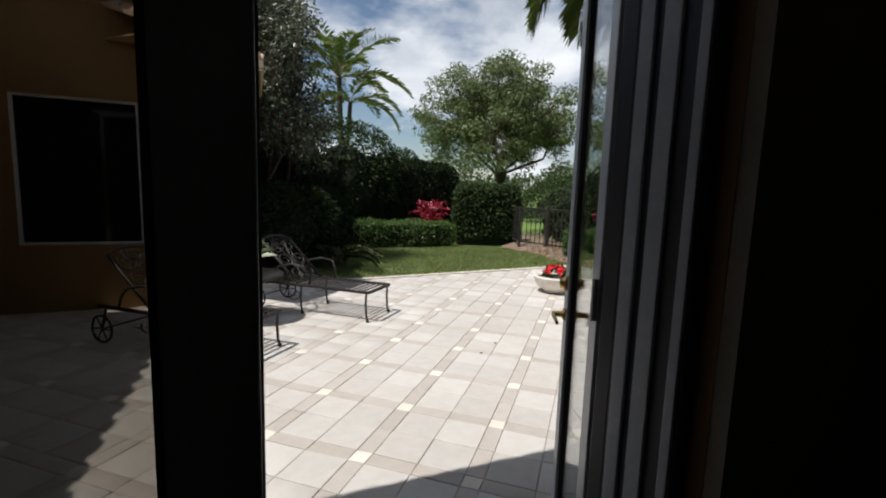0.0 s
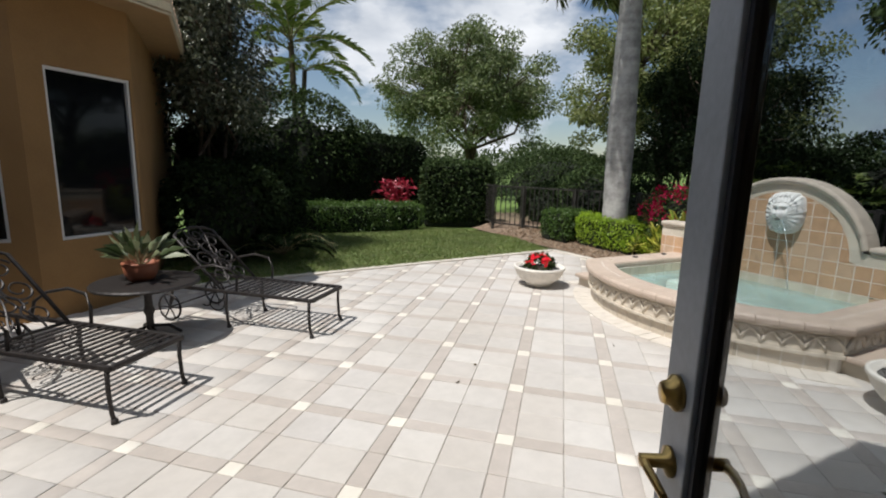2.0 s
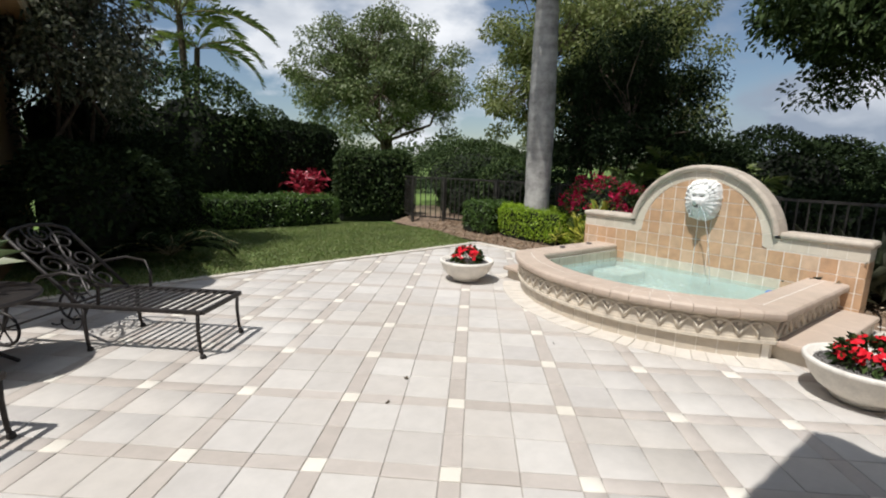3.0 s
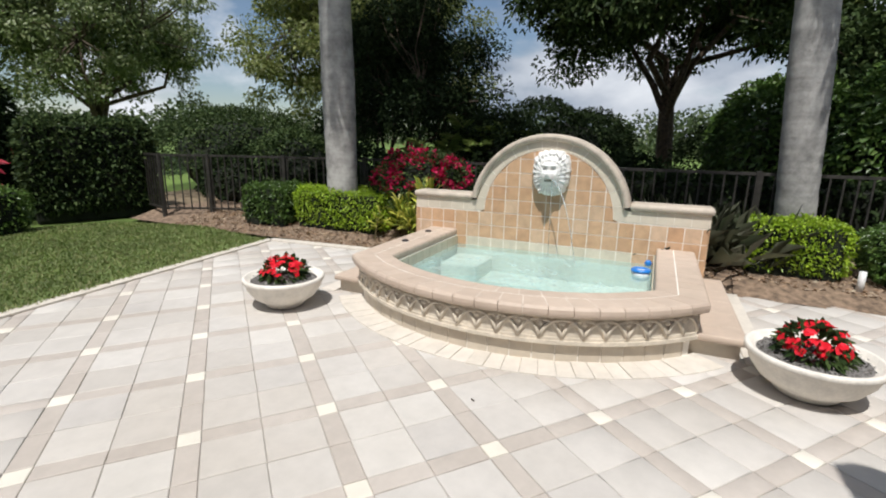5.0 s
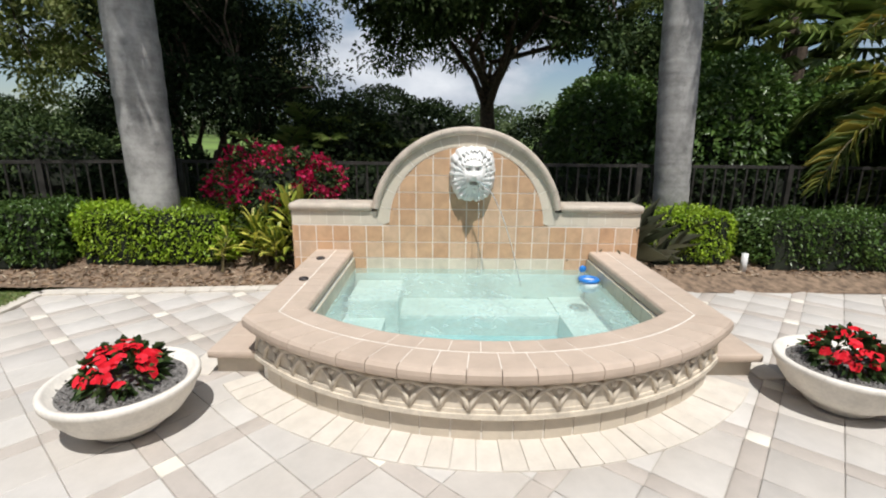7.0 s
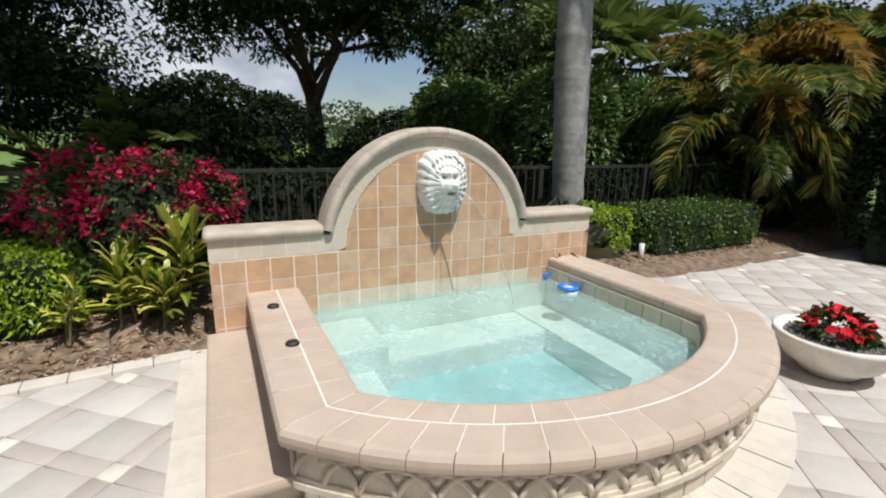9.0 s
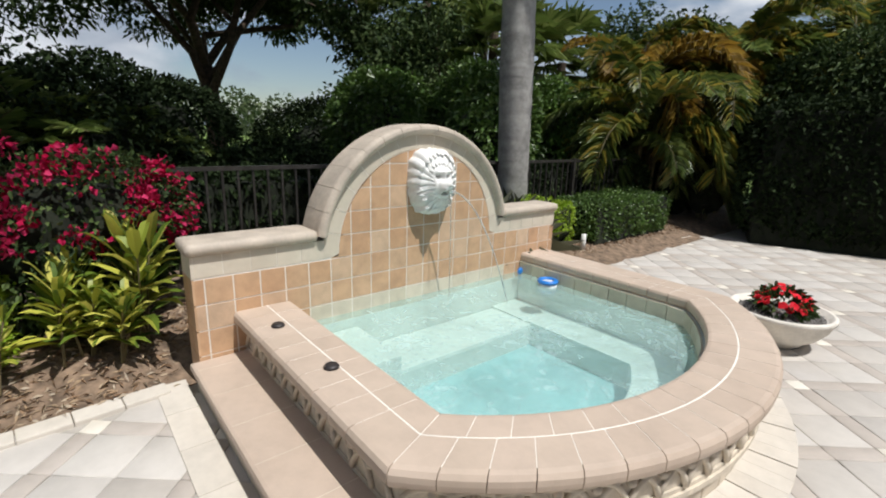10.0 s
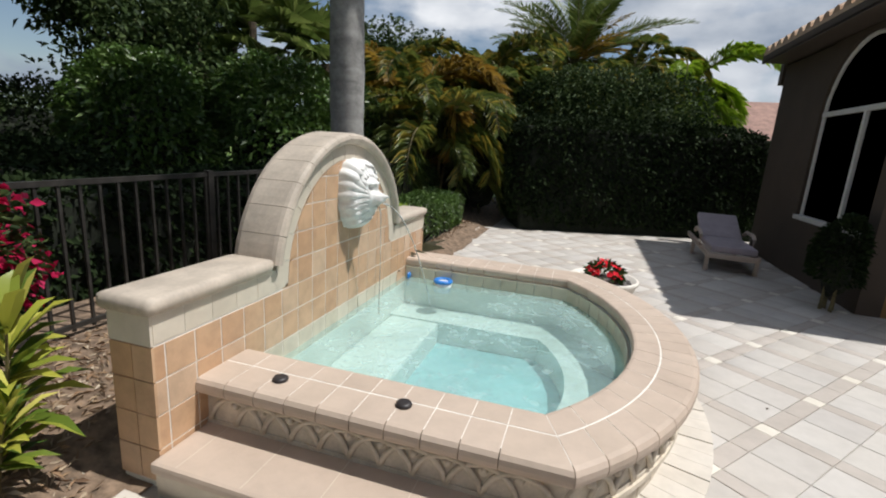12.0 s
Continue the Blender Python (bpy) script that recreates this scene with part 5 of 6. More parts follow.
# ---- cast metal loungers ----
def lounger(m):
    """A slatted chaise on legs and wheels: foot at the origin, head towards +x."""
    top = empty("lounger", m)
    H, W = 0.355, 0.265
    for s3 in (-1, 1):
        part("side_rail", boxbm(0.0, s3 * W - 0.016, H - 0.03, 1.62, s3 * W + 0.016, H, bevel=0.006), "iron", top)
        for x in (0.03, 0.90):
            bm = tube(bmesh.new(), [(x, s3 * W, H - 0.02), (x + 0.006, s3 * W, 0.2), (x - 0.004, s3 * W, 0.06), (x - 0.02, s3 * W, 0.0)], 0.014, 8, 0.012)
            lg = part("leg", bm, "iron", top, smooth=True)
            bm = lathe(bmesh.new(), [(0, 0), (0.022, 0), (0.02, 0.02), (0.012, 0.03), (0, 0.03)], 10, pose(x - 0.02, s3 * W, 0))
            part("foot", bm, "iron", lg)
        pts3 = [(0.78, s3 * W, H), (0.77, s3 * W, 0.48), (0.83, s3 * (W + 0.02), 0.565), (1.0, s3 * (W + 0.03), 0.59), (1.2, s3 * (W + 0.02), 0.545), (1.3, s3 * W, 0.47), (1.34, s3 * W, H)]
        part("armrest", tube(bmesh.new(), pts3, 0.012, 8), "iron", top, smooth=True)
        bm = bmesh.new()
        ring3 = [(1.53 + 0.125 * math.cos(t), s3 * (W + 0.03), 0.135 + 0.125 * math.sin(t)) for t in np.linspace(0, 2 * math.pi, 25)]
        tube(bm, ring3, 0.011, 7, cap=False)
        wheel = part("wheel", bm, "iron", top, smooth=True)
        for t in np.linspace(0, math.pi, 4)[:-1]:
            bm = tube(bmesh.new(), [(1.53 - 0.12 * math.cos(t), s3 * (W + 0.03), 0.135 - 0.12 * math.sin(t)), (1.53 + 0.12 * math.cos(t), s3 * (W + 0.03), 0.135 + 0.12 * math.sin(t))], 0.007, 6)
            part("spoke", bm, "iron", wheel)
        part("wheel_strut", tube(bmesh.new(), [(1.53, s3 * (W + 0.03), 0.135), (1.5, s3 * W, H - 0.02)], 0.013, 7), "iron", top)
        part("scroll", tube(bmesh.new(), [(0.92 + 0.02 * t + 0.07 * math.cos(t) * (1 - t / 14), s3 * W, 0.2 + 0.07 * math.sin(t) * (1 - t / 14)) for t in np.linspace(0, 12, 40)], 0.006, 5), "iron", top)
    part("axle", tube(bmesh.new(), [(1.53, -W - 0.03, 0.135), (1.53, W + 0.03, 0.135)], 0.009, 7), "iron", top)
    part("foot_rail", boxbm(-0.015, -W, H - 0.032, 0.02, W, H + 0.002, bevel=0.008), "iron", top)
    for i in range(13):
        x = 0.075 + i * 0.068
        part("slat", boxbm(x, -W + 0.015, H - 0.014, x + 0.03, W - 0.015, H - 0.004, bevel=0.003), "iron", top)
    # raised back with scrollwork
    ang = radians(43)
    hb = Vector((0.97, 0, H))
    ax, up3 = Vector((math.cos(ang), 0, math.sin(ang))), Vector((-math.sin(ang), 0, math.cos(ang)))

    def bp(u, v, w=0.0):
        return hb + ax * u + Vector((0, v, 0)) + up3 * w

    L3 = 0.76
    outl = [bp(0, -W + 0.02), bp(L3 * 0.9, -W + 0.02), bp(L3 * 0.97, -W * 0.6), bp(L3, 0), bp(L3 * 0.97, W * 0.6), bp(L3 * 0.9, W - 0.02), bp(0, W - 0.02), bp(0, -W + 0.02)]
    back = part("backrest", tube(bmesh.new(), outl, 0.014, 8), "iron", top, smooth=True)
    g = rng(3)
    for u, v, r3, t0 in ((0.14, -0.12, 0.085, 0.0), (0.14, 0.12, 0.085, 2.0), (0.36, -0.13, 0.09, 1.2), (0.36, 0.13, 0.09, 3.6), (0.57, -0.12, 0.085, 5.0), (0.57, 0.12, 0.085, 0.7), (0.25, 0.0, 0.08, 4.1), (0.47, 0.0, 0.085, 2.7), (0.66, 0.0, 0.065, 0.3)):
        pp = [bp(u + r3 * (1.15 - t / 11) * math.cos(t + t0), v + r3 * (1.15 - t / 11) * math.sin(t + t0)) for t in np.linspace(0, 9.5, 34)]
        part("scrollwork", tube(bmesh.new(), pp, 0.009, 5, 0.006), "iron", back)
    for v in (-0.06, 0.06):
        part("vine_bar", tube(bmesh.new(), [bp(L3 * t, v + 0.05 * math.sin(t * 7 + v * 30)) for t in np.linspace(0, 0.98, 16)], 0.008, 5), "iron", back)
    return tagged(top, "dark cast-metal slatted lounger with scrollwork back", "lounger", "cast metal loungers")


lg1 = lounger(pose(0.23, 3.36, 0.002, 0, 0, 140.3))
copy_thing(lg1, pose(1.54, 4.30, 0.002, 0, 0, 138.5))

tb = empty("side_table", pose(0.09, 4.60, 0.002))
bm = lathe(bmesh.new(), [(0, 0.50), (0.38, 0.50), (0.40, 0.495), (0.405, 0.51), (0.395, 0.522), (0, 0.522)], 40)
part("table_top", bm, "iron", tb, "", False)
part("pedestal", lathe(bmesh.new(), [(0, 0.5), (0.06, 0.5), (0.03, 0.46), (0.032, 0.3), (0.045, 0.26), (0.03, 0.22), (0.03, 0.08), (0.05, 0.05), (0, 0.05)], 16), "iron", tb, "", True)
for i in range(4):
    a = 0.4 + i * math.pi / 2
    part("leg", tube(bmesh.new(), [(0.03 * math.cos(a), 0.03 * math.sin(a), 0.12), (0.14 * math.cos(a), 0.14 * math.sin(a), 0.1), (0.24 * math.cos(a), 0.24 * math.sin(a), 0.012)], 0.014, 7), "iron", tb)
tagged(tb, "round dark cast-metal side table between the loungers", "side table")
pt = empty("potted_plant", pose(0.05, 4.66, 0.524))
part("pot", lathe(bmesh.new(), [(0, 0), (0.09, 0), (0.12, 0.05), (0.135, 0.12), (0.128, 0.135), (0.14, 0.14), (0.138, 0.155), (0.115, 0.155), (0.11, 0.13), (0, 0.125)], 28), "clay", pt, "glossy terracotta bowl pot", True)
g = rng(8)
n = 64
a = g.uniform(0, 6.283, n)
el2 = g.uniform(0.35, 1.45, n)
d = np.stack([np.cos(a) * np.cos(el2), np.sin(a) * np.cos(el2), np.sin(el2)], 1)
leaf_mesh("foliage", np.stack([0.05 * np.cos(a), 0.05 * np.sin(a), np.full(n, 0.14)], 1) + d * 0.1, d, 0.24, 0.055, "pale_leaf", pt, 8, 0.25)
leaf_mesh("spathe", np.array([[0, 0.01, 0.3]]), np.array([[0.05, 0.05, 1.0]]), 0.19, 0.07, "pale_leaf", pt, 9, 0.0)
bm = bmesh.new()
for i in range(10):
    tube(bm, [(0, 0, 0.12), tuple(0.12 * d[i] + np.array([0, 0, 0.14]))], 0.005, 4)
part("stem", bm, "twig", pt)
tagged(pt, "leafy pale-green plant in a terracotta pot on the table", "potted plant")

# cushioned lounger in the shade of the house
cl = empty("cushioned_lounger", pose(2.99, -0.93, 0.004, 0, 0, -93))
for s3 in (-1, 1):
    for x in (0.04, 1.25):
        part("leg", boxbm(x, s3 * 0.30 - 0.025, 0, x + 0.06, s3 * 0.30 + 0.025, 0.27, bevel=0.012), "resin", cl)
    part("side_rail", boxbm(0.0, s3 * 0.30 - 0.022, 0.2, 1.9, s3 * 0.30 + 0.022, 0.27, bevel=0.012), "resin", cl)
    part("armrest", tube(bmesh.new(), [(0.55, s3 * 0.33, 0.26), (0.55, s3 * 0.34, 0.42), (0.65, s3 * 0.34, 0.46), (1.0, s3 * 0.34, 0.46), (1.1, s3 * 0.33, 0.4)], 0.026, 8), "resin", cl, smooth=True)
part("foot_rail", boxbm(-0.02, -0.3, 0.19, 0.03, 0.3, 0.26, bevel=0.012), "resin", cl)
part("seat_cushion", boxbm(0.02, -0.28, 0.27, 0.98, 0.28, 0.36, bevel=0.03), "cloth", cl, "grey mauve seat cushion")
part("back_cushion", boxbm(0, -0.28, 0, 0.68, 0.28, 0.09, bevel=0.03, m=pose(0.95, 0, 0.285, 0, -25, 0)), "cloth", cl, "grey mauve raised back cushion")
tagged(cl, "beige resin lounger with grey-mauve cushions in the shade", "lounger")


# ---- kerb stones along lawn and bed ----
kerb = empty("kerb", pose(0, 0, 0))
line = [(-0.9, 6.31), (6.42, 7.03), (6.50, 5.9), (6.62, 4.96), (6.75, 4.86)]
line2 = [(6.80, 1.50), (6.95, 0.9), (6.93, -0.2), (6.82, -2.25)]
for ln in (line[:2], [(6.42, 7.03), (6.62, 4.90)], line2[:2], line2[1:3], line2[2:]):
    a, b = Vector((*ln[0], 0)), Vector((*ln[1], 0))
    dd = (b - a).normalized()
    n2 = Vector((-dd.y, dd.x, 0))
    n = max(1, round((b - a).length / 0.21))
    m = Matrix(((dd.x, n2.x, 0, a.x), (dd.y, n2.y, 0, a.y), (0, 0, 1, 0), (0, 0, 0, 1)))
    st = (b - a).length / n
    for i in range(n):
        part("kerb_stone", boxbm(i * st + 0.0015, -0.06, -0.05, (i + 1) * st - 0.0015, 0.06, 0.022, bevel=0.008, m=m), "border", kerb)
tagged(kerb, "row of pale cream kerb stones edging the paving", "kerb", kind="structure")


# ---- fence with gate ----
def fence_run(a, b, z=0.1, h=1.02, label="black metal picket fence behind the planting bed"):
    a, b = Vector((*a, z)), Vector((*b, z))
    top = empty("metal_fence", pose(a.x, a.y, z))
    dd = b - a
    ln = dd.length
    dd = dd.normalized()
    ang = math.atan2(dd.y, dd.x)
    m = pose(0, 0, 0, 0, 0, math.degrees(ang))
    for zz, hh in ((h - 0.03, 0.035), (0.08, 0.03)):
        part("rail", boxbm(0, -0.015, zz, ln, 0.015, zz + hh, m=m), "fence", top)
    n = max(1, round(ln / 1.8))
    for i in range(n + 1):
        x = ln * i / n
        part("post", boxbm(x - 0.028, -0.028, -0.1, x + 0.028, 0.028, h + 0.02, m=m), "fence", top)
    npk = int(ln / 0.125)
    base = None
    for i in range(npk):
        x = ln * (i + 0.5) / npk
        if base is None:
            base = part("picket", boxbm(-0.009, -0.009, 0.06, 0.009, 0.009, h - 0.015), "fence", top)
            base.location = m @ Vector((x, 0, 0))
            base.rotation_euler = (0, 0, ang)
        else:
            o = new("picket", base.data)
            o.parent = top
            o.location = m @ Vector((x, 0, 0))
            o.rotation_euler = (0, 0, ang)
    return tagged(top, label, "fence", "fence runs")


fence_run((8.02, -2.6), (8.02, 6.5))
fence_run((8.02, 6.5), (7.25, 9.2))
fence_run((6.87, 9.92), (7.75, 12.9))
fence_run((7.75, 12.9), (4.4, 14.0))
gate = fence_run((7.25, 9.2), (6.87, 9.92), label="narrow black metal garden gate in the fence")
gate.name = "garden_gate"
gate["category"] = "gate"
del gate["group"]

# ---- royal palms by the spa ----
def royal_palm(x, y, r, seed, lean):
    top = empty("royal_palm", pose(x, y, 0.08))
    bm = bmesh.new()
    prof = [(0, r * 1.12), (0.25, r * 1.02), (1.0, r), (2.2, r * 1.06), (3.6, r * 0.95), (5.2, r * 0.72), (6.4, r * 0.6)]
    rows = []
    nseg = 22
    zs = np.linspace(0, 6.4, 60)
    for z in zs:
        rad = np.interp(z, [p[0] for p in prof], [p[1] for p in prof]) * (1 + 0.012 * math.sin(z * 31) + 0.01 * math.sin(z * 17 + 1))
        rows.append([bm.verts.new((lean[0] * z + rad * math.cos(2 * math.pi * q / nseg), lean[1] * z + rad * math.sin(2 * math.pi * q / nseg), z - 0.1)) for q in range(nseg)])
    for ra, rb in zip(rows, rows[1:]):
        for q in range(nseg):
            bm.faces.new((ra[q], ra[(q + 1) % nseg], rb[(q + 1) % nseg], rb[q]))
    part("trunk", bm, "palm_trunk", top, "smooth pale grey trunk", True)
    c = (lean[0] * 6.4, lean[1] * 6.4, 6.3)
    part("crownshaft", tube(bmesh.new(), [c, (c[0], c[1], c[2] + 0.5), (c[0], c[1], c[2] + 1.1)], r * 0.62, 14, r * 0.3), "lime_leaf", top, "smooth green crownshaft", True)
    palm_crown(top, (c[0], c[1], c[2] + 0.7), 17, 3.4, 0.75, 90, 0.014, "palm_leaf", seed, el=(-0.5, 1.1), arch=1.6, droop=0.6)
    return tagged(top, "tall royal palm with a smooth grey trunk", "palm tree", "royal palms behind the spa")


royal_palm(7.34, 6.42, 0.225, 21, (-0.006, 0.01))
royal_palm(7.94, 0.61, 0.195, 22, (-0.02, 0.068))

# ---- planting along the bed ----
hedge("lime_hedge", 7.02, 5.55, 7.72, 7.2, 0.70, 11000, 0.045, "lime_leaf", "clipped lime-green hedge round the palm's foot", 31, 0.1)
hedge("green_hedge", 6.92, 7.22, 7.66, 8.15, 0.72, 7000, 0.05, "hedge_leaf", "dark green clipped shrub beside the lime hedge", 32, 0.08)
hedge("lime_hedge", 7.15, 0.28, 7.75, 1.2, 0.70, 7000, 0.045, "lime_leaf", "clipped lime-green hedge beside the fountain wall", 33, 0.12)
hedge("green_hedge", 7.02, -2.1, 7.75, 0.15, 0.68, 14000, 0.045, "hedge_leaf", "low clipped green box hedge along the kerb", 34, 0.1)
tagged(part("pvc_pipe", tube(bmesh.new(), [(7.06, 0.24, 0.06), (7.06, 0.24, 0.28)], 0.03, 12), "pipe", smooth=True), "short white plastic pipe standing in the mulch", "pipe")

bg = bush("bougainvillea", (7.62, 5.2, 0.72), (0.44, 0.8, 0.58), 5200, 0.06, "dark_leaf", "bougainvillea bush covered in magenta bracts", seed=41, z_floor=0.12, core=True)
g = rng(42)
ps, ds = [], []
for i in range(62):
    dd = unit(np.array([-abs(g.normal()) - 0.1 if i % 3 else g.normal(), g.normal(), abs(g.normal()) * 0.8]))
    c = np.array([0, 0, 0.6]) + dd * np.array([0.44, 0.78, 0.6]) * g.uniform(0.85, 1.08)
    n = 24
    q = unit(g.normal(size=(n, 3)))
    ps.append(c + q * g.uniform(0, 0.075, (n, 1)))
    ds.append(q + 0.4 * g.normal(size=(n, 3)))
leaf_mesh("blossom_mass", np.concatenate(ps), np.concatenate(ds), 0.05, 0.042, "magenta_petal", bg, 43, 0.1, "magenta papery bracts")


def croton(x, y, n, size, seed, z=0.1):
    top = empty("croton", pose(x, y, z))
    g = rng(seed)
    lv2, lf2 = [], []
    bm = bmesh.new()
    for s4 in range(max(1, n // 9)):
        ang0 = g.uniform(0, 6.28)
        tip = np.array([0.1 * math.cos(ang0), 0.1 * math.sin(ang0), size * g.uniform(0.5, 0.95)])
        tube(bm, [(0.02 * math.cos(ang0), 0.02 * math.sin(ang0), -0.03), tuple(tip * 0.6), tuple(tip)], 0.009, 5, 0.005)
        for i in range(16):
            t = 0.3 + 0.7 * i / 16
            p = tip * t
            a = i * 2.4 + ang0
            el3 = 0.25 + 1.0 * i / 16
            d = np.array([math.cos(a) * math.cos(el3), math.sin(a) * math.cos(el3), math.sin(el3)])
            sd = np.array([-math.sin(a), math.cos(a), 0])
            ll, ww = size * g.uniform(0.32, 0.5), size * 0.046
            m1, m2, e = p + d * ll * 0.35, p + d * ll * 0.7 - np.array([0, 0, ll * 0.06]), p + d * ll - np.array([0, 0, ll * 0.22])
            fold = np.array([0, 0, ww * 0.4])
            for sg in (-1, 1):
                b = len(lv2)
                lv2 += [p, m1 + sg * sd * ww + fold, m2 + sg * sd * ww * 0.85 + fold, e, m2, m1]
                lf2 += [(b, b + 1, b + 5), (b + 5, b + 1, b + 2), (b + 5, b + 2, b + 4), (b + 4, b + 2, b + 3)]
    part("stem", bm, "twig", top)
    rawmesh("foliage", lv2, lf2, "croton_leaf", top)
    return tagged(top, "croton with long yellow and green striped leaves", "croton", "crotons beside the wall")


croton(7.02, 5.34, 18, 0.62, 51)
croton(6.98, 5.08, 27, 0.5, 52)
croton(7.12, 4.93, 36, 0.78, 53)
croton(7.28, 5.16, 36, 0.66, 54)
croton(7.1, 5.22, 36, 0.55, 56)
croton(6.92, 5.62, 18, 0.4, 55)

# strappy plants behind the wall's far shoulder
gs = empty("strappy_grass", pose(7.3, 1.62, 0.12))
g = rng(57)
n = 420
a, el3 = g.uniform(0, 6.283, n), g.uniform(0.5, 1.45, n)
d = np.stack([np.cos(a) * np.cos(el3), np.sin(a) * np.cos(el3), np.sin(el3)], 1)
leaf_mesh("foliage", np.stack([g.normal(0, 0.16, n), g.normal(0, 0.3, n), np.full(n, 0.0)], 1) + d * 0.15, d, 0.75, 0.02, "olive_leaf", gs, 58, 0.3)
tagged(gs, "dark strap-leaved grass clump behind the fountain wall", "grass clump")

# ---- lawn side ----
hedge("low_hedge", 1.7, 10.25, 5.2, 11.15, 0.68, 13000, 0.055, "hedge_leaf", "low dark green hedge along the back of the lawn", 61)
hedge("clipped_bush", 5.68, 10.85, 7.62, 12.25, 1.72, 12000, 0.085, "dark_leaf", "large clipped boxy bush of dark green leaves", 62, turn=-22, category="bush")
ti = empty("ti_plants", pose(4.95, 11.72, 0.0))
g = rng(63)
n = 260
a, el3 = g.uniform(0, 6.283, n), g.uniform(0.2, 1.3, n)
d = np.stack([np.cos(a) * np.cos(el3), np.sin(a) * np.cos(el3), np.sin(el3)], 1)
leaf_mesh("foliage", np.stack([g.normal(0, 0.2, n), g.normal(0, 0.16, n), g.uniform(0.4, 1.1, n)], 1), d, 0.27, 0.06, "pink_leaf", ti, 64, 0.3)
bm = bmesh.new()
for i in range(9):
    tube(bm, [(0.05 * i - 0.22, 0.05 * (i % 3), -0.05), (0.05 * i - 0.22, 0.05 * (i % 3), 0.8)], 0.012, 5)
part("stem", bm, "twig", ti)
tagged(ti, "pink-red ti plants behind the low hedge", "shrub")
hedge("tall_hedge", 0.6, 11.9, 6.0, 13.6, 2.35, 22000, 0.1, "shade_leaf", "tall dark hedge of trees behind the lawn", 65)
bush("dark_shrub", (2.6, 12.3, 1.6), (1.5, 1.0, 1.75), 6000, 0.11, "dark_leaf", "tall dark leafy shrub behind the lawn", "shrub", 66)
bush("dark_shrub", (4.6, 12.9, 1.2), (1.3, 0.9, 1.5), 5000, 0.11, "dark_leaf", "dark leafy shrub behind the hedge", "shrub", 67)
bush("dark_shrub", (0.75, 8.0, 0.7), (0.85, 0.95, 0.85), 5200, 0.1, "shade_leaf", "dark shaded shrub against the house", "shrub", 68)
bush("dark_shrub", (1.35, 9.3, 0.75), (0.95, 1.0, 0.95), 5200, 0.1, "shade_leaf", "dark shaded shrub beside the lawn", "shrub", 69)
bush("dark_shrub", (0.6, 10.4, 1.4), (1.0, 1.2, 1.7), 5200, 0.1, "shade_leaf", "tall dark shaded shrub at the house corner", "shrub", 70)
tree("silver_tree", (0.6, 9.2, 0.0), 6.2, (0.62, 9.0, 3.2), (0.95, 1.1, 2.3), 34000, 0.085, "olive_leaf", "tree with small silvery leaves beside the house", 71, 0.09, 60, 0.8, 0.16)

# low fern-like palm in the shade
fern = empty("fern_palm", pose(1.55, 7.6, 0.0))
palm_crown(fern, (0, 0, 0.12), 16, 1.15, 0.22, 30, 0.012, "shade_leaf", 73, el=(0.3, 1.2), arch=1.5, droop=0.3)
tagged(fern, "dark fern-like palm at the lawn's shaded edge", "fern")

# ---- beyond the fence ----
tree("oak_tree", (12.1, 20.6, 0.2), 9.0, (12.1, 20.4, 4.8), (4.4, 4.3, 3.2), 60000, 0.15, "oak_leaf", "broad live oak on the golf course", 81, 0.27, 240, 0.84, 0.17, tuft=(0.1, 0.2), under=0.75)
tree("oak_tree", (16.5, 2.0, -0.05), 9.5, (16.2, 1.8, 5.5), (4.4, 4.6, 3.2), 70000, 0.17, "dark_leaf", "large dark oak beyond the fence", 82, 0.27, 210, 0.82, 0.3, tuft=(0.1, 0.26), under=0.7)
tree("yellowish_tree", (13.8, 10.8, -0.05), 8.0, (14.2, 10.6, 4.6), (3.4, 4.3, 3.1), 60000, 0.13, "yellow_leaf", "thin-crowned tree with yellowish leaves", 83, 0.16, 190, 0.88, 0.22, tuft=(0.11, 0.22), under=0.75)
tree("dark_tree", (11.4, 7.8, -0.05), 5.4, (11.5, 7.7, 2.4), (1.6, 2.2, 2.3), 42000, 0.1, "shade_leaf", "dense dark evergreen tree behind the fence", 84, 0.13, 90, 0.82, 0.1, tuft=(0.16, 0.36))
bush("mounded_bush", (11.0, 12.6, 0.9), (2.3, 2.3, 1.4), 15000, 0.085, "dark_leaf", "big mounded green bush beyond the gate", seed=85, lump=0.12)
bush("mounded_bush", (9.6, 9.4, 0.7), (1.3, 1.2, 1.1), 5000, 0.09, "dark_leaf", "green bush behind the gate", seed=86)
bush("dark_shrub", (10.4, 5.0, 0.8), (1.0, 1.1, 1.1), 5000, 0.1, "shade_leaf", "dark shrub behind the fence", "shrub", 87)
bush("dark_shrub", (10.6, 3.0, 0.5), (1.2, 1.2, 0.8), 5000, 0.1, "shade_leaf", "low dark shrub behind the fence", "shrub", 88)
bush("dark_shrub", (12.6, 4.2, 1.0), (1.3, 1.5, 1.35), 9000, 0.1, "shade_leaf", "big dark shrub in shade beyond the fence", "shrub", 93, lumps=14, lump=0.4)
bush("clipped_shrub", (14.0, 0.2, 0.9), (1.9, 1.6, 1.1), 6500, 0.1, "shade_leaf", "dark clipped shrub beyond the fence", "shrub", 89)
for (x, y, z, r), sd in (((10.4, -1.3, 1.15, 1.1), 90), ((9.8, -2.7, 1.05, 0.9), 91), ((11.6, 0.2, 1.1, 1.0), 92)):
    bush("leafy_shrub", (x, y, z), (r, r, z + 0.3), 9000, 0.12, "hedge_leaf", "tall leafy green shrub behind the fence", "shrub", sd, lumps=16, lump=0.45)
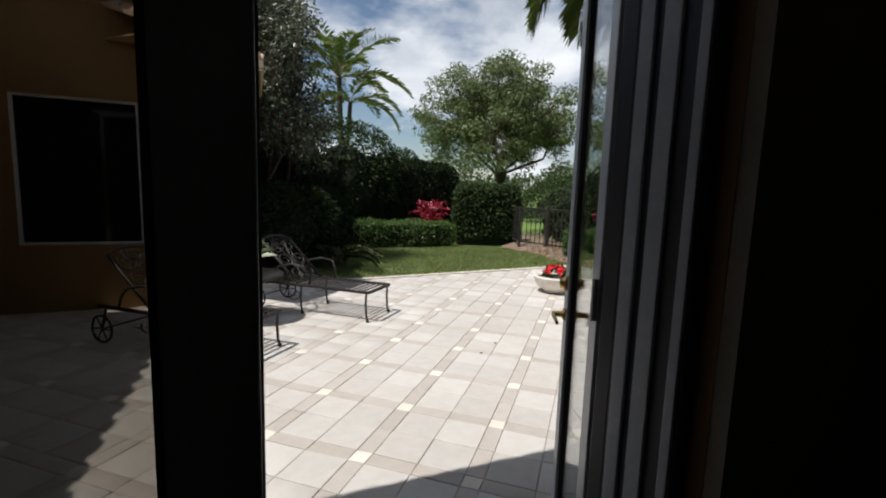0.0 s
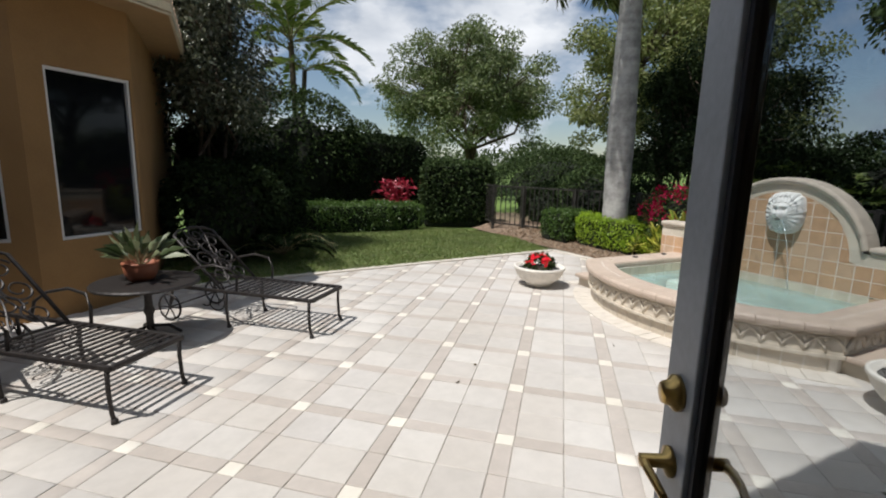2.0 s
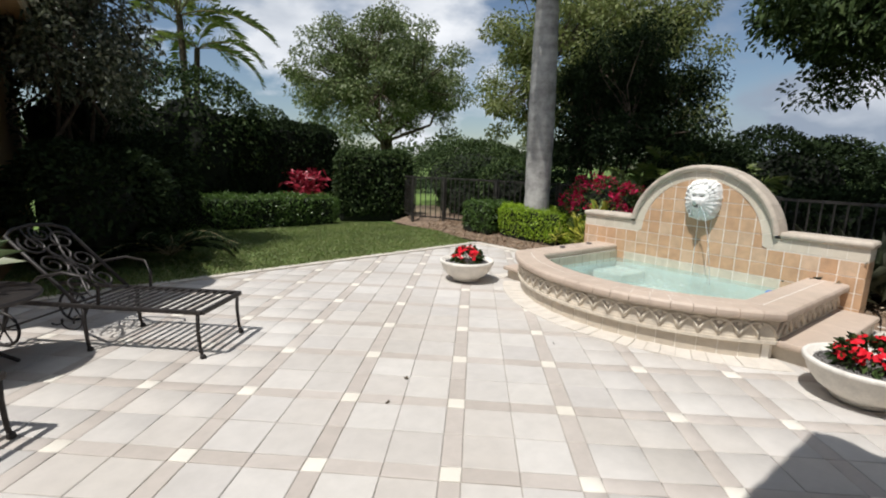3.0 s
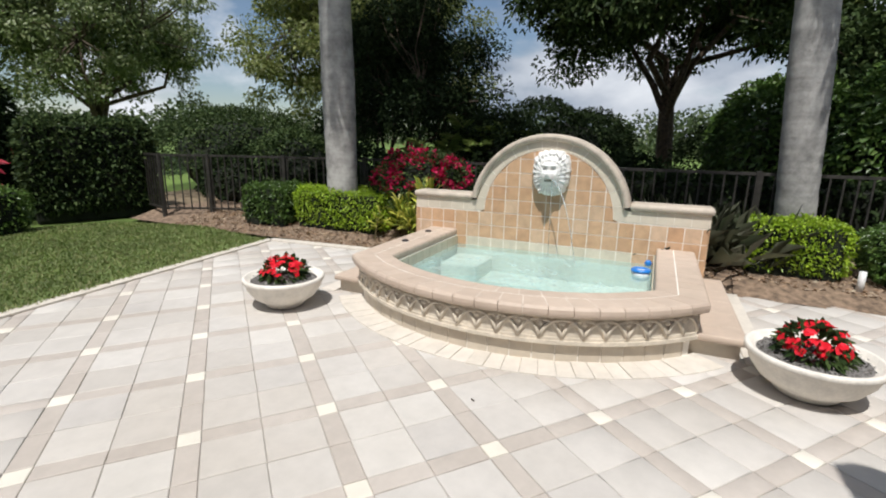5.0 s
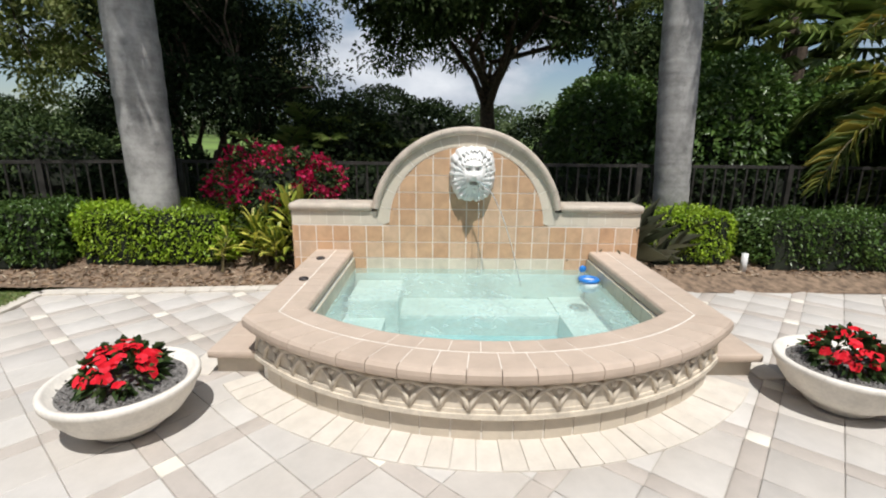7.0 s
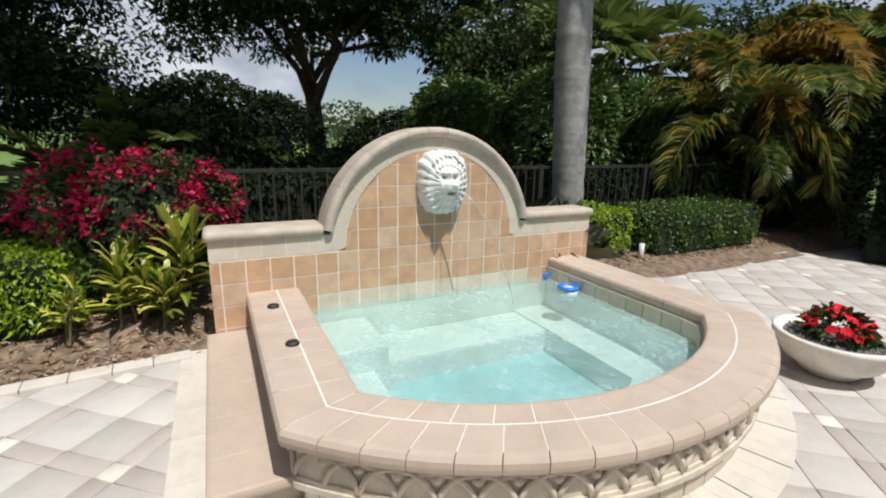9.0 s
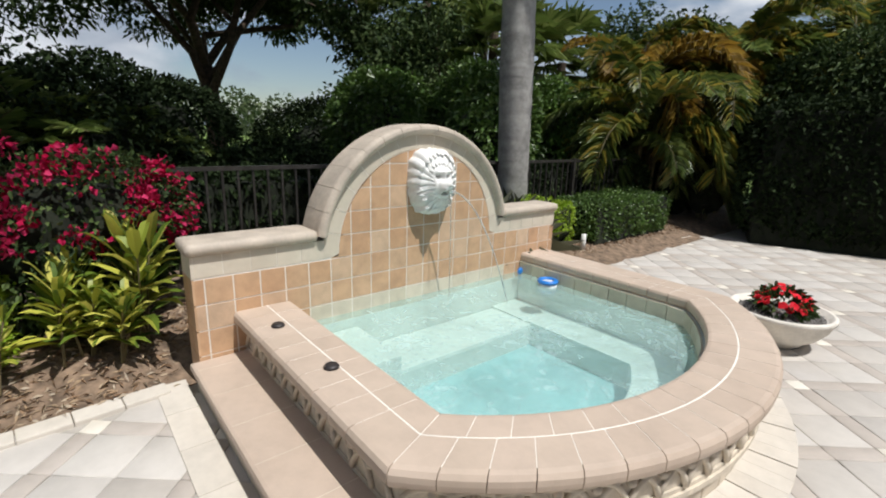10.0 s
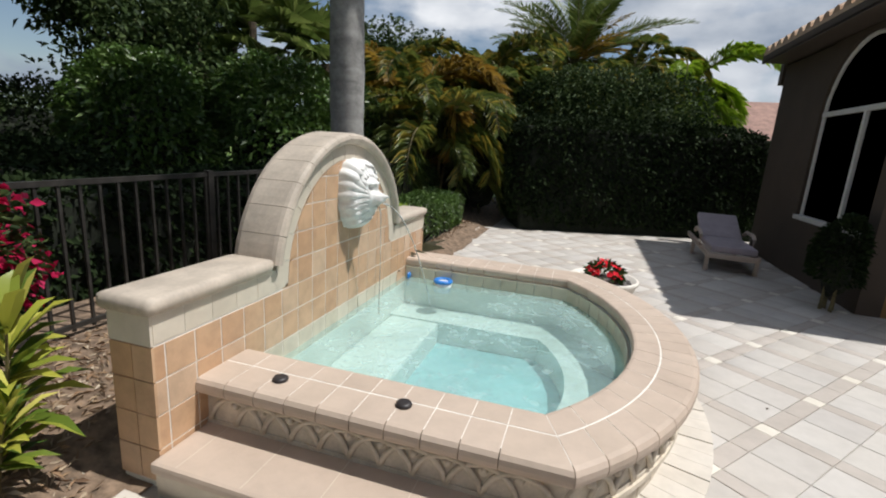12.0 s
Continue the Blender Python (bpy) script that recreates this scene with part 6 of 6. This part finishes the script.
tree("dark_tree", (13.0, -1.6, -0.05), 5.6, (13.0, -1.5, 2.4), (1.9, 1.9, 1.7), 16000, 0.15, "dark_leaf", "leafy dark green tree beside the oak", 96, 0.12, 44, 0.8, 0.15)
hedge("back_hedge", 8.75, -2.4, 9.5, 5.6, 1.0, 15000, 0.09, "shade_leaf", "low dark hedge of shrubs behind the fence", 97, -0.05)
tagged(part("undergrowth", prism(bmesh.new(), [(8.6, -9.0), (15.5, -9.0), (16.5, 10.0), (14.0, 17.0), (8.2, 16.0), (7.3, 11.0), (7.6, 9.0), (8.6, 7.0)], -0.2, 0.02), "litter"), "dark leaf litter under the trees behind the fence", "ground", kind="structure")
for (x, y, z), sd in (((9.4, 7.6, 0.5), 171), ((8.9, 10.2, 0.45), 172), ((10.6, 10.6, 0.6), 173)):
    bush("dark_shrub", (x, y, z), (1.0, 1.0, z + 0.25), 3600, 0.1, "shade_leaf", "low dark shrub behind the gate", "shrub", sd)
# palmetto-like clump behind the wall
for (x, y, h2), sd in (((10.2, 5.3, 1.05), 94), ((10.7, 4.5, 0.9), 95), ((9.7, 5.9, 0.7), 98)):
    pm = empty("palmetto", pose(x, y, -0.05))
    palm_crown(pm, (0, 0, h2), 18, 1.15, 0.4, 34, 0.013, "palm_leaf", sd, el=(0.3, 1.4), arch=1.0, droop=0.3)
    part("trunk", tube(bmesh.new(), [(0, 0, -0.05), (0, 0, h2)], 0.08, 8), "bark", pm)
    tagged(pm, "bright green palmetto behind the fence", "palm", "palmettos")


def fan_palm(x, y, h2, seed, size=0.95):
    """A cabbage palm: trunk and a ball of fan leaves."""
    top = empty("cabbage_palm", pose(x, y, -0.05))
    part("trunk", tube(bmesh.new(), [(0, 0, -0.05), (0.06, 0, h2 * 0.5), (0, 0.05, h2)], 0.15, 10, 0.12), "bark", top)
    g = rng(seed)
    fv, ff = [], []
    for i in range(26):
        d = unit(np.array([g.normal(), g.normal(), g.normal() * 0.7 + 0.45]))
        c = np.array([0, 0.05, h2]) + d * size * g.uniform(0.7, 1.0)
        sd = unit(np.cross(d, np.array([0, 0, 1.0]) + 0.2 * g.normal(size=3)))
        for q in range(15):
            t = -1.35 + 2.7 * q / 14
            dr = d * math.cos(t) + sd * math.sin(t)
            ll = size * g.uniform(0.6, 0.8)
            wv = np.cross(dr, np.cross(d, sd)) * 0.035 * size
            b = len(fv)
            fv += [c, c + dr * ll * 0.5 + wv, c + dr * ll - np.array([0, 0, ll * g.uniform(0.15, 0.45)]), c + dr * ll * 0.5 - wv]
            ff += [(b, b + 1, b + 2), (b, b + 2, b + 3)]
    rawmesh("fan_leaves", fv, ff, "palm_leaf", top)
    return tagged(top, "cabbage palm with a ball of fan leaves", "palm tree", "cabbage palms behind the fence")


for (x, y, h2), sd in (((14.2, -2.6, 4.3), 101), ((13.2, -4.2, 4.1), 102), ((14.8, -5.4, 4.6), 103), ((12.0, -5.6, 3.4), 104), ((15.6, -3.8, 5.2), 105), ((11.9, -3.5, 3.2), 106)):
    fan_palm(x, y, h2, sd, 1.15)


def areca(x, y, h2, n, seed, mat="areca_leaf"):
    top = empty("areca_palm", pose(x, y, 0.0))
    g = rng(seed)
    for i in range(5):
        a = i * 1.26
        c = (0.25 * math.cos(a), 0.25 * math.sin(a), h2 * (0.45 + 0.12 * (i % 3)))
        part("cane", tube(bmesh.new(), [(0.12 * math.cos(a), 0.12 * math.sin(a), -0.05), c], 0.045, 7, 0.03), "twig", top)
        palm_crown(top, c, n, 2.2, 0.5, 58, 0.0105, ("dry_leaf" if (i + seed) % 5 == 3 else mat) if i % 3 else "palm_leaf", seed * 7 + i, el=(0.15, 1.45), arch=2.2, droop=0.55, az0=a, vee=0.8)
    return tagged(top, "clump of areca palm with arching golden-green fronds", "palm", "areca palms")


areca(8.5, -3.5, 3.6, 11, 111)
areca(9.6, -5.0, 4.6, 10, 112)
areca(7.4, -4.5, 4.2, 11, 113)
areca(6.3, -6.2, 4.6, 9, 114)
areca(4.4, -7.4, 5.2, 9, 118)
areca(8.0, -3.0, 2.5, 8, 119)
bush("dark_shrub", (8.6, -2.6, 0.6), (0.8, 0.7, 0.75), 4500, 0.09, "dark_leaf", "dark shrub at the foot of the areca palms", "shrub", 115)
bush("dark_shrub", (7.9, -3.6, 0.4), (0.7, 0.6, 0.6), 4500, 0.09, "shade_leaf", "dark shrub at the hedge's end", "shrub", 116)
tree("dark_tree", (10.6, -7.0, -0.05), 6.0, (10.6, -7.6, 2.6), (2.4, 2.0, 1.9), 14000, 0.16, "dark_leaf", "dark leafy tree behind the areca palms", 117, 0.12, 34, 0.8, 0.15)

bush("dark_shrub", (7.15, -3.55, 0.8), (0.6, 0.5, 0.95), 4500, 0.09, "shade_leaf", "dark shrub between the hedge and the palms", "shrub", 120)
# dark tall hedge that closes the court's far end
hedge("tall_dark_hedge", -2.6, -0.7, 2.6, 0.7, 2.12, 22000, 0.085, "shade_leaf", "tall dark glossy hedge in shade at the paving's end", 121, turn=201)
bpy.data.objects["tall_dark_hedge"].location = (4.15, -4.07, 0)
bush("leafy_shrub", (5.7, -4.3, 2.2), (1.0, 0.7, 0.9), 5000, 0.1, "dark_leaf", "leafy branches over the tall hedge", "shrub", 122, core=False)
bush("leafy_shrub", (4.6, -4.5, 2.2), (1.2, 0.8, 0.9), 5000, 0.1, "dark_leaf", "leafy branches over the tall hedge", "shrub", 123, core=False)
for (x, y, z), sd in (((5.3, -4.0, 2.35), 126), ((3.7, -4.4, 2.3), 127), ((6.1, -3.9, 2.0), 128)):
    bush("leafy_shrub", (x, y, z), (0.75, 0.6, 0.65), 2600, 0.1, "dark_leaf", "leafy sprays above the tall hedge", "shrub", sd, core=False, lumps=14, lump=0.6)
bush("round_bush", (2.38, 0.26, 0.48), (0.2, 0.28, 0.52), 2800, 0.06, "shade_leaf", "round dark bush by the arched window", seed=124)
dp = empty("date_palm", pose(5.7, -8.6, 0.0))
part("trunk", tube(bmesh.new(), [(0, 0, -0.1), (0, 0, 3.9)], 0.24, 10, 0.2), "bark", dp)
palm_crown(dp, (0, 0, 3.9), 56, 3.1, 0.5, 76, 0.013, "palm_leaf", 131, el=(0.0, 1.5), arch=0.9, droop=0.1)
palm_crown(dp, (0, 0, 3.9), 20, 1.9, 0.3, 44, 0.014, "dry_leaf", 132, el=(0.4, 1.2), arch=0.9, droop=0.3)
tagged(dp, "date palm with stiff fronds and golden flower stalks", "palm tree")
areca(2.9, -7.6, 4.8, 8, 134, "lime_leaf")
# a few dry leaves on the paving
for (x, y, a), sd in (((2.13, 2.83, 0.4), 181), ((2.42, 3.02, 2.0), 182), ((3.75, 2.9, 1.1), 183), ((5.2, 5.35, 0.2), 184)):
    lf1 = leaf_mesh("fallen_leaf", [[0, 0, 0.004]], [[math.cos(a), math.sin(a), 0.12]], 0.05, 0.028, "dry_brown", None, sd, 0.05)
    lf1.location = (x, y, 0.001)
    tagged(lf1, "small dry brown leaf lying on the paving", "leaf", "fallen leaves")

# slender palm behind the lawn
sp = empty("slender_palm", pose(3.1, 16.6, 0.0))
part("trunk", tube(bmesh.new(), [(0, 0, -0.1), (0.1, 0, 2.5), (0, 0, 5.4)], 0.12, 9, 0.09), "bark", sp)
part("trunk", tube(bmesh.new(), [(0.35, 0.2, -0.1), (0.3, 0.2, 2.4), (0.45, 0.2, 4.6)], 0.1, 9, 0.08), "bark", sp)
palm_crown(sp, (0, 0, 5.4), 13, 3.0, 0.6, 44, 0.012, "palm_leaf", 141, el=(0.1, 1.5), arch=1.35, droop=0.3, vee=0.9)
palm_crown(sp, (0.45, 0.2, 4.6), 8, 2.3, 0.5, 38, 0.012, "palm_leaf", 142, el=(0.1, 1.3), arch=1.35, droop=0.3, vee=0.9)
tagged(sp, "slender double-stemmed palm behind the hedge", "palm tree")

# neighbour's house beyond the hedge
nb = empty("neighbour_house", pose(-2.5, -19.0, -0.4))
part("wall", boxbm(-5, -4, -0.1, 5, 3.5, 2.7), "fascia", nb)
bm = bmesh.new()
vs = [bm.verts.new(p) for p in ((-5.6, 4.1, 2.7), (5.6, 4.1, 2.7), (5.6, -4.6, 2.7), (-5.6, -4.6, 2.7), (-2, 0, 4.6), (2, 0, 4.6))]
for f in ((0, 1, 5, 4), (1, 2, 5), (2, 3, 4, 5), (3, 0, 4), (3, 2, 1, 0)):
    bm.faces.new([vs[i] for i in f])
bmesh.ops.recalc_face_normals(bm, faces=bm.faces)
part("roof", bm, "pink_roof", nb, "pinkish tiled hip roof")
tagged(nb, "neighbouring house with a pinkish tiled roof", "house")

# far tree line round the golf course
g = rng(151)
ps, ds = [], []
for i in range(230):
    a = radians(-115) + radians(270) * i / 230
    dist = g.uniform(48, 80)
    c = np.array([dist * math.cos(a), dist * math.sin(a), 0.6 + g.uniform(0.3, 2.6)])
    n = 420
    q = unit(g.normal(size=(n, 3))) * g.uniform(0.2, 1, (n, 1)) ** 0.4
    s4 = np.array([g.uniform(1.6, 3.4), g.uniform(1.6, 3.4), g.uniform(1.5, 3.0)])
    ps.append(c + q * s4)
    ds.append(q + 0.7 * g.normal(size=(n, 3)))
far = leaf_mesh("far_woods", np.concatenate(ps), np.concatenate(ds), 0.5, 0.34, "far_leaf", None, 152)
tagged(far, "distant line of trees round the golf course", "trees", kind="stuff")

# ---- loose cover: grass blades and bark chips ----
g = rng(161)


def inside(poly, x, y):
    ok = np.zeros(len(x), bool)
    n = len(poly)
    for i in range(n):
        (xa, ya), (xb, yb) = poly[i], poly[(i + 1) % n]
        c = ((ya > y) != (yb > y)) & (x < (xb - xa) * (y - ya) / (yb - ya + 1e-9) + xa)
        ok ^= c
    return ok


n = 90000
x, y = g.uniform(-0.2, 6.7, n), g.uniform(6.3, 11.4, n)
keep = inside(LAWN, x, y)
p = np.stack([x[keep], y[keep], np.full(keep.sum(), 0.015)], 1)
d = np.stack([g.normal(0, 0.45, len(p)), g.normal(0, 0.45, len(p)), np.ones(len(p))], 1)
tagged(leaf_mesh("grass_blades", p, d, 0.045, 0.012, "grass", None, 162, 0.2), "short blades of green and straw-coloured lawn grass", "grass", kind="stuff")
n = 15000
x, y = g.uniform(6.55, 8.0, n), g.uniform(-2.4, 9.4, n)
keep = ~((x < 6.82) & (y > 1.5) & (y < 4.85)) & (x > np.where(y > 4.8, 6.62, 6.95))
x, y = x[keep], y[keep]
z = np.array([bed_height(a, b) for a, b in zip(x, y)]) + 0.008
d = np.stack([g.normal(size=len(x)), g.normal(size=len(x)), g.normal(0, 0.25, len(x))], 1)
tagged(leaf_mesh("bark_chips", np.stack([x, y, z], 1), d, 0.065, 0.016, "chips", None, 163, 0.1), "scattered brown and grey bark chips and twigs", "mulch", kind="stuff")

# ---- pavers ----
LAT_O = np.array([1.078, 2.946])
LAT_U, LAT_V = np.array([0.4232, 0.4987]), np.array([0.4987, -0.4232])
PL = float(np.hypot(*LAT_U))
ANG = math.atan2(LAT_U[1], LAT_U[0])
BW = 0.104
FW = (PL - BW) / 2
GAP = 0.0019
PATIO = [(-3.9, -0.05), (2.14, -0.05), (2.14, -3.3), (2.0, -4.0), (6.9, -2.3), (6.98, 1.4), (6.6, 4.95), (6.45, 7.03), (-0.8, 6.33), (-0.1, 6.2), (-0.9, 5.45), (-3.9, 5.45)]


def paver_mesh(w, h, seed):
    g2 = rng(seed)
    j = g2.uniform(-0.002, 0.002, (4, 2))
    a, b = w / 2 - GAP, h / 2 - GAP
    top = [(-a + j[0][0], -b + j[0][1]), (a + j[1][0], -b + j[1][1]), (a + j[2][0], b + j[2][1]), (-a + j[3][0], b + j[3][1])]
    v = [(x, y, -0.012) for x, y in top] + [(x, y, -0.003) for x, y in top] + [(x * (1 - 0.008 / w), y * (1 - 0.008 / h), 0.0) for x, y in top]
    f = [(8, 9, 10, 11)]
    for q in range(4):
        r = (q + 1) % 4
        f += [(q, r, 4 + r, 4 + q), (4 + q, 4 + r, 8 + r, 8 + q)]
    return np.array(v), f


kinds = {}
for kind, (w, h) in {"field": (FW, FW), "band_u": (FW, BW), "band_v": (BW, FW), "accent": (BW, BW)}.items():
    for s4 in range(3):
        v, f = paver_mesh(w, h, 300 + s4 * 7 + len(kind))
        me = bpy.data.meshes.new("paver")
        me.from_pydata([tuple(q) for q in v], [], f)
        me.materials.append(M["accent" if kind == "accent" else "field" if kind == "field" else "band"])
        kinds[kind, s4] = (me, v, f)
g = rng(171)
cells = []
px, py = np.array([p[0] for p in PATIO]), np.array([p[1] for p in PATIO])
for i in range(-14, 16):
    for j in range(-14, 16):
        for kind, du, dv in (("accent", 0, 0), ("band_u", 0.5 * (BW + FW), 0), ("band_u", 0.5 * (BW + FW) + FW, 0), ("band_v", 0, 0.5 * (BW + FW)), ("band_v", 0, 0.5 * (BW + FW) + FW),
                             ("field", 0.5 * (BW + FW), 0.5 * (BW + FW)), ("field", 0.5 * (BW + FW) + FW, 0.5 * (BW + FW)), ("field", 0.5 * (BW + FW), 0.5 * (BW + FW) + FW), ("field", 0.5 * (BW + FW) + FW, 0.5 * (BW + FW) + FW)):
            c = LAT_O + LAT_U * (i + du / PL) + LAT_V * (j + dv / PL)
            if not inside(PATIO, np.array([c[0]]), np.array([c[1]]))[0]:
                continue
            if c[0] > 5.2 and abs(c[1] - CY) < HW + 0.05:
                continue
            if c[0] > CX - RO + 0.3 and c[0] < XW and abs(c[1] - CY) < HW - 0.2 and math.hypot(c[0] - CX, c[1] - CY) < RO - 0.35:
                continue
            cells.append((kind, c))
# the pieces along the walked stretch are single stones, the rest one sheet of stones
near = sorted(range(len(cells)), key=lambda q: min(math.hypot(cells[q][1][0] - a, cells[q][1][1] - b) for a, b in ((1.3, 2.2), (2.6, 2.9), (3.3, 3.9), (3.9, 5.4))))[:300]
near = set(near)
rest = {"field": ([], []), "band": ([], []), "accent": ([], [])}
turn_u = np.array([[math.cos(ANG), math.sin(ANG)], [math.sin(ANG), -math.cos(ANG)]]).T
for q, (kind, c) in enumerate(cells):
    me, v, f = kinds[kind, int(g.integers(3))]
    dz = float(g.uniform(-0.0012, 0.0012))
    if q in near:
        o = new("paver", me)
        o.parent = part_floor
        o.matrix_basis = Matrix(((math.cos(ANG), math.sin(ANG), 0, c[0]), (math.sin(ANG), -math.cos(ANG), 0, c[1]), (0, 0, 1, dz), (0, 0, 0, 1)))
    else:
        vs2, fs2 = rest["accent" if kind == "accent" else "field" if kind == "field" else "band"]
        b = len(vs2)
        xy = v[:, :2] @ turn_u.T + c
        vs2 += [(x2, y2, z2 + dz) for (x2, y2), z2 in zip(xy, v[:, 2])]
        fs2 += [tuple(b + t for t in face) for face in f]
for kind, (vs2, fs2) in rest.items():
    tagged(rawmesh("paver_sheet", vs2, fs2, kind + "_all", part_floor), kind="stuff")
